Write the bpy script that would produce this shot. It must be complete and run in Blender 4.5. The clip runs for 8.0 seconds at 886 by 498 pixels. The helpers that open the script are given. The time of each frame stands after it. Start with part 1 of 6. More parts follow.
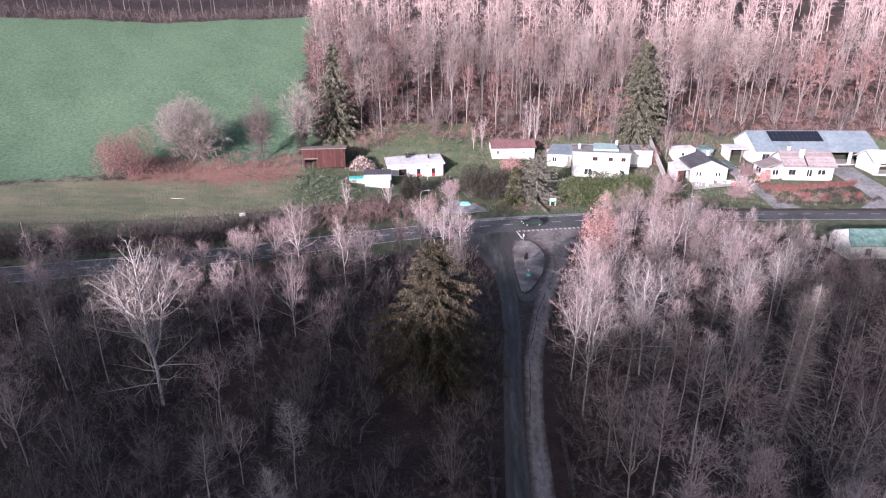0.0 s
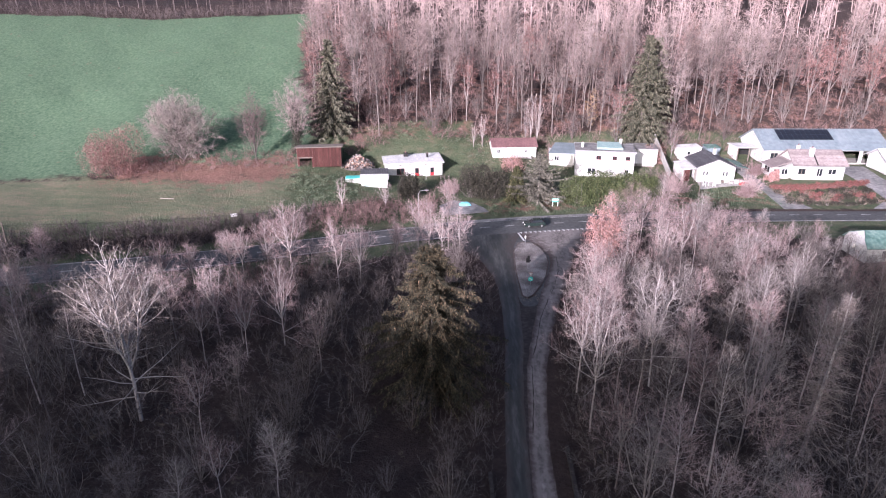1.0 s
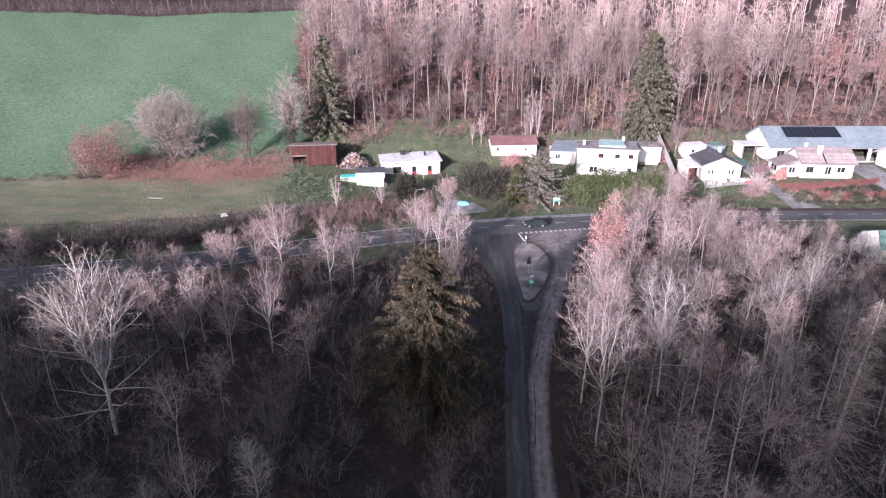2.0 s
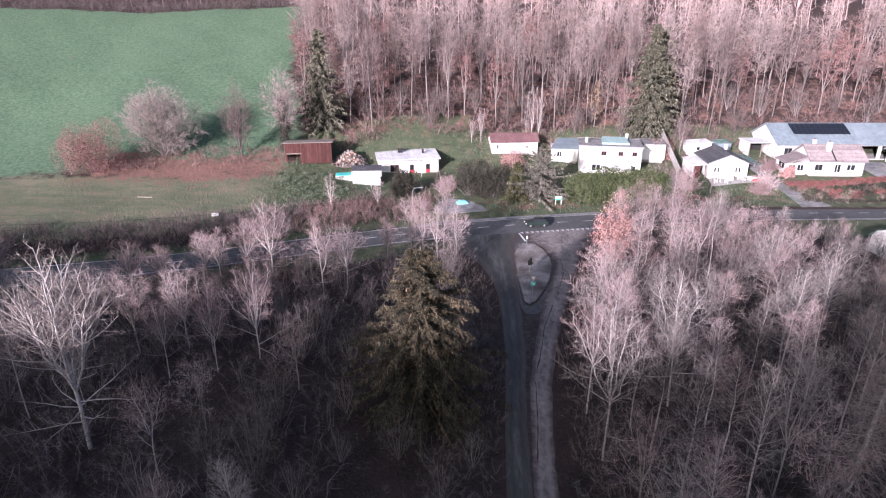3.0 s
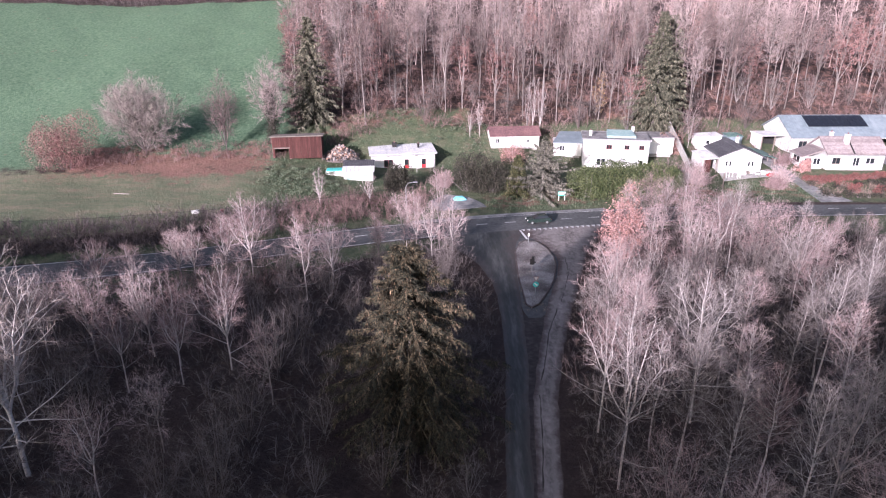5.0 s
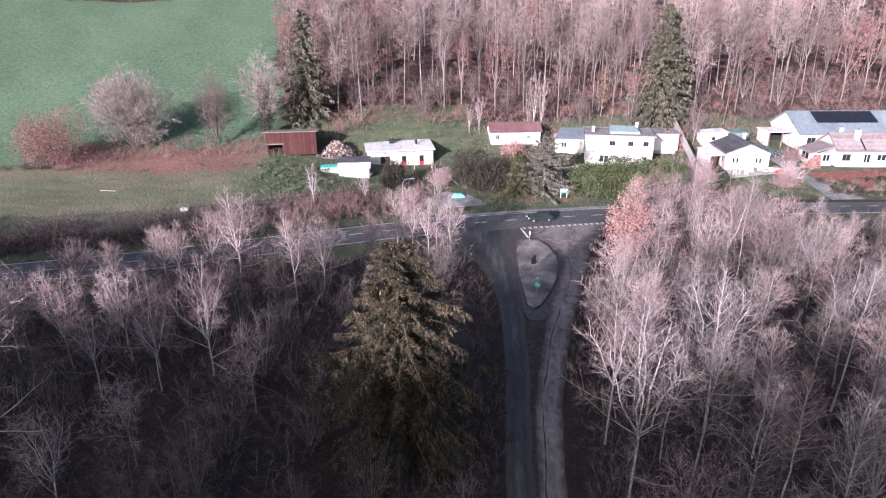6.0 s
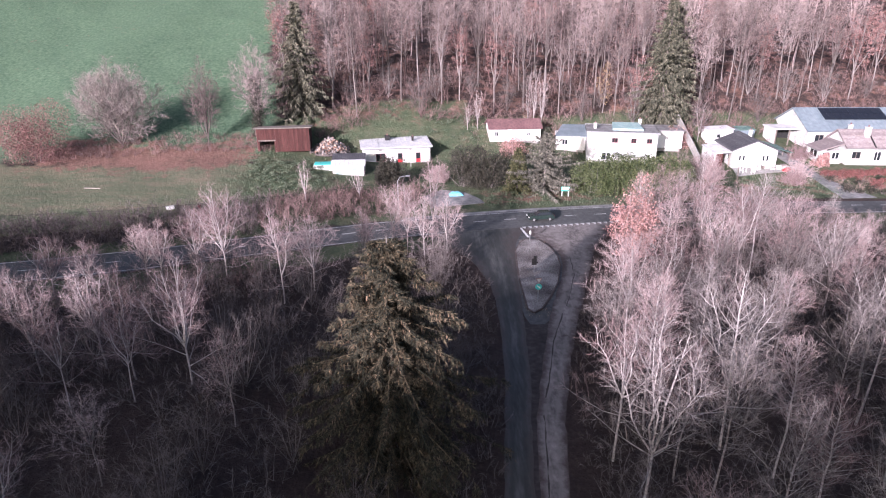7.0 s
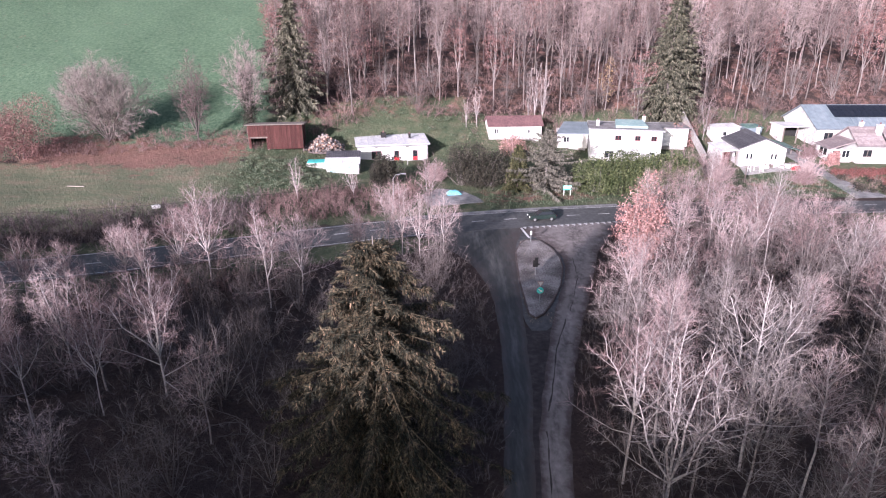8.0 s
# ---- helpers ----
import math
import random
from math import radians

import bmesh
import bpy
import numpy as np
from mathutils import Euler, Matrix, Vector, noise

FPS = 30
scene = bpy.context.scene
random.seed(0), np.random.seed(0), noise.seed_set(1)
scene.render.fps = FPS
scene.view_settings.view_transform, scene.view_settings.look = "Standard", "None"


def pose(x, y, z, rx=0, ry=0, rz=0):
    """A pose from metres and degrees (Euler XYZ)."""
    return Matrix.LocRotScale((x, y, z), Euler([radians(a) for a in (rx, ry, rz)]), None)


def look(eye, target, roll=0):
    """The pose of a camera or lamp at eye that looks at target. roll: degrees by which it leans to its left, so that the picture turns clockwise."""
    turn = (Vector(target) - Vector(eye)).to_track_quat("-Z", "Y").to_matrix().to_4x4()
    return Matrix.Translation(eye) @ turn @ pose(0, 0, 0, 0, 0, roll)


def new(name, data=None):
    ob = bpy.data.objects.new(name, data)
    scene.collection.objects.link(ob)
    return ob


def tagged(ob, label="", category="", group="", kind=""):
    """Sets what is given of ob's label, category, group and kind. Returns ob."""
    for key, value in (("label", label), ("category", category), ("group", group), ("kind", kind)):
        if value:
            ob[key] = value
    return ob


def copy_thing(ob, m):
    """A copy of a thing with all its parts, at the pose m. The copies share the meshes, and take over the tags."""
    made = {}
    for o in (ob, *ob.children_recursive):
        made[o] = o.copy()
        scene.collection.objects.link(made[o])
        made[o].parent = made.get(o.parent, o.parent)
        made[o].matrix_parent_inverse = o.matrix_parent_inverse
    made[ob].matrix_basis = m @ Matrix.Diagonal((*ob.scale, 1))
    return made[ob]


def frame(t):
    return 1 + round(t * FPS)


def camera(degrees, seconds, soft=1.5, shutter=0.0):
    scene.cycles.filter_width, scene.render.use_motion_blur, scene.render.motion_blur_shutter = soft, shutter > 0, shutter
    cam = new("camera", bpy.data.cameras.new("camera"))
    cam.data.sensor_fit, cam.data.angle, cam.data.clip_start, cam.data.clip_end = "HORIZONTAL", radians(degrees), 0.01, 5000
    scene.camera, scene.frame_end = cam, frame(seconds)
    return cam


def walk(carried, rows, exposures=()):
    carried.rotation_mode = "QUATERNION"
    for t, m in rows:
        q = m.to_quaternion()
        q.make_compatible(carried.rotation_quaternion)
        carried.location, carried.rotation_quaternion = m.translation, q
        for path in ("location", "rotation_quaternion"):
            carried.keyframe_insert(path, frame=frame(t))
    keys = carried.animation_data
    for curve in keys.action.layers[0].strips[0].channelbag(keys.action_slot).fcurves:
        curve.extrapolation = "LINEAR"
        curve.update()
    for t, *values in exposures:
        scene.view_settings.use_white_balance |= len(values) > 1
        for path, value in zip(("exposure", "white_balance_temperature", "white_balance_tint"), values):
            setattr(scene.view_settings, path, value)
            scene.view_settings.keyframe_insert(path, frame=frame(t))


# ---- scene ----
# camera: a drone that glides forward and down towards the road junction
cam = camera(72.0, 8.0, soft=1.2)
PATH = [
    (0.0, 0.000, 0.000, 33.000, 0.000, -21.500, 0.000),
    (0.5, 0.134, 1.747, 32.552, 0.040, -21.531, 0.000),
    (1.0, 0.263, 3.411, 32.081, 0.040, -21.541, 0.000),
    (1.5, 0.414, 4.962, 31.562, 0.005, -21.540, 0.010),
    (3.0, 0.893, 9.394, 29.971, -0.005, -21.564, 0.102),
    (3.5, 1.047, 10.743, 29.445, -0.010, -21.555, 0.130),
    (4.0, 1.195, 12.066, 28.816, -0.045, -21.525, 0.202),
    (4.5, 1.362, 13.370, 28.168, -0.050, -21.475, 0.270),
    (6.0, 1.865, 17.466, 26.229, 0.010, -21.425, 0.280),
    (6.5, 2.007, 18.922, 25.653, -0.020, -21.418, 0.220),
    (7.0, 2.165, 20.401, 25.081, -0.050, -21.415, 0.199),
    (7.5, 2.340, 21.896, 24.500, -0.052, -21.385, 0.180),
    (8.0, 2.485, 23.391, 23.984, -0.052, -21.379, 0.120),
]
walk(cam, [(t, pose(x, y, z, 90 + pitch, roll, yaw)) for t, x, y, z, yaw, pitch, roll in PATH],
     exposures=[(0.0, 1.45, 5700, 16), (8.0, 1.45, 5700, 16)])

# ---- light: a low winter sun behind the camera, and the sky ----
SUN_AZ, SUN_EL = 30.0, 14.5      # the light travels towards +y, turned this far to +x
world = bpy.data.worlds.new("sky")
scene.world = world
world.use_nodes = True
wn = world.node_tree.nodes
sky = wn.new("ShaderNodeTexSky")
sky.sky_type, sky.sun_disc = "NISHITA", False
sky.sun_elevation, sky.sun_rotation = radians(SUN_EL), radians(180 + SUN_AZ)
sky.air_density, sky.dust_density, sky.ozone_density = 0.7, 4.0, 0.5
world.node_tree.links.new(sky.outputs[0], wn["Background"].inputs[0])
wn["Background"].inputs[1].default_value = 0.088
sun = new("sun", bpy.data.lights.new("sun", "SUN"))
sun.data.energy, sun.data.angle, sun.data.color = 4.8, radians(1.1), (1.0, 0.83, 0.80)
_d = Vector((math.sin(radians(SUN_AZ)) * math.cos(radians(SUN_EL)), math.cos(radians(SUN_AZ)) * math.cos(radians(SUN_EL)), -math.sin(radians(SUN_EL))))
sun.matrix_world = look((0, -50, 80), Vector((0, -50, 80)) + _d)

rng = np.random.default_rng(7)


# ---- materials ----
def mat(name, stops, scale=4.0, detail=6.0, rough=0.85, metal=0.0, bump=0.0, big=0.0, big_scale=0.15, vary=0.0, island=0.0, stretch=(1, 1, 1), spec=0.3):
    """Noise between colour stops, at two scales, with bump; vary: by object; island: by loose piece."""
    m = bpy.data.materials.new(name)
    m.use_nodes = True
    nt = m.node_tree
    n, link = nt.nodes, nt.links.new
    b = n["Principled BSDF"]
    b.inputs["Roughness"].default_value = rough
    b.inputs["Metallic"].default_value = metal
    b.inputs["Specular IOR Level"].default_value = spec
    co = n.new("ShaderNodeTexCoord")
    mp = n.new("ShaderNodeMapping")
    mp.inputs["Scale"].default_value = stretch
    link(co.outputs["Object"], mp.inputs[0])
    no = n.new("ShaderNodeTexNoise")
    no.inputs["Scale"].default_value, no.inputs["Detail"].default_value = scale, detail
    no.inputs["Roughness"].default_value = 0.62
    link(mp.outputs[0], no.inputs["Vector"])
    fac = no.outputs["Fac"]
    if big:
        nb = n.new("ShaderNodeTexNoise")
        nb.inputs["Scale"].default_value, nb.inputs["Detail"].default_value = big_scale, 4
        link(mp.outputs[0], nb.inputs["Vector"])
        ma = n.new("ShaderNodeMath")
        ma.operation = "MULTIPLY_ADD"
        link(nb.outputs["Fac"], ma.inputs[0])
        ma.inputs[1].default_value = big
        link(fac, ma.inputs[2])
        mb = n.new("ShaderNodeMath")
        mb.operation = "SUBTRACT"
        link(ma.outputs[0], mb.inputs[0])
        mb.inputs[1].default_value = big / 2
        fac = mb.outputs[0]
    for amount, node, out in ((vary, "ShaderNodeObjectInfo", "Random"), (island, "ShaderNodeNewGeometry", "Random Per Island")):
        if amount:
            oi = n.new(node)
            ma = n.new("ShaderNodeMath")
            ma.operation = "MULTIPLY_ADD"
            link(oi.outputs[out], ma.inputs[0])
            ma.inputs[1].default_value = amount
            link(fac, ma.inputs[2])
            mb = n.new("ShaderNodeMath")
            mb.operation = "SUBTRACT"
            link(ma.outputs[0], mb.inputs[0])
            mb.inputs[1].default_value = amount / 2
            fac = mb.outputs[0]
    r = n.new("ShaderNodeValToRGB")
    e = r.color_ramp.elements
    while len(e) < len(stops):
        e.new(0.5)
    for k, c in enumerate(stops):
        e[k].position = 0.28 + 0.44 * k / max(1, len(stops) - 1)
        e[k].color = (*c, 1)
    link(fac, r.inputs[0])
    link(r.outputs[0], b.inputs["Base Color"])
    if bump:
        bp = n.new("ShaderNodeBump")
        bp.inputs["Strength"].default_value, bp.inputs["Distance"].default_value = bump, 0.05
        link(no.outputs["Fac"], bp.inputs["Height"])
        link(bp.outputs[0], b.inputs["Normal"])
    return m


M = {}
M["asphalt"] = mat("asphalt", [(0.045, 0.047, 0.048), (0.074, 0.076, 0.078), (0.112, 0.113, 0.115)], 2.0, 10, 0.75, bump=0.3, big=0.7, big_scale=0.12, stretch=(1, 1, 1))
M["asphalt_dark"] = mat("asphalt_dark", [(0.031, 0.033, 0.032), (0.060, 0.062, 0.060), (0.108, 0.107, 0.104)], 2.0, 10, 0.7, bump=0.3, big=0.9, big_scale=0.55, stretch=(1.6, 0.22, 1))
M["track"] = mat("worn_track", [(0.085, 0.076, 0.075), (0.18, 0.162, 0.159), (0.29, 0.265, 0.26)], 2.2, 12, 0.9, bump=0.6, big=0.7, big_scale=0.35, stretch=(1.2, 0.6, 1))


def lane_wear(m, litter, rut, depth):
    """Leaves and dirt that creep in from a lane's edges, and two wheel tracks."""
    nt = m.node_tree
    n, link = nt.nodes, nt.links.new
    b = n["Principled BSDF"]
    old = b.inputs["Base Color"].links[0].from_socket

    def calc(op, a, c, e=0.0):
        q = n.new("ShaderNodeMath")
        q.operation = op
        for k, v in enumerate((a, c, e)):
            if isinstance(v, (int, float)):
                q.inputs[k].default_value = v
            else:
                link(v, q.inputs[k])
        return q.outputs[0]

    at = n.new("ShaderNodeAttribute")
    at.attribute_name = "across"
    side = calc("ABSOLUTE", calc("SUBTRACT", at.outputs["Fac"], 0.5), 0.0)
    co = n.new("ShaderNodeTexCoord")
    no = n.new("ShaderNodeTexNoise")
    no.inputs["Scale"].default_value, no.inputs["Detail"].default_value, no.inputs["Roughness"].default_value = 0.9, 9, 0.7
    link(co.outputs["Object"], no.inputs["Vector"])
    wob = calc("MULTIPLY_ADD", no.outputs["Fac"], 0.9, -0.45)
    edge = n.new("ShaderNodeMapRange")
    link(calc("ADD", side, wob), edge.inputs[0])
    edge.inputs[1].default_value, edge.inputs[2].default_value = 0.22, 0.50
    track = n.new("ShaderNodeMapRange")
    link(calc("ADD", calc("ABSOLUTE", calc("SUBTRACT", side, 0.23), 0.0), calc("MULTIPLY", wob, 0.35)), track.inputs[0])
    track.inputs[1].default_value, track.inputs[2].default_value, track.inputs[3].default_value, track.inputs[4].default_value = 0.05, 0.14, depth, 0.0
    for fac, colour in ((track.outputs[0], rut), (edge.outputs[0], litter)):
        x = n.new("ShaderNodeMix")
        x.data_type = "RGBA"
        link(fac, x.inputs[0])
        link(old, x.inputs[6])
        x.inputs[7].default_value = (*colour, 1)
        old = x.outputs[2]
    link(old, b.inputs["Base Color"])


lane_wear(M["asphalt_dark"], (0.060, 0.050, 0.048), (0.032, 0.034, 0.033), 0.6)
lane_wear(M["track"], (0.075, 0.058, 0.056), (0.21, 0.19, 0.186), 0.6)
M["dirt"] = mat("dark_dirt", [(0.025, 0.022, 0.022), (0.045, 0.038, 0.037), (0.08, 0.068, 0.066)], 2.0, 10, 0.95, bump=0.5, big=0.5, big_scale=0.4)
M["gravel"] = mat("gravel", [(0.052, 0.044, 0.043), (0.15, 0.136, 0.134), (0.34, 0.325, 0.32)], 7.0, 8, 0.95, bump=0.8, big=0.9, big_scale=0.35)
M["drive"] = mat("pale_drive", [(0.13, 0.13, 0.135), (0.20, 0.20, 0.205), (0.30, 0.29, 0.295)], 1.6, 10, 0.9, bump=0.4, big=0.8, big_scale=0.2)
M["concrete"] = mat("concrete", [(0.22, 0.21, 0.20), (0.32, 0.31, 0.30), (0.42, 0.41, 0.40)], 3.0, 10, 0.9, bump=0.3, big=0.6, big_scale=0.6)
M["paint"] = mat("road_paint", [(0.28, 0.28, 0.285), (0.50, 0.50, 0.505), (0.70, 0.70, 0.70)], 6.0, 8, 0.7, big=0.9, big_scale=0.8)
M["render_white"] = mat("white_render", [(0.42, 0.415, 0.41), (0.55, 0.545, 0.54), (0.64, 0.635, 0.63)], 2.5, 10, 0.9, bump=0.15, big=0.5, big_scale=0.4)
M["render_grey"] = mat("weathered_render", [(0.34, 0.34, 0.34), (0.50, 0.50, 0.49), (0.62, 0.62, 0.61)], 2.0, 10, 0.9, bump=0.2, big=0.8, big_scale=0.5)
M["roof_white"] = mat("pale_roof_sheet", [(0.42, 0.43, 0.45), (0.58, 0.58, 0.60), (0.70, 0.70, 0.71)], 2.0, 10, 0.6, big=0.6, big_scale=0.5)
M["roof_metal"] = mat("metal_roof", [(0.13, 0.165, 0.19), (0.17, 0.21, 0.24), (0.22, 0.26, 0.29)], 1.0, 10, 0.5, big=0.6, big_scale=0.2)
M["roof_slate"] = mat("slate_roof", [(0.055, 0.055, 0.065), (0.085, 0.085, 0.095), (0.13, 0.13, 0.14)], 3.0, 10, 0.7, bump=0.3, vary=0.3, big=0.5, big_scale=0.5)
M["roof_tile"] = mat("red_tile_roof", [(0.18, 0.15, 0.152), (0.25, 0.212, 0.214), (0.34, 0.295, 0.297)], 3.0, 10, 0.8, bump=0.3, vary=0.3, big=0.5, big_scale=0.5)
M["roof_brown"] = mat("brown_roof", [(0.10, 0.055, 0.06), (0.16, 0.09, 0.095), (0.22, 0.13, 0.13)], 3.0, 10, 0.8, bump=0.3, big=0.5, big_scale=0.5)
M["roof_teal"] = mat("mossy_green_roof", [(0.06, 0.12, 0.11), (0.12, 0.20, 0.18), (0.22, 0.30, 0.27)], 1.6, 10, 0.8, bump=0.3, big=0.9, big_scale=0.5)
M["shed_wood"] = mat("red_stained_boards", [(0.040, 0.015, 0.014), (0.064, 0.024, 0.022), (0.092, 0.038, 0.034)], 1.2, 10, 0.85, bump=0.4, vary=0.25, big=0.4, big_scale=0.5, stretch=(6, 6, 0.6))
M["wood"] = mat("weathered_wood", [(0.12, 0.10, 0.09), (0.22, 0.19, 0.17), (0.34, 0.30, 0.28)], 1.2, 10, 0.9, bump=0.4, vary=0.4, stretch=(5, 5, 0.6))
M["log"] = mat("cut_log", [(0.11, 0.065, 0.05), (0.25, 0.155, 0.12), (0.46, 0.33, 0.27)], 2.0, 6, 0.9, vary=0.7)
M["roof_felt"] = mat("grey_felt_roof", [(0.14, 0.135, 0.14), (0.21, 0.205, 0.21), (0.30, 0.295, 0.30)], 2.0, 10, 0.85, bump=0.2, big=0.7, big_scale=0.5)
M["pale_teal"] = mat("pale_turquoise_sheet", [(0.19, 0.31, 0.31), (0.27, 0.39, 0.39), (0.37, 0.47, 0.47)], 3, 8, 0.5, big=0.6, big_scale=0.8)
M["nettle"] = mat("green_nettles", [(0.035, 0.060, 0.034), (0.085, 0.118, 0.072), (0.19, 0.215, 0.15)], 1.0, 6, 0.7, island=0.7)
M["dark"] = mat("dark_interior", [(0.012, 0.012, 0.013), (0.02, 0.02, 0.021), (0.03, 0.03, 0.03)], 3, 6, 0.9)
M["solar"] = mat("solar_cells", [(0.008, 0.010, 0.016), (0.012, 0.015, 0.022), (0.018, 0.02, 0.03)], 2, 6, 0.35, spec=0.35)
M["metal"] = mat("galvanised_steel", [(0.22, 0.23, 0.24), (0.30, 0.31, 0.32), (0.38, 0.39, 0.40)], 6, 8, 0.5, 0.6)
M["black"] = mat("black_plastic", [(0.008, 0.008, 0.009), (0.014, 0.014, 0.015), (0.022, 0.022, 0.022)], 6, 6, 0.6)
M["white"] = mat("white_paint", [(0.70, 0.70, 0.70), (0.79, 0.79, 0.79), (0.84, 0.84, 0.84)], 6, 6, 0.5)
M["redpaint"] = mat("red_paint", [(0.34, 0.02, 0.03), (0.45, 0.03, 0.04), (0.52, 0.05, 0.06)], 6, 6, 0.4)
M["maroon"] = mat("maroon_frames", [(0.10, 0.02, 0.025), (0.16, 0.035, 0.04), (0.22, 0.05, 0.055)], 6, 6, 0.5)
M["teal"] = mat("turquoise_sheet", [(0.05, 0.42, 0.40), (0.08, 0.52, 0.49), (0.14, 0.60, 0.56)], 5, 6, 0.5, bump=0.5)
M["bluesheet"] = mat("blue_sheet", [(0.10, 0.36, 0.46), (0.16, 0.45, 0.55), (0.28, 0.55, 0.62)], 5, 6, 0.5, bump=0.5)
M["signgreen"] = mat("sign_green", [(0.05, 0.36, 0.28), (0.07, 0.42, 0.33), (0.10, 0.48, 0.38)], 6, 6, 0.4)
M["bark"] = mat("grey_bark", [(0.085, 0.072, 0.07), (0.16, 0.14, 0.135), (0.27, 0.245, 0.24)], 3.0, 10, 0.95, bump=0.6, vary=0.35, stretch=(3, 3, 0.7))
M["birch_bark"] = mat("birch_bark", [(0.10, 0.09, 0.09), (0.34, 0.31, 0.305), (0.54, 0.51, 0.50)], 2.2, 10, 0.9, bump=0.4, vary=0.25, stretch=(1.5, 1.5, 2.5))
M["twig"] = mat("grey_brown_twigs", [(0.125, 0.091, 0.089), (0.222, 0.170, 0.166), (0.33, 0.272, 0.266)], 1.5, 4, 0.9, vary=0.55, island=0.35)
M["twig_birch"] = mat("purple_brown_birch_twigs", [(0.19, 0.130, 0.131), (0.315, 0.232, 0.231), (0.43, 0.348, 0.344)], 1.5, 4, 0.9, vary=0.5, island=0.35)
M["twig_near"] = mat("fine_grey_mauve_twigs", [(0.120, 0.102, 0.099), (0.208, 0.182, 0.177), (0.325, 0.288, 0.282)], 1.5, 4, 0.9, vary=0.5, island=0.4)
M["twig_russet"] = mat("russet_brown_twigs", [(0.10, 0.064, 0.061), (0.18, 0.118, 0.112), (0.28, 0.20, 0.193)], 1.5, 4, 0.9, big=0.8, big_scale=0.2, island=0.5)
# darker copy of the near twigs: the valley's deep shade is in this colour
M["twig_shade"] = mat("shade_darkened_brown_twigs", [(0.062, 0.051, 0.049), (0.112, 0.095, 0.092), (0.185, 0.163, 0.158)], 1.5, 4, 0.9, big=0.9, big_scale=0.12, island=0.5)
M["twig_far"] = mat("dark_brown_branches", [(0.06, 0.046, 0.046), (0.10, 0.08, 0.08), (0.17, 0.145, 0.145)], 1.5, 4, 0.9, island=0.5)
M["leaf_salmon"] = mat("salmon_leaves", [(0.22, 0.11, 0.10), (0.36, 0.20, 0.185), (0.46, 0.30, 0.28)], 1.5, 4, 0.8, island=0.6)
M["leaf_dark"] = mat("dark_russet_leaves", [(0.10, 0.04, 0.036), (0.17, 0.07, 0.064), (0.26, 0.125, 0.115)], 1.5, 4, 0.8, island=0.6)
M["twig_pale"] = mat("pale_grey_brown_twigs", [(0.16, 0.13, 0.12), (0.26, 0.22, 0.205), (0.36, 0.32, 0.30)], 1.5, 4, 0.9, island=0.4)
M["leaf_red"] = mat("dry_russet_leaves", [(0.13, 0.065, 0.06), (0.215, 0.11, 0.104), (0.32, 0.19, 0.18)], 1.5, 4, 0.8, vary=0.5, island=0.6)
M["leaf_yellow"] = mat("dry_yellow_leaves", [(0.19, 0.12, 0.06), (0.27, 0.18, 0.09), (0.34, 0.25, 0.15)], 1.5, 4, 0.8, vary=0.3, island=0.6)
M["needle_dark"] = mat("dark_spruce_needles", [(0.013, 0.016, 0.011), (0.038, 0.038, 0.025), (0.135, 0.106, 0.068)], 0.9, 6, 0.8, island=0.5)
M["needle"] = mat("spruce_needles", [(0.034, 0.038, 0.026), (0.095, 0.095, 0.068), (0.20, 0.188, 0.145)], 1.2, 6, 0.8, island=0.6, vary=0.3)
M["cone"] = mat("brown_spruce_cones", [(0.11, 0.076, 0.05), (0.20, 0.14, 0.092), (0.31, 0.225, 0.155)], 3, 6, 0.85, island=0.5)
M["needle_blue"] = mat("blue_spruce_needles", [(0.05, 0.052, 0.042), (0.12, 0.115, 0.095), (0.23, 0.215, 0.185)], 1.2, 6, 0.8, island=0.6)
M["laurel"] = mat("laurel_leaves", [(0.020, 0.034, 0.014), (0.066, 0.086, 0.036), (0.14, 0.155, 0.075)], 1.2, 6, 0.5, island=0.35)
M["thuja"] = mat("olive_thuja_sprays", [(0.022, 0.028, 0.012), (0.06, 0.064, 0.028), (0.13, 0.125, 0.065)], 1.2, 6, 0.7, island=0.6)
M["rhodo"] = mat("dark_evergreen_leaves", [(0.014, 0.016, 0.012), (0.032, 0.031, 0.023), (0.085, 0.076, 0.060)], 1.2, 6, 0.6, island=0.35)
M["grassblade"] = mat("rough_grass", [(0.05, 0.083, 0.048), (0.095, 0.130, 0.08), (0.175, 0.185, 0.13)], 0.6, 6, 0.9, island=0.6)
M["drystalk"] = mat("dry_stalks", [(0.15, 0.11, 0.09), (0.25, 0.19, 0.155), (0.36, 0.29, 0.25)], 0.6, 6, 0.95, island=0.7)


def glass_mat():
    m = bpy.data.materials.new("window_glass")
    m.use_nodes = True
    b = m.node_tree.nodes["Principled BSDF"]
    b.inputs["Base Color"].default_value = (0.02, 0.023, 0.027, 1)
    b.inputs["Roughness"].default_value = 0.06
    return m


M["glass"] = glass_mat()


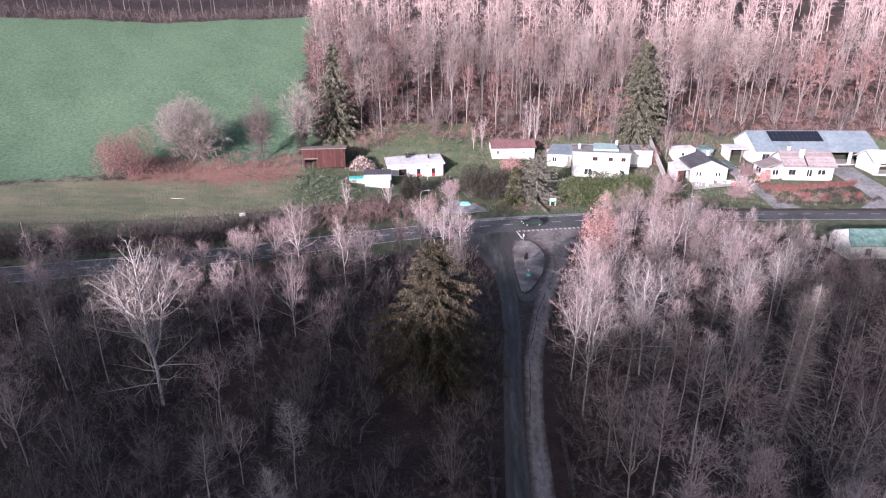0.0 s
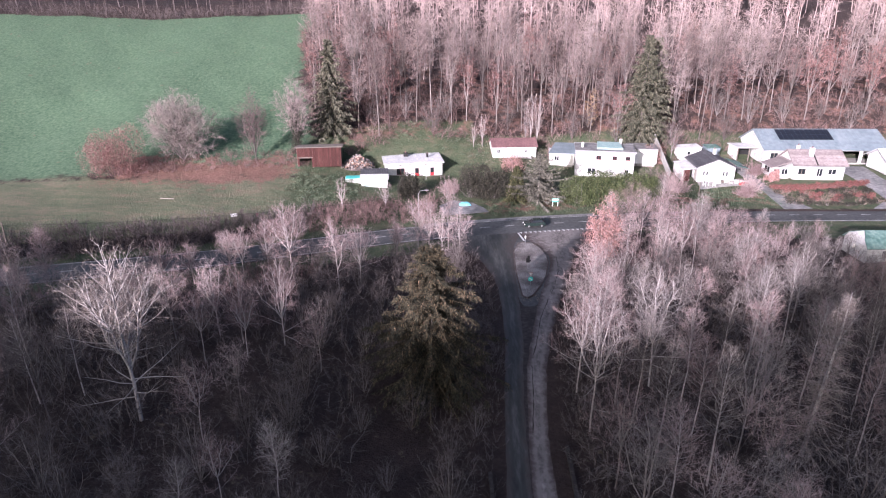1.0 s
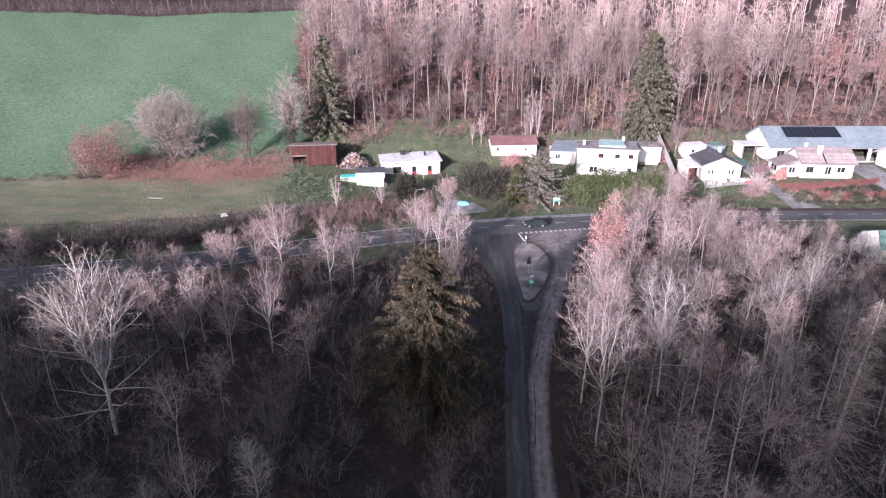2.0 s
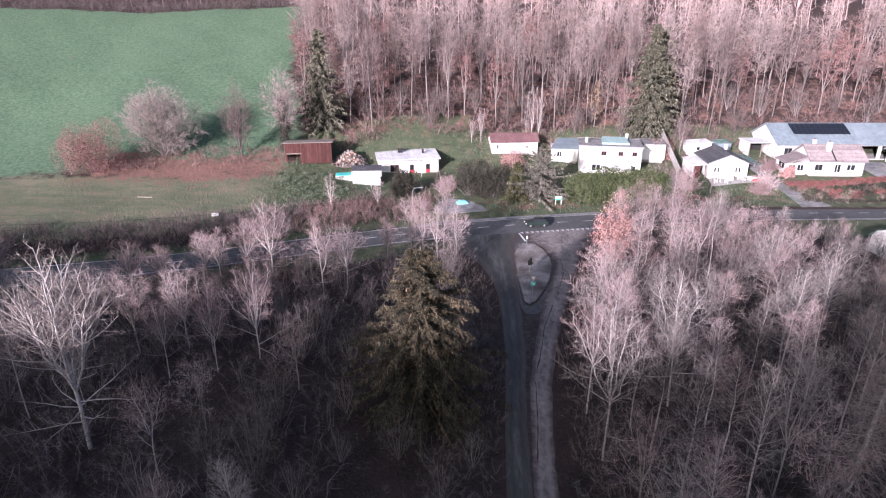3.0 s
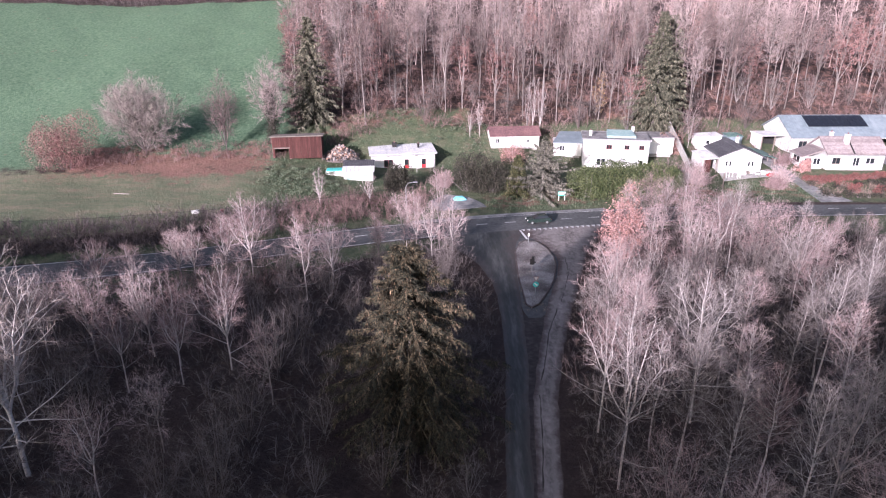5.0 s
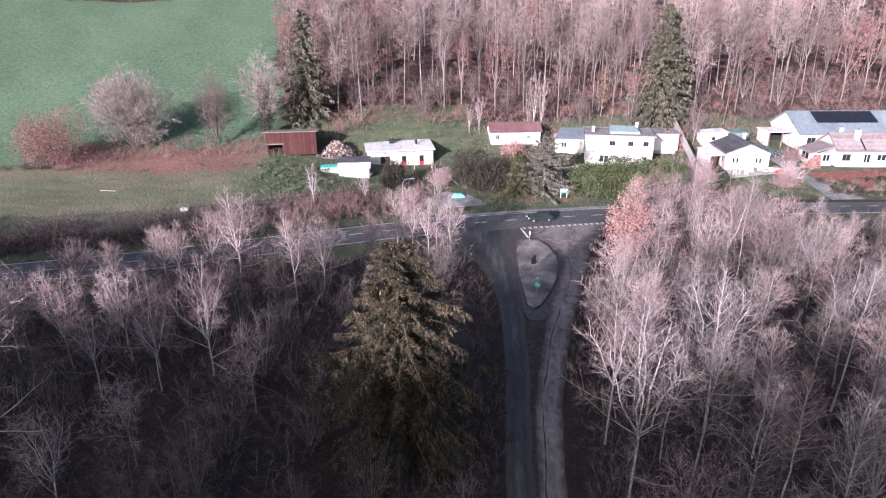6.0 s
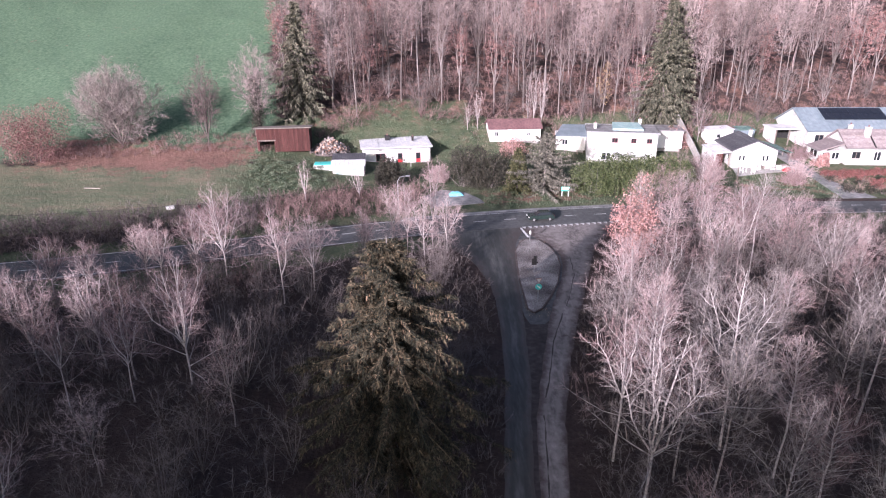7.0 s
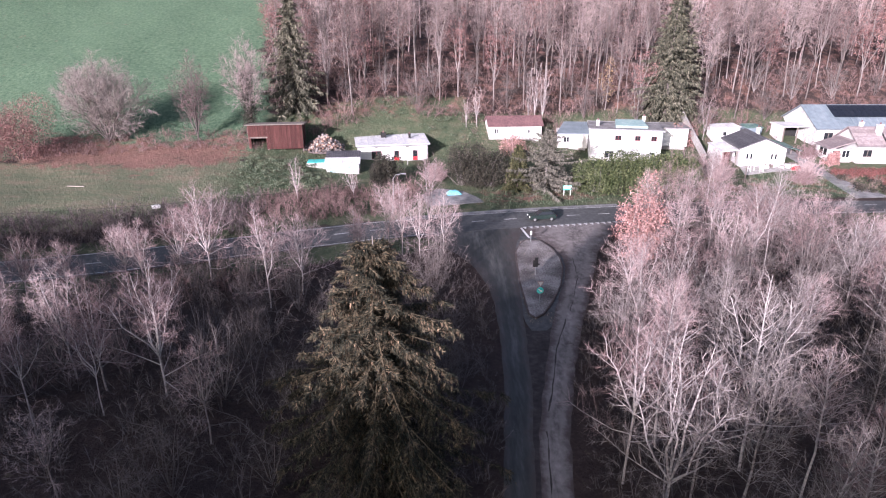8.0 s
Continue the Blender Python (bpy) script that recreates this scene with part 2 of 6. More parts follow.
def ground_material():
    """One sheet of ground: leaf litter, meadow, mown grass and russet leaf carpet, weighted by where each grows."""
    m = bpy.data.materials.new("ground_cover")
    m.use_nodes = True
    nt = m.node_tree
    n, link = nt.nodes, nt.links.new
    b = n["Principled BSDF"]
    b.inputs["Roughness"].default_value = 0.95
    b.inputs["Specular IOR Level"].default_value = 0.15
    co = n.new("ShaderNodeTexCoord")

    def noise_tex(scale, detail, rough=0.6):
        t = n.new("ShaderNodeTexNoise")
        t.inputs["Scale"].default_value, t.inputs["Detail"].default_value, t.inputs["Roughness"].default_value = scale, detail, rough
        link(co.outputs["Object"], t.inputs["Vector"])
        return t

    fine, mid, wide = noise_tex(3.0, 10, 0.7), noise_tex(0.45, 8, 0.65), noise_tex(0.06, 5)

    def ramp(src, stops, lo=0.3, hi=0.7):
        r = n.new("ShaderNodeValToRGB")
        e = r.color_ramp.elements
        while len(e) < len(stops):
            e.new(0.5)
        for k, c in enumerate(stops):
            e[k].position, e[k].color = lo + (hi - lo) * k / (len(stops) - 1), (*c, 1)
        link(src, r.inputs[0])
        return r.outputs[0]

    def mix(f, a, c, kind="MIX"):
        x = n.new("ShaderNodeMix")
        x.data_type, x.blend_type = "RGBA", kind
        if isinstance(f, float):
            x.inputs[0].default_value = f
        else:
            link(f, x.inputs[0])
        link(a, x.inputs[6])
        link(c, x.inputs[7])
        return x.outputs[2]

    def weight(name):
        a = n.new("ShaderNodeAttribute")
        a.attribute_name = name
        s = n.new("ShaderNodeMath")
        s.operation = "ADD"
        link(a.outputs["Fac"], s.inputs[0])
        q = n.new("ShaderNodeMath")
        q.operation = "MULTIPLY_ADD"
        link(mid.outputs["Fac"], q.inputs[0])
        q.inputs[1].default_value, q.inputs[2].default_value = 2.2, -1.1
        link(q.outputs[0], s.inputs[1])
        r = n.new("ShaderNodeMapRange")
        r.inputs[1].default_value, r.inputs[2].default_value = 0.3, 0.7
        link(s.outputs[0], r.inputs[0])
        return r.outputs[0]

    litter = mix(0.5, ramp(fine.outputs["Fac"], [(0.024, 0.020, 0.019), (0.055, 0.043, 0.040), (0.105, 0.080, 0.075)]),
                 ramp(mid.outputs["Fac"], [(0.028, 0.021, 0.020), (0.058, 0.040, 0.038), (0.09, 0.062, 0.058)]))
    blade = noise_tex(1.7, 4, 0.65)
    lie = n.new("ShaderNodeMapping")
    lie.inputs["Rotation"].default_value, lie.inputs["Scale"].default_value = (0, 0, radians(-14)), (0.25, 1.0, 1.0)
    link(co.outputs["Object"], lie.inputs[0])
    swath = noise_tex(0.5, 6, 0.7)
    link(lie.outputs[0], swath.inputs["Vector"])
    meadow = mix(0.40, ramp(fine.outputs["Fac"], [(0.05, 0.095, 0.06), (0.08, 0.14, 0.085), (0.125, 0.19, 0.12)]),
                 ramp(wide.outputs["Fac"], [(0.072, 0.132, 0.079), (0.081, 0.145, 0.085), (0.092, 0.156, 0.089)]))
    meadow = mix(0.68, meadow, ramp(blade.outputs["Fac"], [(0.048, 0.090, 0.057), (0.103, 0.164, 0.103), (0.178, 0.240, 0.158)], 0.34, 0.66))
    mown = mix(0.5, ramp(fine.outputs["Fac"], [(0.07, 0.08, 0.05), (0.15, 0.15, 0.105), (0.26, 0.245, 0.19)]),
               ramp(mid.outputs["Fac"], [(0.06, 0.105, 0.058), (0.135, 0.145, 0.09), (0.22, 0.175, 0.13)]))
    mown = mix(0.45, mown, ramp(swath.outputs["Fac"], [(0.07, 0.115, 0.065), (0.14, 0.155, 0.10), (0.24, 0.195, 0.15)], 0.36, 0.64))
    russet = mix(0.4, ramp(fine.outputs["Fac"], [(0.09, 0.06, 0.045), (0.20, 0.115, 0.098), (0.31, 0.20, 0.175)]),
                 ramp(mid.outputs["Fac"], [(0.085, 0.08, 0.05), (0.19, 0.115, 0.09), (0.27, 0.15, 0.125)]))
    lawn = mix(0.5, ramp(fine.outputs["Fac"], [(0.042, 0.070, 0.041), (0.080, 0.108, 0.065), (0.155, 0.162, 0.108)]),
               ramp(mid.outputs["Fac"], [(0.046, 0.076, 0.043), (0.096, 0.108, 0.066), (0.21, 0.165, 0.125)]))
    col = litter
    for name, c in (("meadow", meadow), ("mown", mown), ("lawn", lawn), ("russet", russet)):
        col = mix(weight(name), col, c)
    link(col, b.inputs["Base Color"])
    bp = n.new("ShaderNodeBump")
    bp.inputs["Strength"].default_value, bp.inputs["Distance"].default_value = 1.0, 0.45
    link(fine.outputs["Fac"], bp.inputs["Height"])
    link(bp.outputs[0], b.inputs["Normal"])
    return m


M["ground"] = ground_material()


# ---- mesh helpers ----
def part(name, bm, material, parent=None, label=""):
    me = bpy.data.meshes.new(name)
    bm.to_mesh(me)
    bm.free()
    me.materials.append(M[material])
    ob = new(name, me)
    if parent is not None:
        ob.parent = parent
    if label:
        ob["label"] = label
    return ob


def array_mesh(name, verts, faces, material):
    """A mesh from arrays of vertices and of triangles (or quads)."""
    me = bpy.data.meshes.new(name)
    k = faces.shape[1]
    me.vertices.add(len(verts))
    me.vertices.foreach_set("co", np.ascontiguousarray(verts, dtype=np.float32).ravel())
    me.loops.add(faces.size)
    me.loops.foreach_set("vertex_index", np.ascontiguousarray(faces, dtype=np.int32).ravel())
    me.polygons.add(len(faces))
    me.polygons.foreach_set("loop_start", np.arange(0, faces.size, k, dtype=np.int32))
    me.update(calc_edges=True)
    me.validate()
    me.materials.append(M[material])
    return me


def thing(name, m, label, category, group="", kind=""):
    e = new(name)
    e.matrix_world = m
    return tagged(e, label, category, group, kind)


def box(bm, x0, y0, z0, x1, y1, z1, bevel=0.0):
    r = bmesh.ops.create_cube(bm, size=1.0, matrix=Matrix.Translation(((x0 + x1) / 2, (y0 + y1) / 2, (z0 + z1) / 2)) @ Matrix.Diagonal((x1 - x0, y1 - y0, z1 - z0, 1)))
    if bevel:
        es = list({e for v in r["verts"] for e in v.link_edges})
        bmesh.ops.bevel(bm, geom=es, offset=bevel, segments=1, affect="EDGES")
    return bm


def boxes(*items, bevel=0.0):
    bm = bmesh.new()
    for it in items:
        box(bm, *it, bevel=bevel)
    return bm


def cyl(bm, p, q, r0, r1=None, seg=10):
    p, q = Vector(p), Vector(q)
    d = q - p
    m = Matrix.Translation((p + q) / 2) @ d.to_track_quat("Z", "Y").to_matrix().to_4x4()
    bmesh.ops.create_cone(bm, cap_ends=True, segments=seg, radius1=r0, radius2=r0 if r1 is None else r1, depth=d.length, matrix=m)
    return bm


def prism(bm, poly, h0, h1):
    """A solid from a plan outline between two heights."""
    lo = [bm.verts.new((x, y, h0)) for x, y in poly]
    hi = [bm.verts.new((x, y, h1)) for x, y in poly]
    bm.faces.new(hi)
    bm.faces.new(lo[::-1])
    for k in range(len(poly)):
        j = (k + 1) % len(poly)
        bm.faces.new((lo[k], lo[j], hi[j], hi[k]))
    bmesh.ops.recalc_face_normals(bm, faces=bm.faces)
    return bm


def slab(bm, a, b, c, d, t):
    """A sloping sheet through four corners, t thick downwards along its normal."""
    pts = [Vector(p) for p in (a, b, c, d)]
    nrm = (pts[1] - pts[0]).cross(pts[3] - pts[0]).normalized()
    if nrm.z < 0:
        nrm = -nrm
    up = [bm.verts.new(p) for p in pts]
    dn = [bm.verts.new(p - nrm * t) for p in pts]
    bm.faces.new(up)
    bm.faces.new(dn[::-1])
    for k in range(4):
        j = (k + 1) % 4
        bm.faces.new((dn[k], dn[j], up[j], up[k]))
    bmesh.ops.recalc_face_normals(bm, faces=bm.faces)
    return bm


# ---- lie of the land ----
ROAD_X = (-300, -120, -80, -40, -31, -24.7, -8.4, 10.4, 20.5, 35, 53, 120, 300)
ROAD_Y = (24, 60, 69, 78.8, 81.2, 83.5, 90.0, 94.7, 96.3, 98.3, 100.1, 100.4, 100.4)


def road_y(x):
    return np.interp(x, ROAD_X, ROAD_Y)


def foot_y(x):
    """The line from which the ground begins to rise north of the road."""
    return np.interp(x, (-300, -120, -80, -42, -27, -12, 5, 20, 35, 55, 300), (28, 62, 71, 81, 86, 91, 96, 98.6, 99.4, 99.8, 100))


LAND_X = (-260, -90, -60, -27, -5, 12, 35, 80, 200)
LAND_Y = (1.8, 6, 12, 18, 24, 30, 36, 42, 52, 65, 80, 100, 125, 160, 300)      # metres past the road's middle
LAND_Z = np.array([
    (0, 0.3, 1.8, 2.2, 2.4, 2.6, 2.8, 3.0, 4.3, 7.5, 13.0, 18.5, 25.5, 33, 45),
    (0, 0.3, 1.8, 2.2, 2.4, 2.6, 2.8, 3.0, 4.3, 7.5, 13.0, 18.5, 25.5, 33, 45),
    (0, 0.3, 1.6, 2.1, 2.4, 3.1, 4.2, 5.8, 9.0, 12.8, 16.8, 22, 28, 35, 48),
    (0, 0.3, 1.2, 2.0, 2.9, 3.9, 5.6, 8.0, 11.8, 15.5, 20, 25.5, 31, 38, 54),
    (0, 0.2, 0.4, 0.6, 0.9, 2.2, 6.6, 9.5, 12.5, 16.5, 21, 27, 33, 40, 55),
    (0, 0.2, 0.4, 0.6, 1.2, 3.4, 5.4, 8.8, 12.3, 16.5, 21, 27, 33, 40, 55),
    (0, 0.2, 0.3, 0.5, 0.9, 1.8, 5.0, 8.6, 12.3, 16.5, 21, 27, 33, 40, 55),
    (0, 0.2, 0.6, 1.5, 2.0, 2.2, 2.5, 6.6, 11.8, 16.5, 21, 27, 33, 40, 55),
    (0, 0.2, 0.6, 1.5, 2.0, 2.2, 2.5, 6.6, 11.8, 16.5, 21, 27, 33, 40, 55)])


def land(x, y):
    """Height of the ground."""
    x, y = np.asarray(x, float), np.asarray(y, float)
    d = y - foot_y(x)
    col = np.array([np.interp(d, LAND_Y, row) for row in LAND_Z])
    k = np.clip(np.searchsorted(LAND_X, x) - 1, 0, len(LAND_X) - 2)
    f = np.clip((x - np.take(LAND_X, k)) / (np.take(LAND_X, k + 1) - np.take(LAND_X, k)), 0, 1)
    f = f * f * (3 - 2 * f)
    idx = np.arange(x.size).reshape(x.shape)
    flat = col.reshape(len(LAND_Z), -1)
    z = flat[k.ravel(), idx.ravel()] * (1 - f.ravel()) + flat[k.ravel() + 1, idx.ravel()] * f.ravel()
    z = z.reshape(x.shape)
    # the wooded hill behind, which keeps the low sun off the valley floor
    s = np.clip((-y - 18) / 75, 0, 1)
    z = z + (HILL + np.clip(np.maximum((-80 - x) * 0.12, (x + 80) * 0.112), 0, 9) + 1.2 * np.sin(x * 0.13) + 0.8 * np.sin(x * 0.41)) * s * s * (3 - 2 * s)
    bumps = 0.18 * np.sin(x * 0.31 + 1.3 * np.sin(y * 0.17)) * np.sin(y * 0.27 + x * 0.09)
    return z + bumps * np.clip((np.abs(d + 1) - 7) / 6, 0, 1) * np.clip((np.abs(x - 9) - 12) / 10, 0.0, 1)


HILL = 47.5


def land1(x, y):
    return float(land(np.array([x]), np.array([y]))[0])


def smooth(a, b, v):
    t = np.clip((v - a) / (b - a), 0, 1)
    return t * t * (3 - 2 * t)


def forest_edge(y):
    """The x at which the wood on the far slope begins, meadow to its left."""
    return np.interp(y, (110, 130, 150, 180, 235, 300), (-22, -27, -33, -38, -42, -45))


def build_ground():
    gx = np.concatenate([np.linspace(-1500, -140, 18)[:-1], np.arange(-140, 160, 2.0), np.linspace(160, 1500, 18)])
    gy = np.concatenate([np.linspace(-600, -100, 14)[:-1], np.arange(-100, 20, 4.0), np.arange(20, 250, 1.5), np.linspace(250, 2000, 18)])
    X, Y = np.meshgrid(gx, gy)
    Z = land(X, Y)
    nx, ny = len(gx), len(gy)
    v = np.stack([X, Y, Z], -1).reshape(-1, 3)
    i = (np.arange(ny - 1)[:, None] * nx + np.arange(nx - 1)[None, :]).ravel()
    f = np.stack([i, i + 1, i + nx + 1, i + nx], 1)
    me = array_mesh("ground", v, f, "ground")
    x, y = X.ravel(), Y.ravel()
    d = y - road_y(x)
    left = 1 - smooth(-3, 3, x - forest_edge(y))
    brow = np.interp(x, (-140, -60, -28), (104, 110, 113))
    meadow = left * smooth(-2, 3, y - brow) * (1 - smooth(206.5, 208.5, y - 0.05 * (x + 121)))
    mown = (1 - smooth(-24, -20, x)) * smooth(9, 12, d) * (1 - smooth(-3, 2, y - brow))
    russet = np.exp(-((y - brow - 2.2 - 1.5 * np.sin(x * .2)) / 5.4) ** 2) * smooth(-66, -54, x) * (1 - smooth(-32, -24, x))
    russet = np.maximum(russet, 0.36 * smooth(2, 6, x - forest_edge(y)) * smooth(36, 42, d) * (1 - smooth(160, 200, y)))
    russet = np.maximum(russet, 0.5 * smooth(6, 9, x) * (1 - smooth(24, 27, x)) * smooth(5.0, 7.0, d) * (1 - smooth(11, 14, d)))
    russet = np.maximum(russet, 0.42 * smooth(28, 36, x) * (1 - smooth(60, 64, x)) * smooth(4.5, 6.0, d) * (1 - smooth(10, 14, d)))
    verge = smooth(3.2, 3.8, np.abs(d)) * (1 - smooth(5.5, 7.5, np.abs(d) - np.interp(x, (-26, -20, 0), (4, 2, 2)) * (d < 0) * (x < 2)))
    gardens = smooth(-30, -24, x) * smooth(3.5, 5, d) * (1 - smooth(38, 42, d - 5 * (x < 8))) * (1 - smooth(100, 110, x))
    rightgreen = smooth(40, 46, x) * smooth(-12, -10, d) * (1 - smooth(-4, -3, d))
    lawn = np.maximum(np.maximum(gardens, verge), rightgreen)
    for name, w in (("meadow", meadow), ("mown", mown), ("lawn", lawn), ("russet", russet)):
        me.attributes.new(name, "FLOAT", "POINT").data.foreach_set("value", w.astype(np.float32))
    for p in me.polygons:
        p.use_smooth = True
    return tagged(new("ground", me), "leaf-strewn woodland floor, green hillside meadow and garden grass", "ground", kind="structure")


build_ground()


# ---- roads ----
def ribbon(name, pts, material, label, z=0.03, thick=0.25, worn=0.0, cols=1):
    """A paved strip: pts are (left x, left y, right x, right y); worn: how far its edges are broken."""
    if worn:
        fine = []
        for p, q in zip(pts, pts[1:]):
            k = max(1, int(math.hypot(q[0] - p[0], q[1] - p[1]) / 0.8))
            for i in range(k):
                f = i / k
                row = [a + (b - a) * f for a, b in zip(p, q)]
                row[0] += worn * noise.noise(Vector((row[1] * 0.9, 3.1, z * 50))) + worn * noise.noise(Vector((row[1] * 3.1, 8.1, z * 50)))
                row[2] += worn * noise.noise(Vector((row[1] * 0.9, 13.7, z * 50))) + worn * noise.noise(Vector((row[1] * 3.1, 5.7, z * 50)))
                fine.append(tuple(row))
        pts = fine + [pts[-1]]
    bm = bmesh.new()
    rows = []
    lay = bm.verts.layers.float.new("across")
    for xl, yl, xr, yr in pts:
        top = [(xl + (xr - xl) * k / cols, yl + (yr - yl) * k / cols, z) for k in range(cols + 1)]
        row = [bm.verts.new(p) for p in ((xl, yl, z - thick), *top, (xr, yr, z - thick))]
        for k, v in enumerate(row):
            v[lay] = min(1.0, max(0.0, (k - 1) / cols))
        rows.append(row)
    for a, b in zip(rows, rows[1:]):
        for k in range(cols + 2):
            bm.faces.new((a[k], a[k + 1], b[k + 1], b[k]))
    bm.faces.new(rows[0])
    bm.faces.new(rows[-1][::-1])
    bmesh.ops.recalc_face_normals(bm, faces=bm.faces)
    return tagged(part(name, bm, material), label, "road", kind="structure")


def road_frame(x):
    s = (road_y(x + 0.5) - road_y(x - 0.5))
    t = Vector((1, s, 0)).normalized()
    return Vector((x, float(road_y(x)), 0)), t, Vector((-t.y, t.x, 0))


def smooth_road():
    """Round the road's bends."""
    xs = np.arange(-300, 301, 2.0)
    ys = np.interp(xs, ROAD_X, ROAD_Y)
    for _ in range(12):
        ys[1:-1] = (ys[:-2] + ys[1:-1] * 2 + ys[2:]) / 4
    return tuple(xs), tuple(ys)


ROAD_X, ROAD_Y = smooth_road()
pts = []
for x in np.arange(-296, 297, 4.0):
    c, t, nrm = road_frame(float(x))
    a, b = c + nrm * 3.15, c - nrm * 3.15
    pts.append((a.x, a.y, b.x, b.y))
ribbon("road", pts, "asphalt", "grey asphalt country road with white markings")
shoulder = []
for x in np.arange(-2, 27, 2.0):
    c, t, nrm = road_frame(float(x))
    a, b = c + nrm * 3.95, c + nrm * 3.0
    shoulder.append((a.x, a.y, b.x, b.y))
ribbon("shoulder", shoulder, "drive", "pale gravel shoulder along the road", z=0.02, worn=0.1)
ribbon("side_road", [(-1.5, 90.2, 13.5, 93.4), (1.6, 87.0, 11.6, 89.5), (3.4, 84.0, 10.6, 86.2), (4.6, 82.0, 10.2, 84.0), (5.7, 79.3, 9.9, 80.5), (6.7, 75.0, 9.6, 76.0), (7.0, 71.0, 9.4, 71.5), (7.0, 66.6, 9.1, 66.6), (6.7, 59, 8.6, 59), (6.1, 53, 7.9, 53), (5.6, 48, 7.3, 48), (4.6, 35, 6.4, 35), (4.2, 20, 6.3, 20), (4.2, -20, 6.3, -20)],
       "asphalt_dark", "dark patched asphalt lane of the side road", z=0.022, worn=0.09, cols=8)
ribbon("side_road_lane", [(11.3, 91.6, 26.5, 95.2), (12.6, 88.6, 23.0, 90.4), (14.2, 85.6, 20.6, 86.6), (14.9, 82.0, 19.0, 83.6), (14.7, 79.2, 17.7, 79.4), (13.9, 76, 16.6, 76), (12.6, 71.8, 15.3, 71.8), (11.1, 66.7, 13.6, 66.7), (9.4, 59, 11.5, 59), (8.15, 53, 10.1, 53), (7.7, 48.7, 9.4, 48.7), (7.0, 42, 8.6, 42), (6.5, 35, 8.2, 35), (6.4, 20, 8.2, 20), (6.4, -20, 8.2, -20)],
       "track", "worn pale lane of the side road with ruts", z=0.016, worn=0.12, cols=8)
for crack in ([(15.9, 82.0), (15.4, 77), (14.1, 72.5), (13.3, 70.0)], [(12.7, 68.6), (11.1, 63.8), (10.0, 59), (9.2, 56.0)], [(8.8, 54.0), (8.2, 48.7), (7.5, 44.0)]):
    ribbon("road_crack", [(cx, cy, cx + 0.07, cy) for cx, cy in crack], "dirt", "dark broken crack along the pale lane", z=0.024, thick=0.03, worn=0.09)
ribbon("side_road_verge", [(9.0, 67.2, 11.4, 67.2), (8.5, 59, 9.5, 59), (7.8, 53, 8.3, 53), (7.2, 48.5, 7.8, 48.5), (6.3, 35, 6.6, 35), (6.2, 20, 6.5, 20)],
       "dirt", "strip of dark dirt between the lanes", z=0.008)
ribbon("junction_apron", [(9.0, 91.6, 24.0, 94.2), (9.4, 86, 19.5, 86), (9.3, 80, 17.2, 80), (9.0, 75, 15.4, 75), (9.2, 70, 13.4, 70), (9.2, 68, 12.0, 68), (9.6, 66.6, 10.8, 66.6)],
       "asphalt", "worn asphalt round the traffic island", z=0.011, worn=0.2, cols=8)


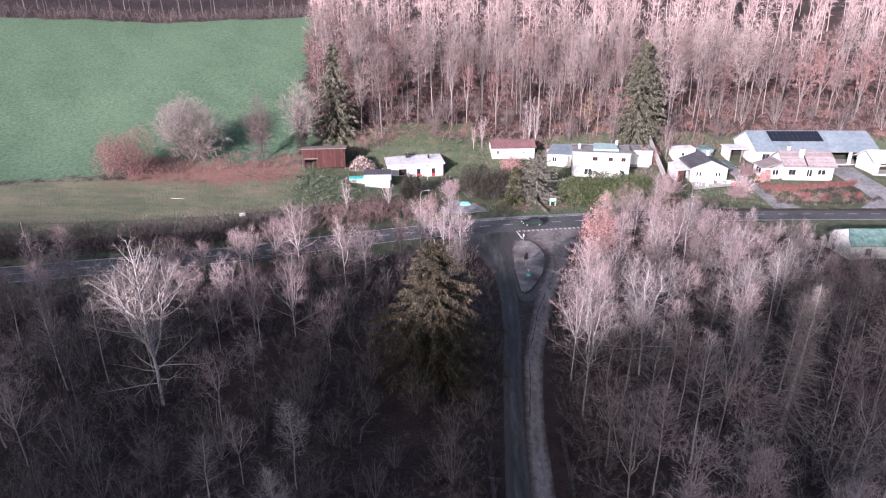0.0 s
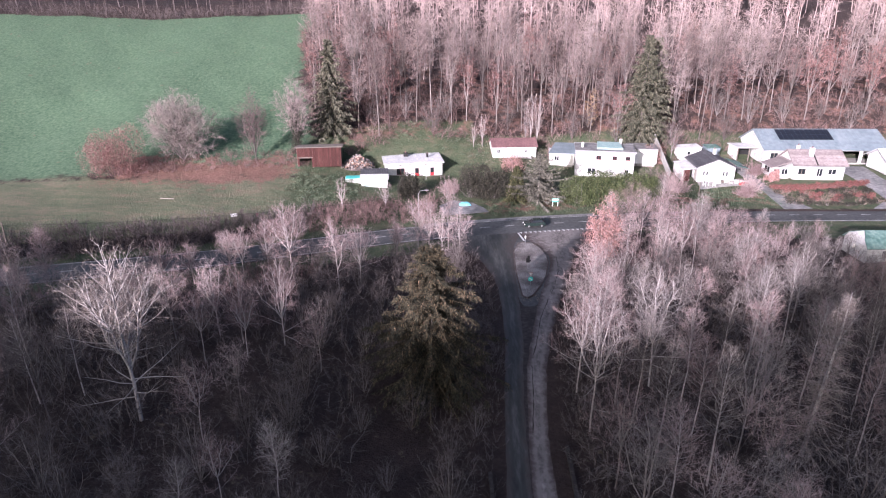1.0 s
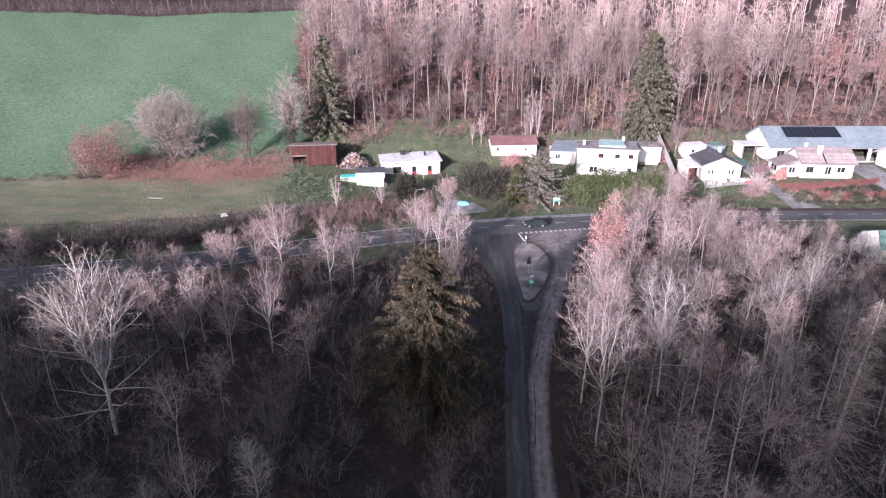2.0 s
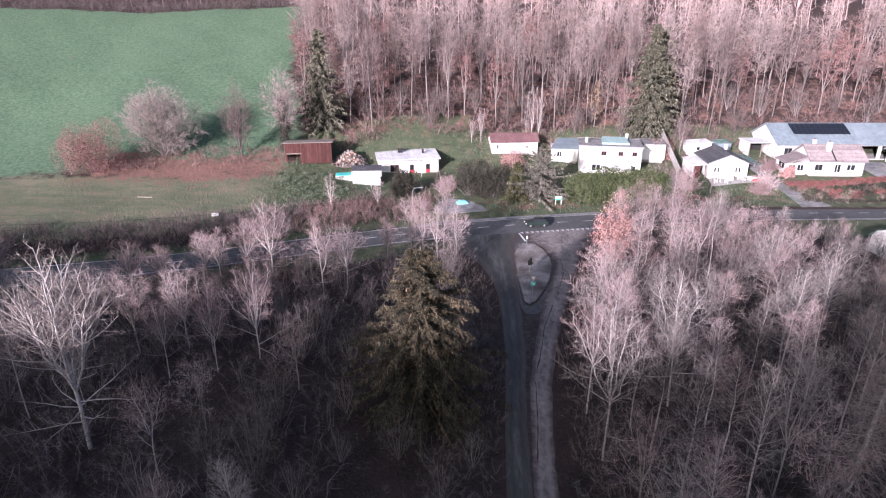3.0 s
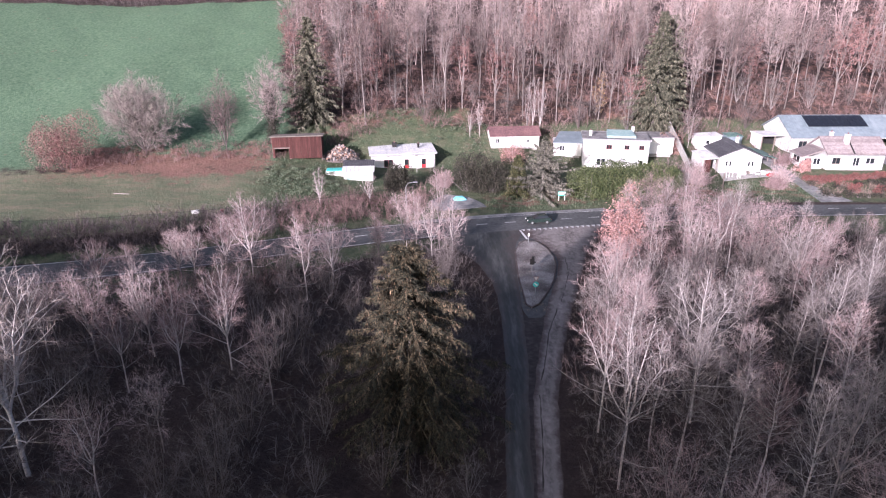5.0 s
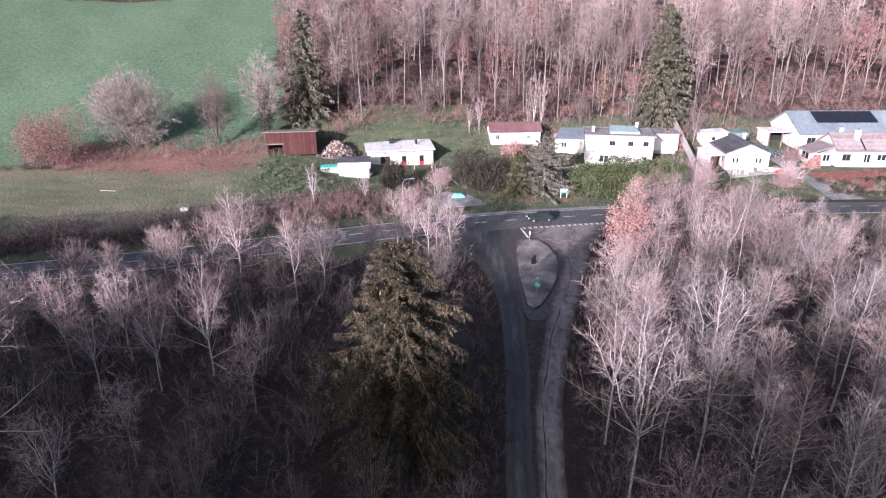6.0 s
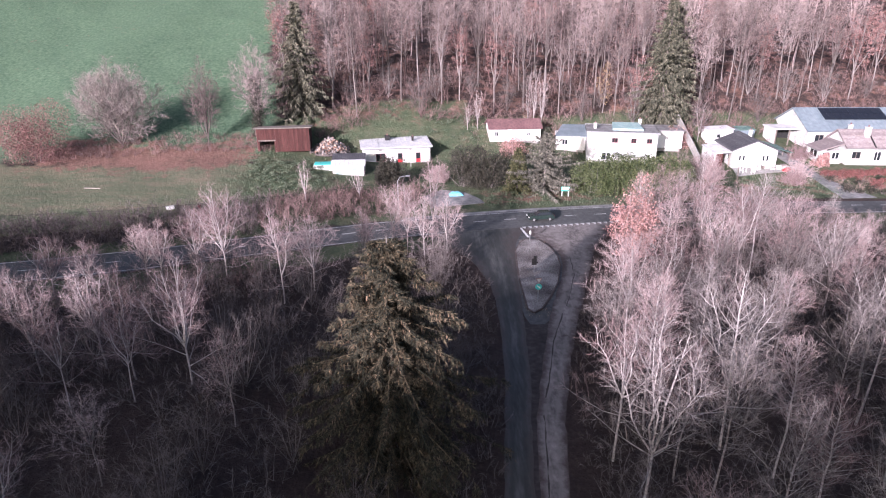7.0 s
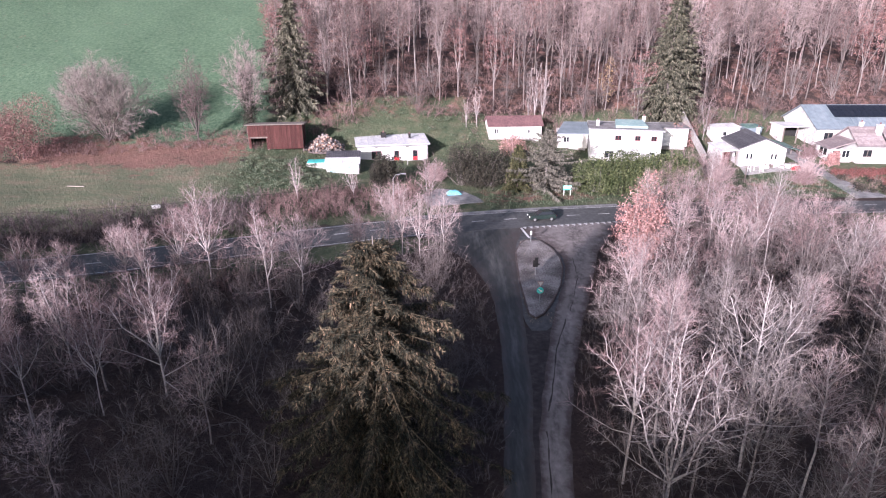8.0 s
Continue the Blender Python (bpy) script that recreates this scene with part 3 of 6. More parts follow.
# ---- trees: all are built from tapered limbs and single twigs ----
class Wood:
    """Collects tapered tubes and thin twigs or leaves in arrays."""

    def __init__(self, seed):
        self.r = np.random.default_rng(seed)
        self.v, self.f, self.n = [], [], 0

    def tube(self, path, radii, sides=4):
        path = np.asarray(path, float)
        k = len(path)
        ang = np.arange(sides) * 2 * math.pi / sides
        d = np.gradient(path, axis=0)
        d /= np.linalg.norm(d, axis=1)[:, None] + 1e-9
        ref = np.where(np.abs(d[:, 2:3]) > 0.9, np.array([[1.0, 0, 0]]), np.array([[0, 0, 1.0]]))
        u = np.cross(d, ref)
        u /= np.linalg.norm(u, axis=1)[:, None] + 1e-9
        w = np.cross(d, u)
        ring = path[:, None, :] + np.asarray(radii)[:, None, None] * (u[:, None, :] * np.cos(ang)[None, :, None] + w[:, None, :] * np.sin(ang)[None, :, None])
        self.v.append(ring.reshape(-1, 3))
        i = self.n + (np.arange(k - 1)[:, None] * sides + np.arange(sides)[None, :])
        j = self.n + (np.arange(k - 1)[:, None] * sides + (np.arange(sides)[None, :] + 1) % sides)
        a, b, c, e = i.ravel(), j.ravel(), (j + sides).ravel(), (i + sides).ravel()
        self.f.append(np.stack([a, b, c], 1))
        self.f.append(np.stack([a, c, e], 1))
        self.n += k * sides

    def blades(self, base, tip, width):
        """Thin triangles from base to tip, one for each row."""
        d = tip - base
        s = np.cross(d, self.r.normal(size=d.shape))
        s /= np.linalg.norm(s, axis=1)[:, None] + 1e-9
        w = np.broadcast_to(np.asarray(width, float), (len(base),))[:, None] / 2
        v = np.stack([base - s * w, base + s * w, tip], 1).reshape(-1, 3)
        self.v.append(v)
        self.f.append(self.n + np.arange(len(v)).reshape(-1, 3))
        self.n += len(v)

    def leaves(self, centre, size):
        """Small tilted leaf shapes (two triangles folded along the rib)."""
        k = len(centre)
        a = self.r.normal(size=(k, 3))
        a /= np.linalg.norm(a, axis=1)[:, None]
        b = np.cross(a, self.r.normal(size=(k, 3)))
        b /= np.linalg.norm(b, axis=1)[:, None] + 1e-9
        c = np.cross(a, b)
        sz = np.broadcast_to(np.asarray(size, float), (k,))[:, None]
        v = np.stack([centre - a * sz, centre + b * sz * 0.45 + c * sz * 0.15, centre + a * sz, centre - b * sz * 0.45 + c * sz * 0.15], 1).reshape(-1, 3)
        o = self.n + np.arange(k)[:, None] * 4
        self.v.append(v)
        self.f.append(np.concatenate([o + np.array([[0, 1, 2]]), o + np.array([[0, 2, 3]])]))
        self.n += len(v)

    def arrays(self):
        return np.concatenate(self.v), np.concatenate(self.f)

    def mesh(self, name, material):
        v, f = self.arrays()
        return array_mesh(name, v, f, material)


def unit(v):
    return v / (np.linalg.norm(v, axis=-1, keepdims=True) + 1e-9)


def limb_path(r, p, d, length, k, bend=0.18, lift=0.1):
    """A wavering limb from p along d, that turns upwards by lift."""
    out = [p]
    d = unit(d)
    for _ in range(k):
        d = unit(d + r.normal(size=3) * bend + np.array([0, 0, lift]))
        out.append(out[-1] + d * length / k)
    return np.array(out)


def along(path, t):
    t = np.clip(t, 0, 1) * (len(path) - 1)
    i = np.minimum(t.astype(int), len(path) - 2)
    f = (t - i)[:, None]
    return path[i] * (1 - f) + path[i + 1] * f, unit(path[i + 1] - path[i])


def crown_tree(seed, height, radius, start=0.4, stems=1, limbs=28, trunk_r=0.09, angle=0.9, sub_gap=0.4, twig_gap=0.13, twig_len=0.42, twig_w=0.012, limb_w=1.0, lean=0.02, skirts=0, leaf=0, leaf_size=0.13):
    """A leafless tree about height tall: arrays for its trunk and limbs, for its twigs, and for its leaves if it has kept some.
    start: where the crown begins; stems: into how many rising stems the trunk fans out there; skirts: long low side limbs."""
    trunk, crown, leafage = Wood(seed), Wood(seed + 1), Wood(seed + 2)
    r = trunk.r
    up = np.array([0, 0, 1.0])
    a = r.uniform(0, 6.28)
    t = np.linspace(0, 1, 9)
    off = np.cumsum(r.normal(size=(9, 2)) * 0.006 * height, axis=0)
    off -= off[0]
    path = np.stack([np.cos(a) * lean * height * t + off[:, 0], np.sin(a) * lean * height * t + off[:, 1], height * t - 0.3 * (1 - t)], 1)
    axes = []
    if stems == 1:
        trunk.tube(path, trunk_r * (1 - t) ** 0.8 + 0.012, 6)
        axes.append((path, start, 1.0))
    else:
        low, _ = along(path, np.linspace(0, start, 5))
        trunk.tube(low, np.linspace(trunk_r, trunk_r * 0.75, 5), 6)
        foot = low[-1]
        for j in range(stems):
            az = a + j * 2.4 + r.normal() * 0.2
            q = math.sqrt((j + 0.15) / stems)
            s = np.linspace(0, 1, 6)
            top = foot[2] + (height - foot[2]) * (1 - 0.42 * q * q) * r.uniform(0.92, 1.03)
            reach = radius * 0.72 * q * r.uniform(0.85, 1.1)
            p = np.stack([foot[0] + np.cos(az) * reach * s ** 0.85, foot[1] + np.sin(az) * reach * s ** 0.85, foot[2] + (top - foot[2]) * s], 1)
            p[1:] += r.normal(size=(5, 3)) * 0.009 * height
            trunk.tube(p, trunk_r * (0.7 if j < 2 else 0.5) * (1 - s) ** 0.8 + 0.012, 5)
            axes.append((p, 0.08 + 0.1 * r.random(), 0.68))
    bases, dirs, lens = [], [], []

    def limb(p, d, ln, lift):
        lp = limb_path(r, p, d, ln, 4, 0.09, lift)
        trunk.tube(lp, np.linspace(max(0.011, min(trunk_r * 0.4, 0.0065 * ln + 0.005)) * limb_w, 0.006, 5), 3)
        ns = max(3, int(ln / sub_gap))
        st = 0.15 + 0.83 * (np.arange(ns) + r.random(ns)) / ns
        sp, sd = along(lp, st)
        bases.append(sp)
        dirs.append(unit(sd * 0.62 + unit(np.cross(sd, r.normal(size=(ns, 3)))) * 0.75 + up * 0.12))
        lens.append(np.clip(ln * (0.18 + 0.34 * (1 - st)) * r.uniform(0.6, 1.2, ns), 0.25, 1.9))

    for path, begin, wide in axes:
        nl = max(4, limbs // len(axes))
        ts = begin + (1 - begin) * (np.arange(nl) + r.random(nl)) / nl
        ps, ds = along(path, ts)
        for i in range(nl):
            u = (ts[i] - begin) / (1 - begin)
            az = i * 2.4 + r.uniform(0, 0.8)
            v = np.array([math.cos(az), math.sin(az), 0.0])
            perp = unit(v - ds[i] * v.dot(ds[i]))
            th = angle * (1.15 - 0.5 * u) * r.uniform(0.85, 1.15)
            env = (0.55 + 0.45 * min(1, 3 * u)) * (1 - u ** 1.8) ** 0.7
            ln = max(0.05 * height, radius * wide * env / math.sin(th) * 0.85 * r.uniform(0.7, 1.15))
            limb(ps[i], ds[i] * math.cos(th) + perp * math.sin(th), ln, 0.08)
    for j in range(skirts):
        p, _ = along(path if stems == 1 else low, np.array([r.uniform(0.45, 1.0) * (start if stems == 1 else 1)]))
        az = a + 1.0 + j * 2.4
        limb(p[0], np.array([math.cos(az), math.sin(az), r.uniform(0.05, 0.45)]), radius * r.uniform(0.8, 1.3), 0.03)
    B, D, L = np.concatenate(bases), np.concatenate(dirs), np.concatenate(lens)
    crown.blades(B, B + D * L[:, None], 0.026 * limb_w)
    idx = np.repeat(np.arange(len(B)), (L / twig_gap).astype(int) + 2)
    n = len(idx)
    p = B[idx] + D[idx] * (L[idx] * r.uniform(0.08, 1.0, n))[:, None]
    dd = unit(D[idx] * 0.75 + r.normal(size=(n, 3)) * 0.52 + up * 0.16)
    crown.blades(p, p + dd * r.uniform(0.35, 1.2, (n, 1)) * twig_len, twig_w)
    out = [trunk.arrays(), crown.arrays()]
    if leaf:
        idx = np.repeat(np.arange(len(B)), np.maximum(1, (L * leaf).astype(int)))
        n = len(idx)
        p = B[idx] + D[idx] * (L[idx] * r.uniform(0.1, 1.15, n))[:, None] + r.normal(size=(n, 3)) * 0.2
        leafage.leaves(p, r.uniform(0.6, 1.2, n) * leaf_size)
        out.append(leafage.arrays())
    return out


def conifer(seed, height=14.0, radius=3.2, start=0.05, whorl=0.42, per=9, sprays=26, droop=0.35, spray_len=0.5, spray_w=0.10, cones=0, bare=False, ragged=0.2, full=1.0, brush=0):
    """A spruce: whorls of drooping boughs hung with sprays. Returns arrays for trunk, boughs with needles, and cones."""
    trunk, crown, cone = Wood(seed), Wood(seed + 1), Wood(seed + 2)
    r = trunk.r
    t = np.linspace(0, 1, 10)
    path = np.stack([np.cumsum(r.normal(size=10)) * 0.03, np.cumsum(r.normal(size=10)) * 0.03, height * t - 0.3 * (1 - t)], 1)
    trunk.tube(path, (0.0115 if bare else 0.02) * height * (1 - t) ** 0.9 + 0.015, 7)
    z = start * height
    while z < height * 0.985:
        u = (z / height - start) / (1 - start)
        nb = max(4, int(per * (0.55 + 0.45 * (1 - u))))
        a0 = r.uniform(0, 6.28)
        for i in range(nb):
            a = a0 + i * 6.283 / nb + r.normal() * 0.2
            ln = radius * (min(1.0, (1 - u) * full) ** 0.8) * r.uniform(1 - ragged * 1.6, 1 + ragged) + 0.22
            k = 6
            s = np.linspace(0, 1, k)
            rise = 0.30 * u - 0.05
            zz = z + ln * (rise * s - droop * (1 - 0.5 * u) * s ** 1.6 + 0.14 * s ** 3)
            bp = np.stack([np.cos(a) * ln * s, np.sin(a) * ln * s, zz], 1) + np.array([np.interp(z, path[:, 2], path[:, 0]), np.interp(z, path[:, 2], path[:, 1]), 0])
            crown.tube(bp, np.linspace(0.012 + 0.008 * ln, 0.005, k), 3)
            q = max(5, int(sprays * (0.35 + 0.65 * ln / radius)))
            st = r.uniform(0.12, 1.02, q)
            p, d = along(bp, st)
            side = np.stack([-d[:, 1], d[:, 0], np.zeros(q)], 1) * r.choice([-1, 1], q)[:, None]
            if bare:
                dd = unit(side * 0.7 + d * 0.5 + r.normal(size=(q, 3)) * 0.35 + np.array([0, 0, -0.35]))
                crown.blades(p, p + dd * r.uniform(0.4, 1.1, (q, 1)) * spray_len, spray_w)
                continue
            hang = -0.55 - 0.9 * (1 - u) * r.uniform(0.3, 1.2, q)
            dd = unit(side * r.uniform(0.2, 0.9, (q, 1)) + d * 0.55 + np.stack([0 * hang, 0 * hang, hang], 1) + r.normal(size=(q, 3)) * 0.22)
            ln2 = r.uniform(0.5, 1.25, (q, 1)) * spray_len * (0.55 + 0.45 * (1 - u))
            for c in range(brush):
                # tufts of needles all along each hanging spray, its tip turned up a little
                f = (c + r.random((q, 1))) / brush
                base = p + dd * ln2 * f + np.array([0, 0, 0.16]) * ln2 * f * f
                for _ in range(3):
                    out = unit(dd * 0.9 + r.normal(size=dd.shape) * 0.45)
                    crown.blades(base, base + out * r.uniform(0.16, 0.36, (q, 1)), spray_w * r.uniform(0.7, 1.3, q))
            for _ in range(0 if brush else 4):
                jit = unit(dd + r.normal(size=dd.shape) * 0.28)
                base = p + r.normal(size=p.shape) * 0.03
                crown.blades(base, base + jit * ln2 * r.uniform(0.7, 1.1, (q, 1)), spray_w * r.uniform(0.7, 1.3, q))
            if cones and u > 0.45:
                c = r.random(q) < cones * (u - 0.35)
                if c.any():
                    pc = p[c] + dd[c] * ln2[c] * 0.35
                    cone.blades(pc, pc + np.array([0, 0, -1.0]) * r.uniform(0.14, 0.30, (c.sum(), 1)) + r.normal(size=pc.shape) * 0.04, 0.09)
                    cone.blades(pc, pc + np.array([0, 0, -1.0]) * r.uniform(0.14, 0.30, (c.sum(), 1)) + r.normal(size=pc.shape) * 0.04, 0.09)
        z += whorl * r.uniform(0.75, 1.25) * (0.55 + 0.45 * (1 - u))
    out = [trunk.arrays(), crown.arrays()]
    if cone.n:
        out.append(cone.arrays())
    return out


def bush(seed, rx, ry, h, leaves, size, stems=14, lumps=9, fill=0.55):
    """A leafy shrub of several uneven lumps: arrays of stems and of leaves."""
    st, lf = Wood(seed), Wood(seed + 1)
    r = st.r
    for _ in range(stems):
        a, q = r.uniform(0, 6.28), r.uniform(0.2, 0.8)
        tip = np.array([math.cos(a) * rx * q, math.sin(a) * ry * q, h * r.uniform(0.5, 0.9)])
        st.tube(limb_path(r, np.array([tip[0] * 0.15, tip[1] * 0.15, -0.2]), tip, np.linalg.norm(tip), 4, 0.12, 0.02), np.linspace(0.05, 0.012, 5), 4)
    per = leaves // lumps
    for _ in range(lumps):
        a, q = r.uniform(0, 6.28), math.sqrt(r.uniform(0, 0.5))
        c = np.array([math.cos(a) * rx * q, math.sin(a) * ry * q, h * r.uniform(0.14, 0.68)])
        rad = np.array([rx * r.uniform(0.35, 0.55), ry * r.uniform(0.35, 0.55), h * r.uniform(0.28, 0.36)])
        d = unit(r.normal(size=(per, 3)))
        p = c + d * rad * (fill + (1 - fill) * r.random((per, 1)) ** 0.5)
        p = p[p[:, 2] > 0.02]
        lf.leaves(p, r.uniform(0.6, 1.3, len(p)) * size)
    return [st.arrays(), lf.arrays()]


def twig_bush(seed, spread, h, stems=26, twigs=26, w=0.02):
    """A leafless shrub: arching stems from the ground with fine twigs."""
    st, tw = Wood(seed), Wood(seed + 1)
    r = st.r
    for _ in range(stems):
        a = r.uniform(0, 6.28)
        out = r.uniform(0.0, 1.0)
        foot = np.array([math.cos(a), math.sin(a), 0]) * out * 0.55 * spread + np.array([0, 0, -0.15])
        a2 = a + r.normal() * 0.7
        d = np.array([math.cos(a2) * out * 0.8, math.sin(a2) * out * 0.8, 1.0]) + r.normal(size=3) * 0.15
        ln = h * r.uniform(0.55, 1.05) * (1 - 0.35 * out)
        p = limb_path(r, foot, d, ln, 3, 0.2, -0.03)
        st.tube(p, np.linspace(0.016, 0.005, 4), 3)
        b, dd = along(p, r.uniform(0.05, 1.0, twigs))
        dd = unit(dd + r.normal(size=dd.shape) * 0.85)
        tw.blades(b, b + dd * r.uniform(0.25, 1.0, (twigs, 1)) * (0.25 + 0.16 * h), w)
    return [st.arrays(), tw.arrays()]


def make_tree(name, arrays, names, mats, label, category, group=""):
    """A tree as an Empty with its parts, at the origin."""
    e = thing(name, Matrix(), label, category, group)
    for (v, f), pn, mt in zip(arrays, names, mats):
        ob = new(pn, array_mesh(pn, v, f, mt))
        ob.parent = e
    return e


def place(proto, x, y, turn=0.0, scale=1.0, tall=1.0, dz=-0.05):
    """A copy of a tree on the ground at x, y."""
    m = Matrix.Translation((x, y, land1(x, y) + dz)) @ Matrix.Rotation(turn, 4, "Z")
    c = copy_thing(proto, m)
    c.scale = (scale, scale, scale * tall)
    return c


def scatter(seed, x0, x1, y0, y1, gap, keep):
    """Points spread unevenly, not closer than gap, where keep(x, y) holds."""
    r = np.random.default_rng(seed)
    pts, cell = [], {}
    for _ in range(int((x1 - x0) * (y1 - y0) / gap ** 2 * 6)):
        x, y = r.uniform(x0, x1), r.uniform(y0, y1)
        if not keep(x, y):
            continue
        i, j = int(x // gap), int(y // gap)
        if any((x - a) ** 2 + (y - b) ** 2 < gap * gap for di in (-1, 0, 1) for dj in (-1, 0, 1) for a, b in cell.get((i + di, j + dj), ())):
            continue
        cell.setdefault((i, j), []).append((x, y))
        pts.append((x, y, r.uniform(0, 6.28), r.random()))
    return pts


def joined(name, variants, spots, material, label, category, which=None, smin=0.85, smax=1.2, keepparts=None):
    """Many plants in one mesh: what nobody could count."""
    r = np.random.default_rng(len(spots))
    vs, fs, n = [], [], 0
    P = np.array([(x, y) for x, y, _, _ in spots])
    Z = land(P[:, 0], P[:, 1])
    for (x, y, a, q), z in zip(spots, Z):
        v, f = variants[int(r.integers(len(variants)))]
        s = r.uniform(smin, smax)
        c, sn = math.cos(a) * s, math.sin(a) * s
        w = np.stack([v[:, 0] * c - v[:, 1] * sn + x, v[:, 0] * sn + v[:, 1] * c + y, v[:, 2] * s + z], 1)
        vs.append(w)
        fs.append(f + n)
        n += len(v)
    return tagged(new(name, array_mesh(name, np.concatenate(vs), np.concatenate(fs), material)), label, category, kind="stuff")


def merged(arrs):
    vs, fs, n = [], [], 0
    for v, f in arrs:
        vs.append(v)
        fs.append(f + n)
        n += len(v)
    return np.concatenate(vs), np.concatenate(fs)


PROTOS = []


def proto(name, arrays, names, mats, label, category, group=""):
    e = make_tree(name, arrays, names, mats, label, category, group)
    PROTOS.append(e)
    return e


TC = ("trunk", "crown")
slim = [proto("birch_tree", crown_tree(100 + 7 * k, 11.5, 2.7, 0.42, 1, 50, 0.075, 0.95, 0.30, 0.08, 0.80, 0.0135), TC, ("birch_bark", "twig_birch" if k % 2 else "twig_near"),
              "leafless slender birch with pale trunk and purple-brown twigs", "tree", "birches of the valley wood") for k in range(4)]
alder = [proto("alder_tree", crown_tree(200 + 7 * k, 11.0, 3.5, 0.45, 4 + k, 60, 0.08, 0.95, 0.32, 0.085, 0.80, 0.0135, skirts=2), TC, ("birch_bark" if k < 2 else "bark", "twig_near" if k == 2 else "twig_birch"),
               "leafless grey-barked alder with rising forked stems", "tree", "alders of the valley wood") for k in range(4)]
beech = [proto("beech_tree", crown_tree(300 + 7 * k, 19.0, 3.9, 0.38, (1, 5, 4, 6, 3)[k], 60, 0.11, 0.95, 0.48, 0.14, 1.35, 0.036, 1.4), TC, ("bark", "twig"),
               "tall leafless beech with a straight pale grey trunk", "tree", "beeches of the hillside wood") for k in range(5)]
oak = [proto("oak_tree", crown_tree(400 + 7 * k, 16.0, 4.3, 0.30, 3 + 2 * k, 42, 0.14, 0.9, 0.5, 0.4, 0.7, 0.03, 1.5, leaf=17, leaf_size=0.14), ("trunk", "crown", "foliage"), ("bark", "twig", "leaf_red"),
             "oak that keeps its dry russet leaves", "tree", "oaks of the hillside wood") for k in range(2)]
# sallow crowns take the twig colour that has shade painted in
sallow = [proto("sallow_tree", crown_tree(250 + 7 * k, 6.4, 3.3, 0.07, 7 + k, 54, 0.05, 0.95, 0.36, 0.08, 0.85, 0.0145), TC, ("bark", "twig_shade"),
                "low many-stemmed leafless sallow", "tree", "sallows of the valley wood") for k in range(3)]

# the wood on the far slope
def hill_ok(x, y):
    d = y - float(foot_y(x))
    start = np.interp(x, (-27, -5, 12, 35, 62, 66, 100, 140), (34, 41, 38, 36, 38, 44, 44, 40))
    if (x + 22.4) ** 2 + (y - 129) ** 2 < 20 or (-31 < x < -19 and y < 130) or (x - 42.5) ** 2 + (y - 134.8) ** 2 < 14:
        return False
    return x > forest_edge(y) + 1.5 and d > start and abs(x) < 0.72 * y + 12


front = scatter(11, -32, 120, 118, 156, 3.6, hill_ok)
r_f = np.random.default_rng(5)
for x, y, a, q in front:
    k = r_f.random()
    near_oak = 0.36 if x > 48 else 0.15
    p = oak[int(r_f.integers(2))] if k < near_oak else beech[int(r_f.integers(5))]
    place(p, x, y, a, 0.8 + 0.4 * q, 0.9 + 0.2 * r_f.random())
low_band = scatter(16, -26, 120, 116, 146, 5.6, lambda x, y: hill_ok(x, y + 2.5) and not hill_ok(x, y - 7))
for x, y, a, q in low_band:
    place(sallow[int(r_f.integers(3))], x, y, a, 0.8 + 0.45 * q, 0.85 + 0.3 * r_f.random())
far_var = [merged(crown_tree(500 + 7 * k, 17.0, 3.9, 0.40, (1, 5, 4, 3)[k], 34, 0.12, 0.95, 0.7, 0.24, 1.7, 0.075, 1.5)) for k in range(4)]
far_spots = scatter(12, -46, 150, 156, 218, 6.2, hill_ok)
joined("hillside_wood", far_var, far_spots, "twig_birch", "leafless beech wood climbing the hillside", "wood")
edge_spots = scatter(13, -180, -38, 206, 224, 4.8, lambda x, y: y > 208.5 + 0.05 * (x + 121) and x < forest_edge(y) + 4)
joined("wood_beyond_the_meadow", far_var[:1] + far_var[3:], edge_spots, "twig_far", "dark leafless wood along the meadow's upper edge", "wood", smin=0.7, smax=1.0)
brush_var = [merged(twig_bush(600 + 5 * k, 2.0, 2.6, 12, 34, 0.021)) for k in range(4)]
joined("meadow_top_brush", brush_var, scatter(15, -180, -38, 202, 216, 2.6, lambda x, y: 207 < y - 0.05 * (x + 121) < 212 and x < forest_edge(y) + 4), "twig_far", "brown leafless brush along the meadow's upper edge", "shrubs", smin=1.2, smax=2.2)
brush_spots = scatter(14, -34, 120, 116, 152, 2.85, lambda x, y: hill_ok(x, y + 3.5))
joined("hillside_undergrowth", brush_var, brush_spots, "twig_russet", "leafless reddish-brown undergrowth below the hillside trees", "shrubs", smin=0.7, smax=2.1)


# the valley wood on both sides of the side road
def valley(x, y):
    d = y - float(road_y(x))
    if abs(x) > 0.72 * y + 8:
        return False
    if x < 6:
        return d < (-6.5 if x > -24 else -10.5) and x < 3.2 - max(0, (60 - y)) * 0.01 and not (-14 < x < 4 and d > -11)
    side = np.interp(y, (20, 45, 62, 74, 84, 92), (11.2, 11.5, 14.2, 19.4, 22.5, 27.5))
    if x > 44 and d > -13 or 54 < x < 82 and 74 < y < 92:
        return False
    return x > side and d < -5.5


SPECIAL = [(-0.8, 49.5, 4.4), (-24.3, 46.0, 5.0), (-22.0, 39.0, 4.5), (27.0, 40.0, 3.2), (25.5, 35.0, 3.0), (12.2, 44.2, 2.6), (19.0, 50.6, 2.6), (17.9, 59.5, 2.4), (30.6, 55.8, 2.4), (38.6, 63.0, 2.2), (20.8, 76.0, 3.6), (19.8, 71.0, 3.4), (-15.9, 57.6, 3.0), (-15.0, 52.0, 3.4), (-20.4, 58.6, 2.4), (-27.5, 59.0, 2.6)]


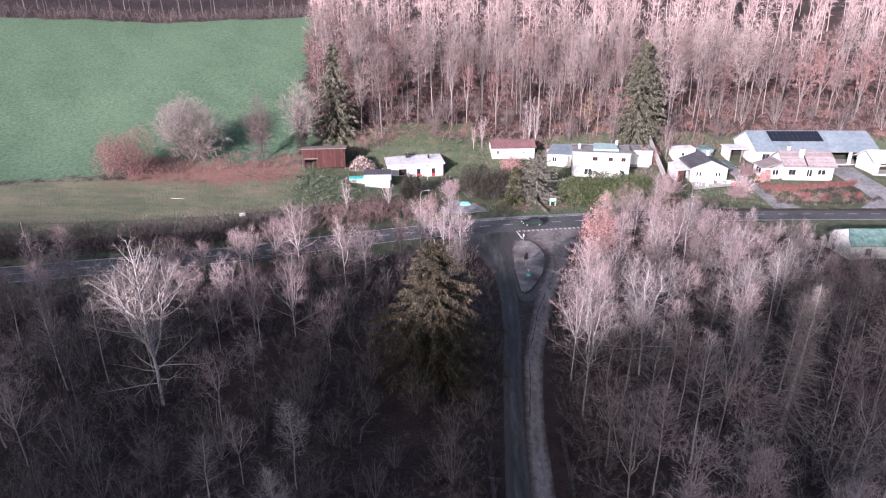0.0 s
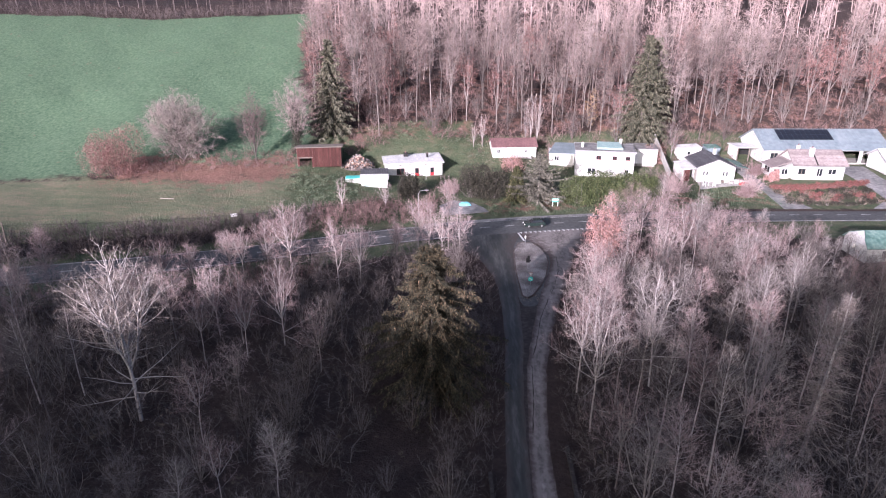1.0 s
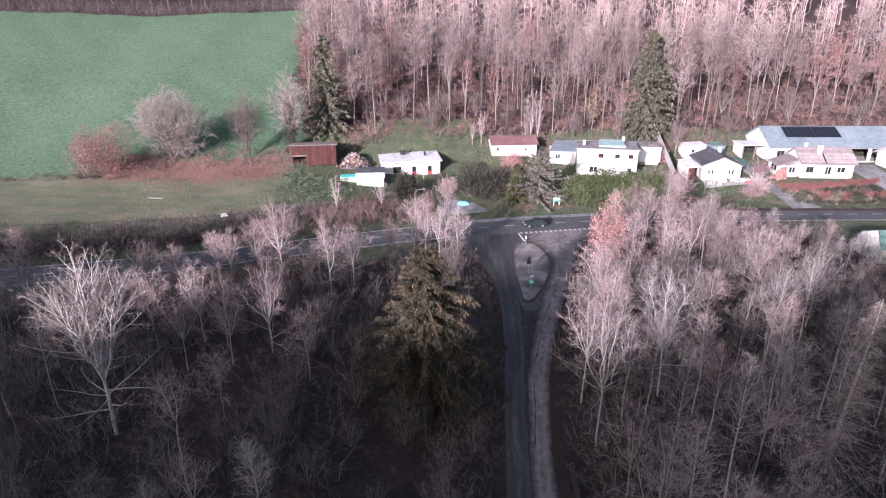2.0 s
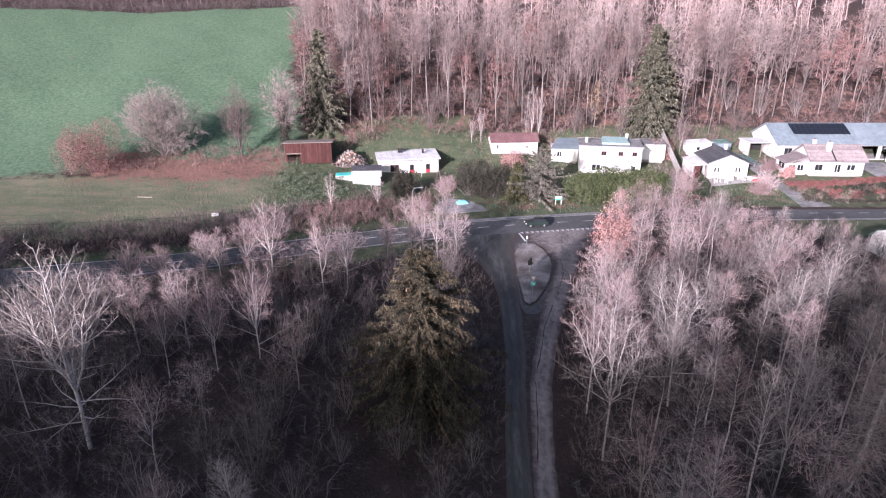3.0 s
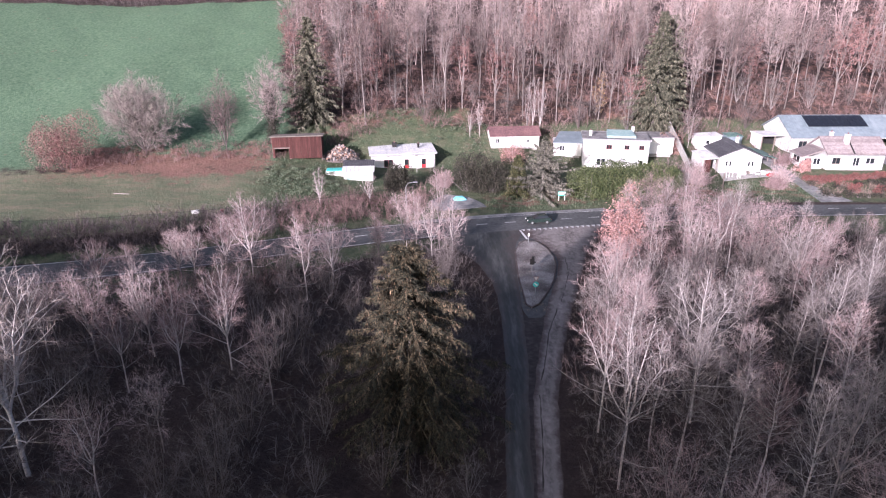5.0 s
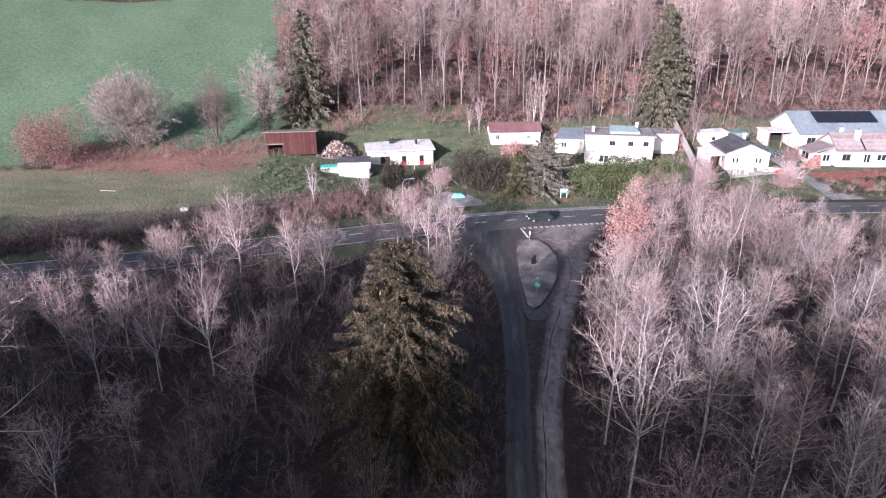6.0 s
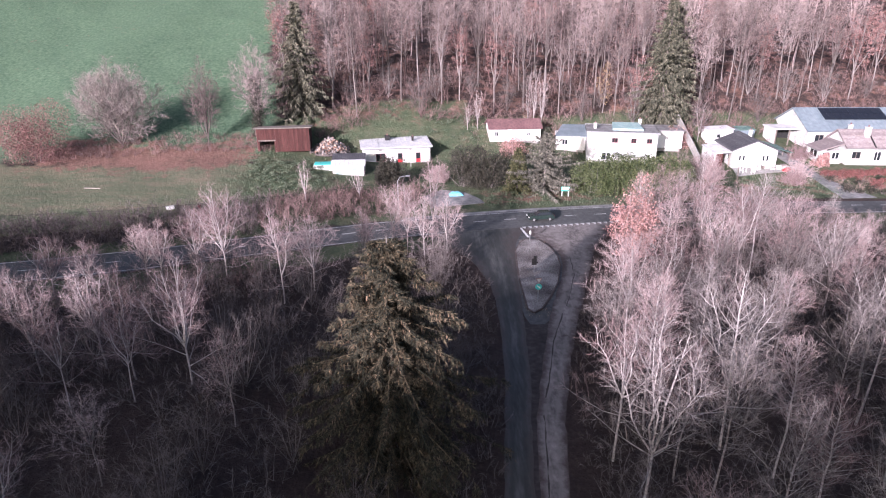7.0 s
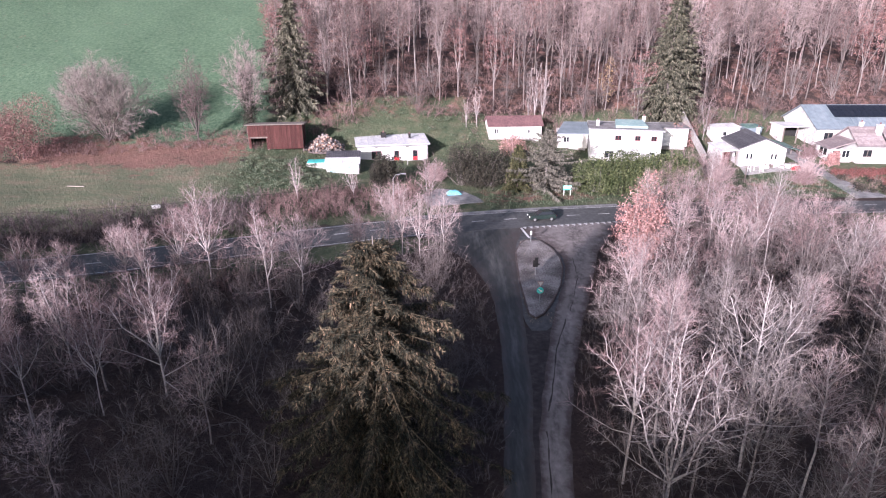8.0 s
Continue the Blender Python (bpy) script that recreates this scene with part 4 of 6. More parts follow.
def near_ok(x, y):
    return valley(x, y) and all((x - a) ** 2 + (y - b) ** 2 > c * c for a, b, c in SPECIAL)


near = scatter(21, -72, 84, 20, 95, 3.25, near_ok)
r_n = np.random.default_rng(6)
for x, y, a, q in near:
    if x > 6:
        far_off = y > 58
        p = slim[int(r_n.integers(4))] if r_n.random() < (0.3 if far_off else 0.6) else alder[int(r_n.integers(4))]
        cap = np.interp(y, (50, 65, 80, 95), (10.6, 10.0, 9.2, 6.8)) - (np.interp(x, (32, 52), (0, 2.6)) if y > 56 else 0) + (1.5 if y > 70 and x < 36 else 0.3) - (np.interp(x, (36, 46), (0, 1.3)) if y > 66 else 0)
        size = cap / 11.2 * (0.78 + 0.25 * q)
        place(p, x, y, a, max(size, 0.62 * cap / 8), size / max(size, 0.62 * cap / 8))
    else:
        p = alder[int(r_n.integers(4))] if r_n.random() < 0.65 else slim[int(r_n.integers(4))]
        low = y > (60 + 0.1 * x if x > -30 else 63) or (-9 < x < 4 and y < 68)
        if low or r_n.random() < (0.62 if x > -30 else 0.3):
            place(sallow[int(r_n.integers(3))], x, y, a, (0.45 if low else 0.72) + 0.3 * q, 0.9 + 0.2 * r_n.random())
        else:
            place(p, x, y, a, (0.74 if x < -30 else 0.56) + 0.24 * q, 0.85 + 0.2 * r_n.random())
fill = scatter(24, 12, 60, 58, 95, 4.8, near_ok)
for x, y, a, q in fill:
    place(sallow[int(r_n.integers(3))], x, y, a, 0.7 + 0.3 * q - (0.25 if x > 42 else 0), 0.9 + 0.2 * r_n.random())
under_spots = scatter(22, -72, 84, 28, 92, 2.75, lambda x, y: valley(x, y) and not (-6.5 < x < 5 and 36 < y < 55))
# undergrowth coloured darker to deepen the shade on the valley floor
joined("valley_undergrowth", brush_var, under_spots, "twig_shade", "leafless brown undergrowth of the valley wood, darkened for shade", "shrubs", smin=0.9, smax=2.0)



def lane_side(x, y):
    lo = np.interp(y, (26, 35, 48, 53, 59, 66, 75, 79, 84), (4.0, 4.3, 5.8, 6.2, 6.4, 6.6, 6.2, 5.0, 2.8))
    hi = np.interp(y, (26, 35, 49, 53, 59, 67, 72, 79, 84, 90), (9.8, 9.8, 10.2, 11.0, 11.8, 14.0, 15.7, 18.2, 19.6, 23.5))
    return lo - 5.5 < x < lo - 0.5 or hi + 0.4 < x < hi + 4.5


fringe_var = [merged(twig_bush(650 + 5 * k, 1.0, 1.4, 9, 26, 0.011)) for k in range(4)]
joined("lane_side_brush", fringe_var, scatter(23, -2, 30, 34, 91, 1.2, lambda x, y: lane_side(x, y) and (x > 6 or y < 84)), "twig_near", "low leafless reddish brush along the lane's edges", "shrubs", smin=0.6, smax=1.7)

# the big spruce beside the lane
spruce = make_tree("spruce_tree", conifer(31, 14.4, 4.6, 0.02, 0.42, 9, 46, 0.6, 0.85, 0.045, cones=3.2, ragged=0.45, full=1.75, brush=7), ("trunk", "crown", "cone_mass"), ("bark", "needle_dark", "cone"),
                   "tall dark spruce hung with brown cones beside the lane", "tree")
spruce.matrix_world = Matrix.Translation((-0.8, 49.5, 0))
for o in spruce.children:
    if o.name.startswith("cone_mass"):
        tagged(o, "brown hanging cones", kind="stuff")

# the broad pale tree in the valley wood, and the two that stand out on the other side of the lane
big = make_tree("poplar_tree", crown_tree(703, 15.6, 5.0, 0.32, 9, 140, 0.16, 0.78, 0.36, 0.10, 0.62, 0.015, 1.7, lean=0.0, skirts=8), TC, ("birch_bark", "twig_pale"),
                "broad leafless poplar with whitish limbs", "tree")
big.matrix_world = Matrix.Translation((-25.0, 45.6, 0))
for seed, x, y, h in ((711, 12.2, 44.2, 13.0), (715, 19.0, 50.6, 11.8), (719, 17.9, 59.5, 9.8), (723, 30.6, 55.8, 10.6), (727, 38.6, 63.0, 9.4)):
    tr = make_tree("ash_tree", crown_tree(seed, h, 3.3, 0.40, 7, 90, 0.085, 0.95, 0.32, 0.09, 0.60, 0.015, 1.5, lean=0.0, skirts=5), TC, ("birch_bark", "twig_near"),
                   "leafless ash with pale rising limbs", "tree", "ashes of the valley wood")
    tr.matrix_world = Matrix.Translation((x, y, land1(x, y)))
for seed, x, y, h, rad, st in ((761, -12.5, 71.0, 9.4, 3.0, 3), (763, -10.2, 73.5, 7.6, 2.8, 5), (765, -19.6, 76.5, 9.4, 3.8, 6), (767, -23.0, 78.0, 6.6, 3.0, 5), (769, -15.9, 57.6, 9.9, 3.4, 8), (773, -20.4, 58.6, 8.8, 2.8, 6), (775, -23.4, 60.2, 8.8, 2.6, 5), (777, -27.5, 59.0, 8.8, 3.2, 7), (779, -32.0, 59.5, 8.2, 2.6, 5), (1365, -27.5, 76.5, 5.6, 2.8, 6), (1369, -35.0, 73.0, 5.4, 3.0, 6),
                               (781, 1.0, 85.0, 11.0, 2.3, 3), (785, -1.8, 83.0, 8.4, 2.4, 4), (1341, -3.4, 85.0, 7.4, 2.4, 3), (1345, 0.2, 82.0, 7.0, 2.4, 4), (1349, 2.6, 83.4, 6.4, 2.2, 3), (1353, -6.0, 80.0, 6.0, 2.0, 3), (1357, -25.5, 75.5, 6.2, 2.4, 4), (1361, -31.0, 73.0, 5.2, 2.2, 4), (793, -45.0, 62.0, 10.4, 2.6, 3), (797, -49.5, 59.0, 10.2, 2.6, 1), (799, -44.0, 66.0, 9.6, 2.4, 1)):
    tr = make_tree("birch_tree", crown_tree(seed, h, rad, 0.32, st, 80, 0.075, 0.95, 0.28, 0.07, 0.72, 0.0145, 1.2, lean=0.01, skirts=4), TC, ("birch_bark", "twig_birch"),
                   "leafless silver birch with pinkish twigs near the road", "tree", "birches near the road")
    tr.matrix_world = Matrix.Translation((x, y, land1(x, y)))
tr = make_tree("red_leaved_tree", crown_tree(801, 10.2, 3.4, 0.15, 8, 90, 0.11, 0.95, 0.35, 0.3, 0.4, 0.018, leaf=44, leaf_size=0.11), ("trunk", "crown", "foliage"), ("bark", "twig", "leaf_salmon"),
               "young tree still full of salmon-red leaves", "tree")
tr.matrix_world = Matrix.Translation((20.8, 76.0, 0))
larch = make_tree("larch_tree", conifer(721, 15.4, 2.7, 0.06, 0.34, 8, 22, 0.34, 0.7, 0.018, bare=True, ragged=0.35), TC, ("birch_bark", "twig_pale"),
                  "bare pale larch with drooping side branches", "tree")
larch.matrix_world = Matrix.Translation((27.8, 41.4, 0)) @ Vector((-1.3, -2.6, 15.0)).to_track_quat("Z", "Y").to_matrix().to_4x4()

# conifers at the edge of the hillside wood
for seed, x, y, h, rad in ((731, -22.4, 129.0, 19.0, 3.8), (735, 42.5, 134.8, 23.0, 4.4), (739, 46.5, 141.0, 19.0, 3.6)):
    tr = make_tree("spruce_tree", conifer(seed, h, rad, 0.05, 0.52, 9, 24, 0.42, 1.0, 0.17, ragged=0.5, full=1.3), TC, ("bark", "needle"),
                   "dark green spruce at the edge of the bare hillside wood", "tree", "spruces of the hillside")
    tr.matrix_world = Matrix.Translation((x, y, land1(x, y)))

# single trees and shrubs along the foot of the meadow
for name, seed, x, y, arr, names, mats, label in (
        ("hawthorn_bush", 741, -59.0, 111.0, bush(741, 5.4, 4.8, 9.4, 17000, 0.10, lumps=16, fill=0.45), ("branch_frame", "foliage"), ("bark", "leaf_red"), "rounded bush with dry russet-red leaves"),
        ("willow_tree", 745, -48.8, 117.0, crown_tree(745, 12.4, 8.8, 0.05, 18, 240, 0.12, 1.0, 0.42, 0.10, 1.0, 0.027, 1.6), TC, ("bark", "twig_pale"), "broad leafless grey willow at the meadow's foot"),
        ("aspen_tree", 749, -35.5, 118.0, crown_tree(749, 13.4, 4.2, 0.10, 8, 130, 0.11, 1.0, 0.42, 0.10, 1.0, 0.034, 1.4), TC, ("bark", "twig"), "leafless grey-pink aspen at the meadow's foot"),
        ("ivy_clad_tree", 753, -28.2, 121.5, crown_tree(753, 15.2, 4.8, 0.18, 8, 130, 0.16, 1.0, 0.42, 0.10, 1.0, 0.034, 1.5), TC, ("bark", "twig"), "leafless tree with dark ivy on its trunk beside the shed"),
        ("golden_sapling", 757, 32.5, 138.0, crown_tree(757, 9.0, 2.0, 0.15, 1, 24, 0.08, 0.8, 0.5, 0.3, 0.6, 0.03, leaf=10, leaf_size=0.16), ("trunk", "crown", "foliage"), ("bark", "twig", "leaf_yellow"), "sapling with yellow leaves at the wood's edge")):
    tr = make_tree(name, arr, names, mats, label, "tree" if "bush" not in name else "bush")
    tr.matrix_world = Matrix.Translation((x, y, land1(x, y)))

ivy_x, ivy_y = -28.2, 121.5
ivy = Wood(1401)
pv = ivy.r.normal(size=(5200, 3)) * np.array([0.55, 0.55, 0.0]) + np.stack([0.25 * np.sin(np.arange(5200) * 0.01), 0 * np.arange(5200), 9.5 * ivy.r.random(5200) ** 1.2], 1)
ivy.leaves(pv, 0.12)
ivy_ob = new("ivy", ivy.mesh("ivy", "rhodo"))
ivy_ob.matrix_world = Matrix.Translation((ivy_x, ivy_y, land1(ivy_x, ivy_y)))
tagged(ivy_ob, "dark green ivy climbing a bare tree beside the shed", "ivy", kind="stuff")

for p in PROTOS:
    for o in (*p.children_recursive, p):
        bpy.data.objects.remove(o)

# ---- houses ----
def wall(parent, w, h, t, openings, material="render_white", m=None, gable=0.0, label=""):
    """A wall of thickness t along local x, outside towards -y, with openings (x0, z0, x1, z1) cut through; gable: its extra height."""
    xs = sorted({0.0, w, *(o[0] for o in openings), *(o[2] for o in openings), *((w / 2,) if gable else ())})
    zs = sorted({0.0, h, *(o[1] for o in openings), *(o[3] for o in openings)})
    bm = bmesh.new()
    grid = {(i, j): bm.verts.new((x, 0, z)) for i, x in enumerate(xs) for j, z in enumerate(zs)}
    for i in range(len(xs) - 1):
        for j in range(len(zs) - 1):
            cx, cz = (xs[i] + xs[i + 1]) / 2, (zs[j] + zs[j + 1]) / 2
            if not any(o[0] < cx < o[2] and o[1] < cz < o[3] for o in openings):
                bm.faces.new((grid[i, j], grid[i + 1, j], grid[i + 1, j + 1], grid[i, j + 1]))
    if gable:
        top = bm.verts.new((w / 2, 0, h + gable))
        n = len(zs) - 1
        for i in range(len(xs) - 1):
            bm.faces.new((grid[i, n], grid[i + 1, n], top))
    bmesh.ops.delete(bm, geom=[v for v in bm.verts if not v.link_faces], context="VERTS")
    out = bmesh.ops.extrude_face_region(bm, geom=bm.faces[:])
    for g in out["geom"]:
        if isinstance(g, bmesh.types.BMVert):
            g.co.y += t
    bmesh.ops.recalc_face_normals(bm, faces=bm.faces)
    ob = part("wall", bm, material, parent, label)
    if m is not None:
        ob.matrix_basis = m
    return ob


def window(parent, x0, z0, x1, z1, m=None, frame_mat="white", depth=0.12, sill=True, mullion=True):
    """A window set back in its opening: frame, pane and sill."""
    f = 0.07
    bm = boxes((x0, depth, z0, x0 + f, depth + 0.06, z1), (x1 - f, depth, z0, x1, depth + 0.06, z1), (x0 + f, depth, z0, x1 - f, depth + 0.06, z0 + f), (x0 + f, depth, z1 - f, x1 - f, depth + 0.06, z1))
    if mullion:
        c = (x0 + x1) / 2
        box(bm, c - 0.03, depth - 0.004, z0 + f, c + 0.03, depth + 0.05, z1 - f)
    ob = part("window", bm, frame_mat, parent)
    if m is not None:
        ob.matrix_basis = m
    part("pane", boxes((x0 + f, depth + 0.02, z0 + f, x1 - f, depth + 0.035, z1 - f)), "glass", ob)
    if sill:
        part("sill", boxes((x0 - 0.06, -0.07, z0 - 0.07, x1 + 0.06, depth, z0 - 0.003), bevel=0.01), "concrete", ob)
    return ob


def door(parent, x0, z0, x1, z1, material="maroon", depth=0.1):
    bm = boxes((x0, depth, z0, x1, depth + 0.06, z1))
    for k in range(2):
        zz = z0 + 0.15 + k * (z1 - z0 - 0.2) / 2
        box(bm, x0 + 0.12, depth - 0.02, zz, x1 - 0.12, depth, zz + (z1 - z0) / 2 - 0.25)
    ob = part("door", bm, material, parent)
    hb = bmesh.new()
    cyl(hb, (x1 - 0.12, depth - 0.07, (z0 + z1) / 2), (x1 - 0.22, depth - 0.07, (z0 + z1) / 2), 0.015, seg=8)
    cyl(hb, (x1 - 0.12, depth - 0.07, (z0 + z1) / 2), (x1 - 0.12, depth, (z0 + z1) / 2), 0.012, seg=8)
    part("handle", hb, "metal", ob)
    return ob


def shell(parent, w, d, h, t=0.25, front=(), left=(), right=(), back=(), material="render_white", gable_sides=0.0, gable_front=0.0):
    wall(parent, w, h, t, list(front), material, gable=gable_front)
    wall(parent, w, h, t, list(back), material, Matrix.Translation((w, d, 0)) @ Matrix.Rotation(math.pi, 4, "Z"), gable=gable_front)
    wall(parent, d - 2 * t, h, t, list(left), material, Matrix.Translation((0, d - t, 0)) @ Matrix.Rotation(-math.pi / 2, 4, "Z"), gable=gable_sides)
    wall(parent, d - 2 * t, h, t, list(right), material, Matrix.Translation((w, t, 0)) @ Matrix.Rotation(math.pi / 2, 4, "Z"), gable=gable_sides)
    part("floor_slab", boxes((t, t, -0.6, w - t, d - t, 0.05)), "concrete", parent)


def base_pose(x, y, z, turn):
    return Matrix.Translation((x, y, z)) @ Matrix.Rotation(radians(turn), 4, "Z")


def chimney(parent, x, y, z0, z1, s=0.5, material="render_white"):
    ob = part("chimney", boxes((x - s / 2, y - s / 2, z0, x + s / 2, y + s / 2, z1), (x - s / 2 - 0.06, y - s / 2 - 0.06, z1, x + s / 2 + 0.06, y + s / 2 + 0.06, z1 + 0.1)), material, parent)
    bm = bmesh.new()
    cyl(bm, (x, y, z1 + 0.1), (x, y, z1 + 0.4), 0.12, 0.1)
    part("chimney_pot", bm, "roof_brown", ob)


def seam_roof(parent, a, b, c, d, material, seams=0, t=0.12, seam_h=0.05, name="roof"):
    """A sheet roof with standing seams that run from edge a-b to edge d-c."""
    ob = part(name, slab(bmesh.new(), a, b, c, d, t), material, parent)
    if seams:
        a, b, c, d = (Vector(p) for p in (a, b, c, d))
        bm = bmesh.new()
        nrm = (b - a).cross(d - a).normalized()
        nrm = nrm if nrm.z > 0 else -nrm
        for k in range(1, seams):
            f = k / seams
            p, q = a.lerp(b, f), d.lerp(c, f)
            u = (b - a).normalized() * 0.03
            slab(bm, p - u + nrm * seam_h, p + u + nrm * seam_h, q + u + nrm * seam_h, q - u + nrm * seam_h, seam_h - 0.002)
        part("seam_ribs", bm, material, ob)
    return ob


def tile_rows(parent, a, b, c, d, material, rows):
    """Courses of tiles, each a thin strip that overlaps the one below."""
    a, b, c, d = (Vector(p) for p in (a, b, c, d))
    nrm = (b - a).cross(d - a).normalized()
    nrm = nrm if nrm.z > 0 else -nrm
    for k in range(rows):
        f, g = k / rows, min(1.0, (k + 1.25) / rows)
        bm = slab(bmesh.new(), a.lerp(d, f) + nrm * 0.06, b.lerp(c, f) + nrm * 0.06, b.lerp(c, g) + nrm * 0.02, a.lerp(d, g) + nrm * 0.02, 0.035)
        part("tile_course", bm, material, parent)


# white flat-roofed bungalow
h1 = thing("bungalow", base_pose(-10.9, 118.9, 0.8, 9.5), "low white bungalow with a nearly flat pale roof", "house")
W1, D1 = 11.1, 6.2
ops = [(2.1, 1.0, 3.7, 2.35), (5.7, 0.25, 6.5, 2.3), (8.7, 0.25, 9.5, 2.3)]
shell(h1, W1, D1, 3.25, front=ops, left=[(1.5, 1.0, 2.6, 2.1)])
window(h1, *ops[0], frame_mat="maroon")
for o in ops[1:]:
    door(h1, o[0], o[1], o[2], o[1] + 0.95, "redpaint")
    window(h1, o[0], o[1] + 0.95, o[2], o[3], frame_mat="maroon", sill=False, mullion=False)
window(h1, 1.5, 1.0, 2.6, 2.1, Matrix.Translation((0, D1 - 0.25, 0)) @ Matrix.Rotation(-math.pi / 2, 4, "Z"))
seam_roof(h1, (-0.35, -0.4, 3.38), (W1 + 0.35, -0.4, 3.38), (W1 + 0.35, D1 + 0.3, 3.75), (-0.35, D1 + 0.3, 3.75), "roof_white", 12, 0.14)
for xv in (2.6, 7.6):
    part("wall_vent", boxes((xv, -0.03, 2.82, xv + 0.5, 0.0, 2.94)), "black", h1)
chimney(h1, 4.4, 4.6, 3.4, 4.3, 0.8, "dark")
chimney(h1, 8.6, 3.4, 3.4, 4.2, 0.35, "dark")
part("terrace", boxes((7.6, -1.6, -0.5, 10.6, -0.02, 0.2), (7.6, -1.6, 0.2, 7.7, -1.5, 1.0), (10.5, -1.6, 0.2, 10.6, -1.5, 1.0), (7.6, -1.6, 0.95, 10.6, -1.52, 1.02)), "concrete", h1)
part("stair_wall", slab(bmesh.new(), (-1.3, -1.2, 0.9), (-0.9, -1.2, 0.9), (-0.9, 5.4, 3.0), (-1.3, 5.4, 3.0), 1.6), "render_white", h1)

# garden hut and covered pool beside it
hut = thing("garden_hut", base_pose(-14.9, 112.6, 0.9, 4), "small garden hut with grey lean-to roof and turquoise front", "hut")
shell(hut, 4.8, 3.6, 1.75, 0.12, front=[(0.5, 0.5, 4.3, 1.5)], material="render_grey")
part("front_panel", boxes((0.5, 0.05, 0.5, 4.3, 0.09, 1.5)), "pale_teal", hut, "pale turquoise front sheet")
seam_roof(hut, (-0.25, -0.35, 1.85), (5.05, -0.35, 1.85), (5.05, 1.8, 2.35), (-0.25, 1.8, 2.35), "roof_white", 8, 0.06, name="roof_sheet")
seam_roof(hut, (-0.2, 1.76, 2.44), (5.0, 1.76, 2.44), (5.0, 3.8, 2.95), (-0.2, 3.8, 2.95), "roof_slate", 16, 0.06, name="roof_sheet")
pool = thing("covered_pool", base_pose(-18.0, 113.4, 1.9, 6), "garden pool under a turquoise cover", "pool")
part("rim", boxes((0, 0, -0.4, 2.9, 2.2, 0.7), bevel=0.05), "render_grey", pool)
bm = boxes((0.08, 0.08, 0.704, 2.82, 2.12, 0.82), bevel=0.06)
part("cover", bm, "teal", pool)

# red board shed, open at one end
shed = thing("wooden_shed", base_pose(-27.3, 116.6, 4.0, 7), "red-stained board shed with an open bay", "shed")
WS, DS, HS = 8.2, 4.6, 3.7
for x in (0.06, 2.9, WS - 0.06):
    for y, h in ((0.1, HS), (DS - 0.1, HS - 0.5)):
        part("post", boxes((x - 0.09, y - 0.09, -0.5, x + 0.09, y + 0.09, h)), "wood", shed)
nb = 40
for k in range(nb):
    x = WS * k / nb
    z0 = 1.85 if 0.3 < x < 2.65 else 0.0
    part("board", boxes((x + 0.008, -0.02 - 0.012 * (k % 2), z0 + 0.02 * (k % 3), x + WS / nb - 0.008, 0.01, HS)), "shed_wood", shed)
for xx in (0.0, WS - 0.05):
    for k in range(20):
        y = DS * k / 20
        part("board", boxes((xx, y + 0.02, 0.0, xx + 0.05, y + DS / 20 - 0.006, HS - 0.5 * (y / DS) - 0.05)), "shed_wood", shed)
part("back_wall", boxes((0.06, DS - 0.06, 0, WS - 0.06, DS, HS - 0.55)), "shed_wood", shed)
part("roof", slab(bmesh.new(), (-0.35, -0.5, HS + 0.2), (WS + 0.35, -0.5, HS + 0.2), (WS + 0.35, DS + 0.3, HS - 0.38), (-0.35, DS + 0.3, HS - 0.38), 0.12), "wood", shed, "weathered grey roof boards")
part("lintel", boxes((0.2, -0.07, 1.75, 2.9, -0.035, 1.95)), "wood", shed)

# heap of split logs
pile = thing("log_pile", Matrix.Translation((-16.4, 120.2, land1(-16.4, 120.2))), "conical heap of split firewood logs", "firewood")
lr = np.random.default_rng(3)
log_meshes = []
for k in range(5):
    bm = bmesh.new()
    cyl(bm, (-0.34, 0, 0), (0.34, 0, 0), 0.13 + 0.02 * k, 0.12 + 0.02 * k, seg=(5, 6, 7, 5, 6)[k])
    me = bpy.data.meshes.new("log")
    bm.to_mesh(me)
    bm.free()
    me.materials.append(M["bark"])
    me.materials.append(M["log"])
    for p in me.polygons:
        p.material_index = 1 if len(p.vertices) > 4 else 0
    log_meshes.append(me)
bm = bmesh.new()
bmesh.ops.create_cone(bm, cap_ends=True, segments=16, radius1=3.0, radius2=0.25, depth=2.1, matrix=Matrix.Translation((0, 0, 0.85)))
part("heap_core", bm, "bark", pile)
for k in range(290):
    a, q = lr.uniform(0, 6.28), math.sqrt(lr.random())
    ob = new("log", log_meshes[k % 5])
    ob.parent = pile
    ob.matrix_basis = pose(math.cos(a) * 3.2 * q, math.sin(a) * 2.9 * q, 0.05 + 2.15 * (1 - q) + lr.uniform(-0.08, 0.12), lr.uniform(-50, 50), lr.uniform(-60, 60), lr.uniform(0, 360))

# white cottage with a brown roof, higher up
h0 = thing("cottage", base_pose(10.4, 127.2, 3.4, 4), "small white cottage with a low brown roof", "house")
ops = [(0.9, 0.9, 1.6, 1.8), (3.0, 0.3, 3.9, 2.1), (6.6, 0.9, 7.2, 1.6)]
shell(h0, 9.0, 5.0, 2.4, front=ops, gable_sides=0)
window(h0, *ops[0])
door(h0, *ops[1], material="white")
window(h0, *ops[2])
for a in ((-0.3, -0.35, 2.3), (-0.3, 5.35, 2.3)):
    part("roof", slab(bmesh.new(), a, (9.3, a[1], 2.3), (9.3, 2.5, 3.6), (-0.3, 2.5, 3.6), 0.12), "roof_brown", h0)
    tile_rows(h0, a, (9.3, a[1], 2.3), (9.3, 2.5, 3.6), (-0.3, 2.5, 3.6), "roof_brown", 10)
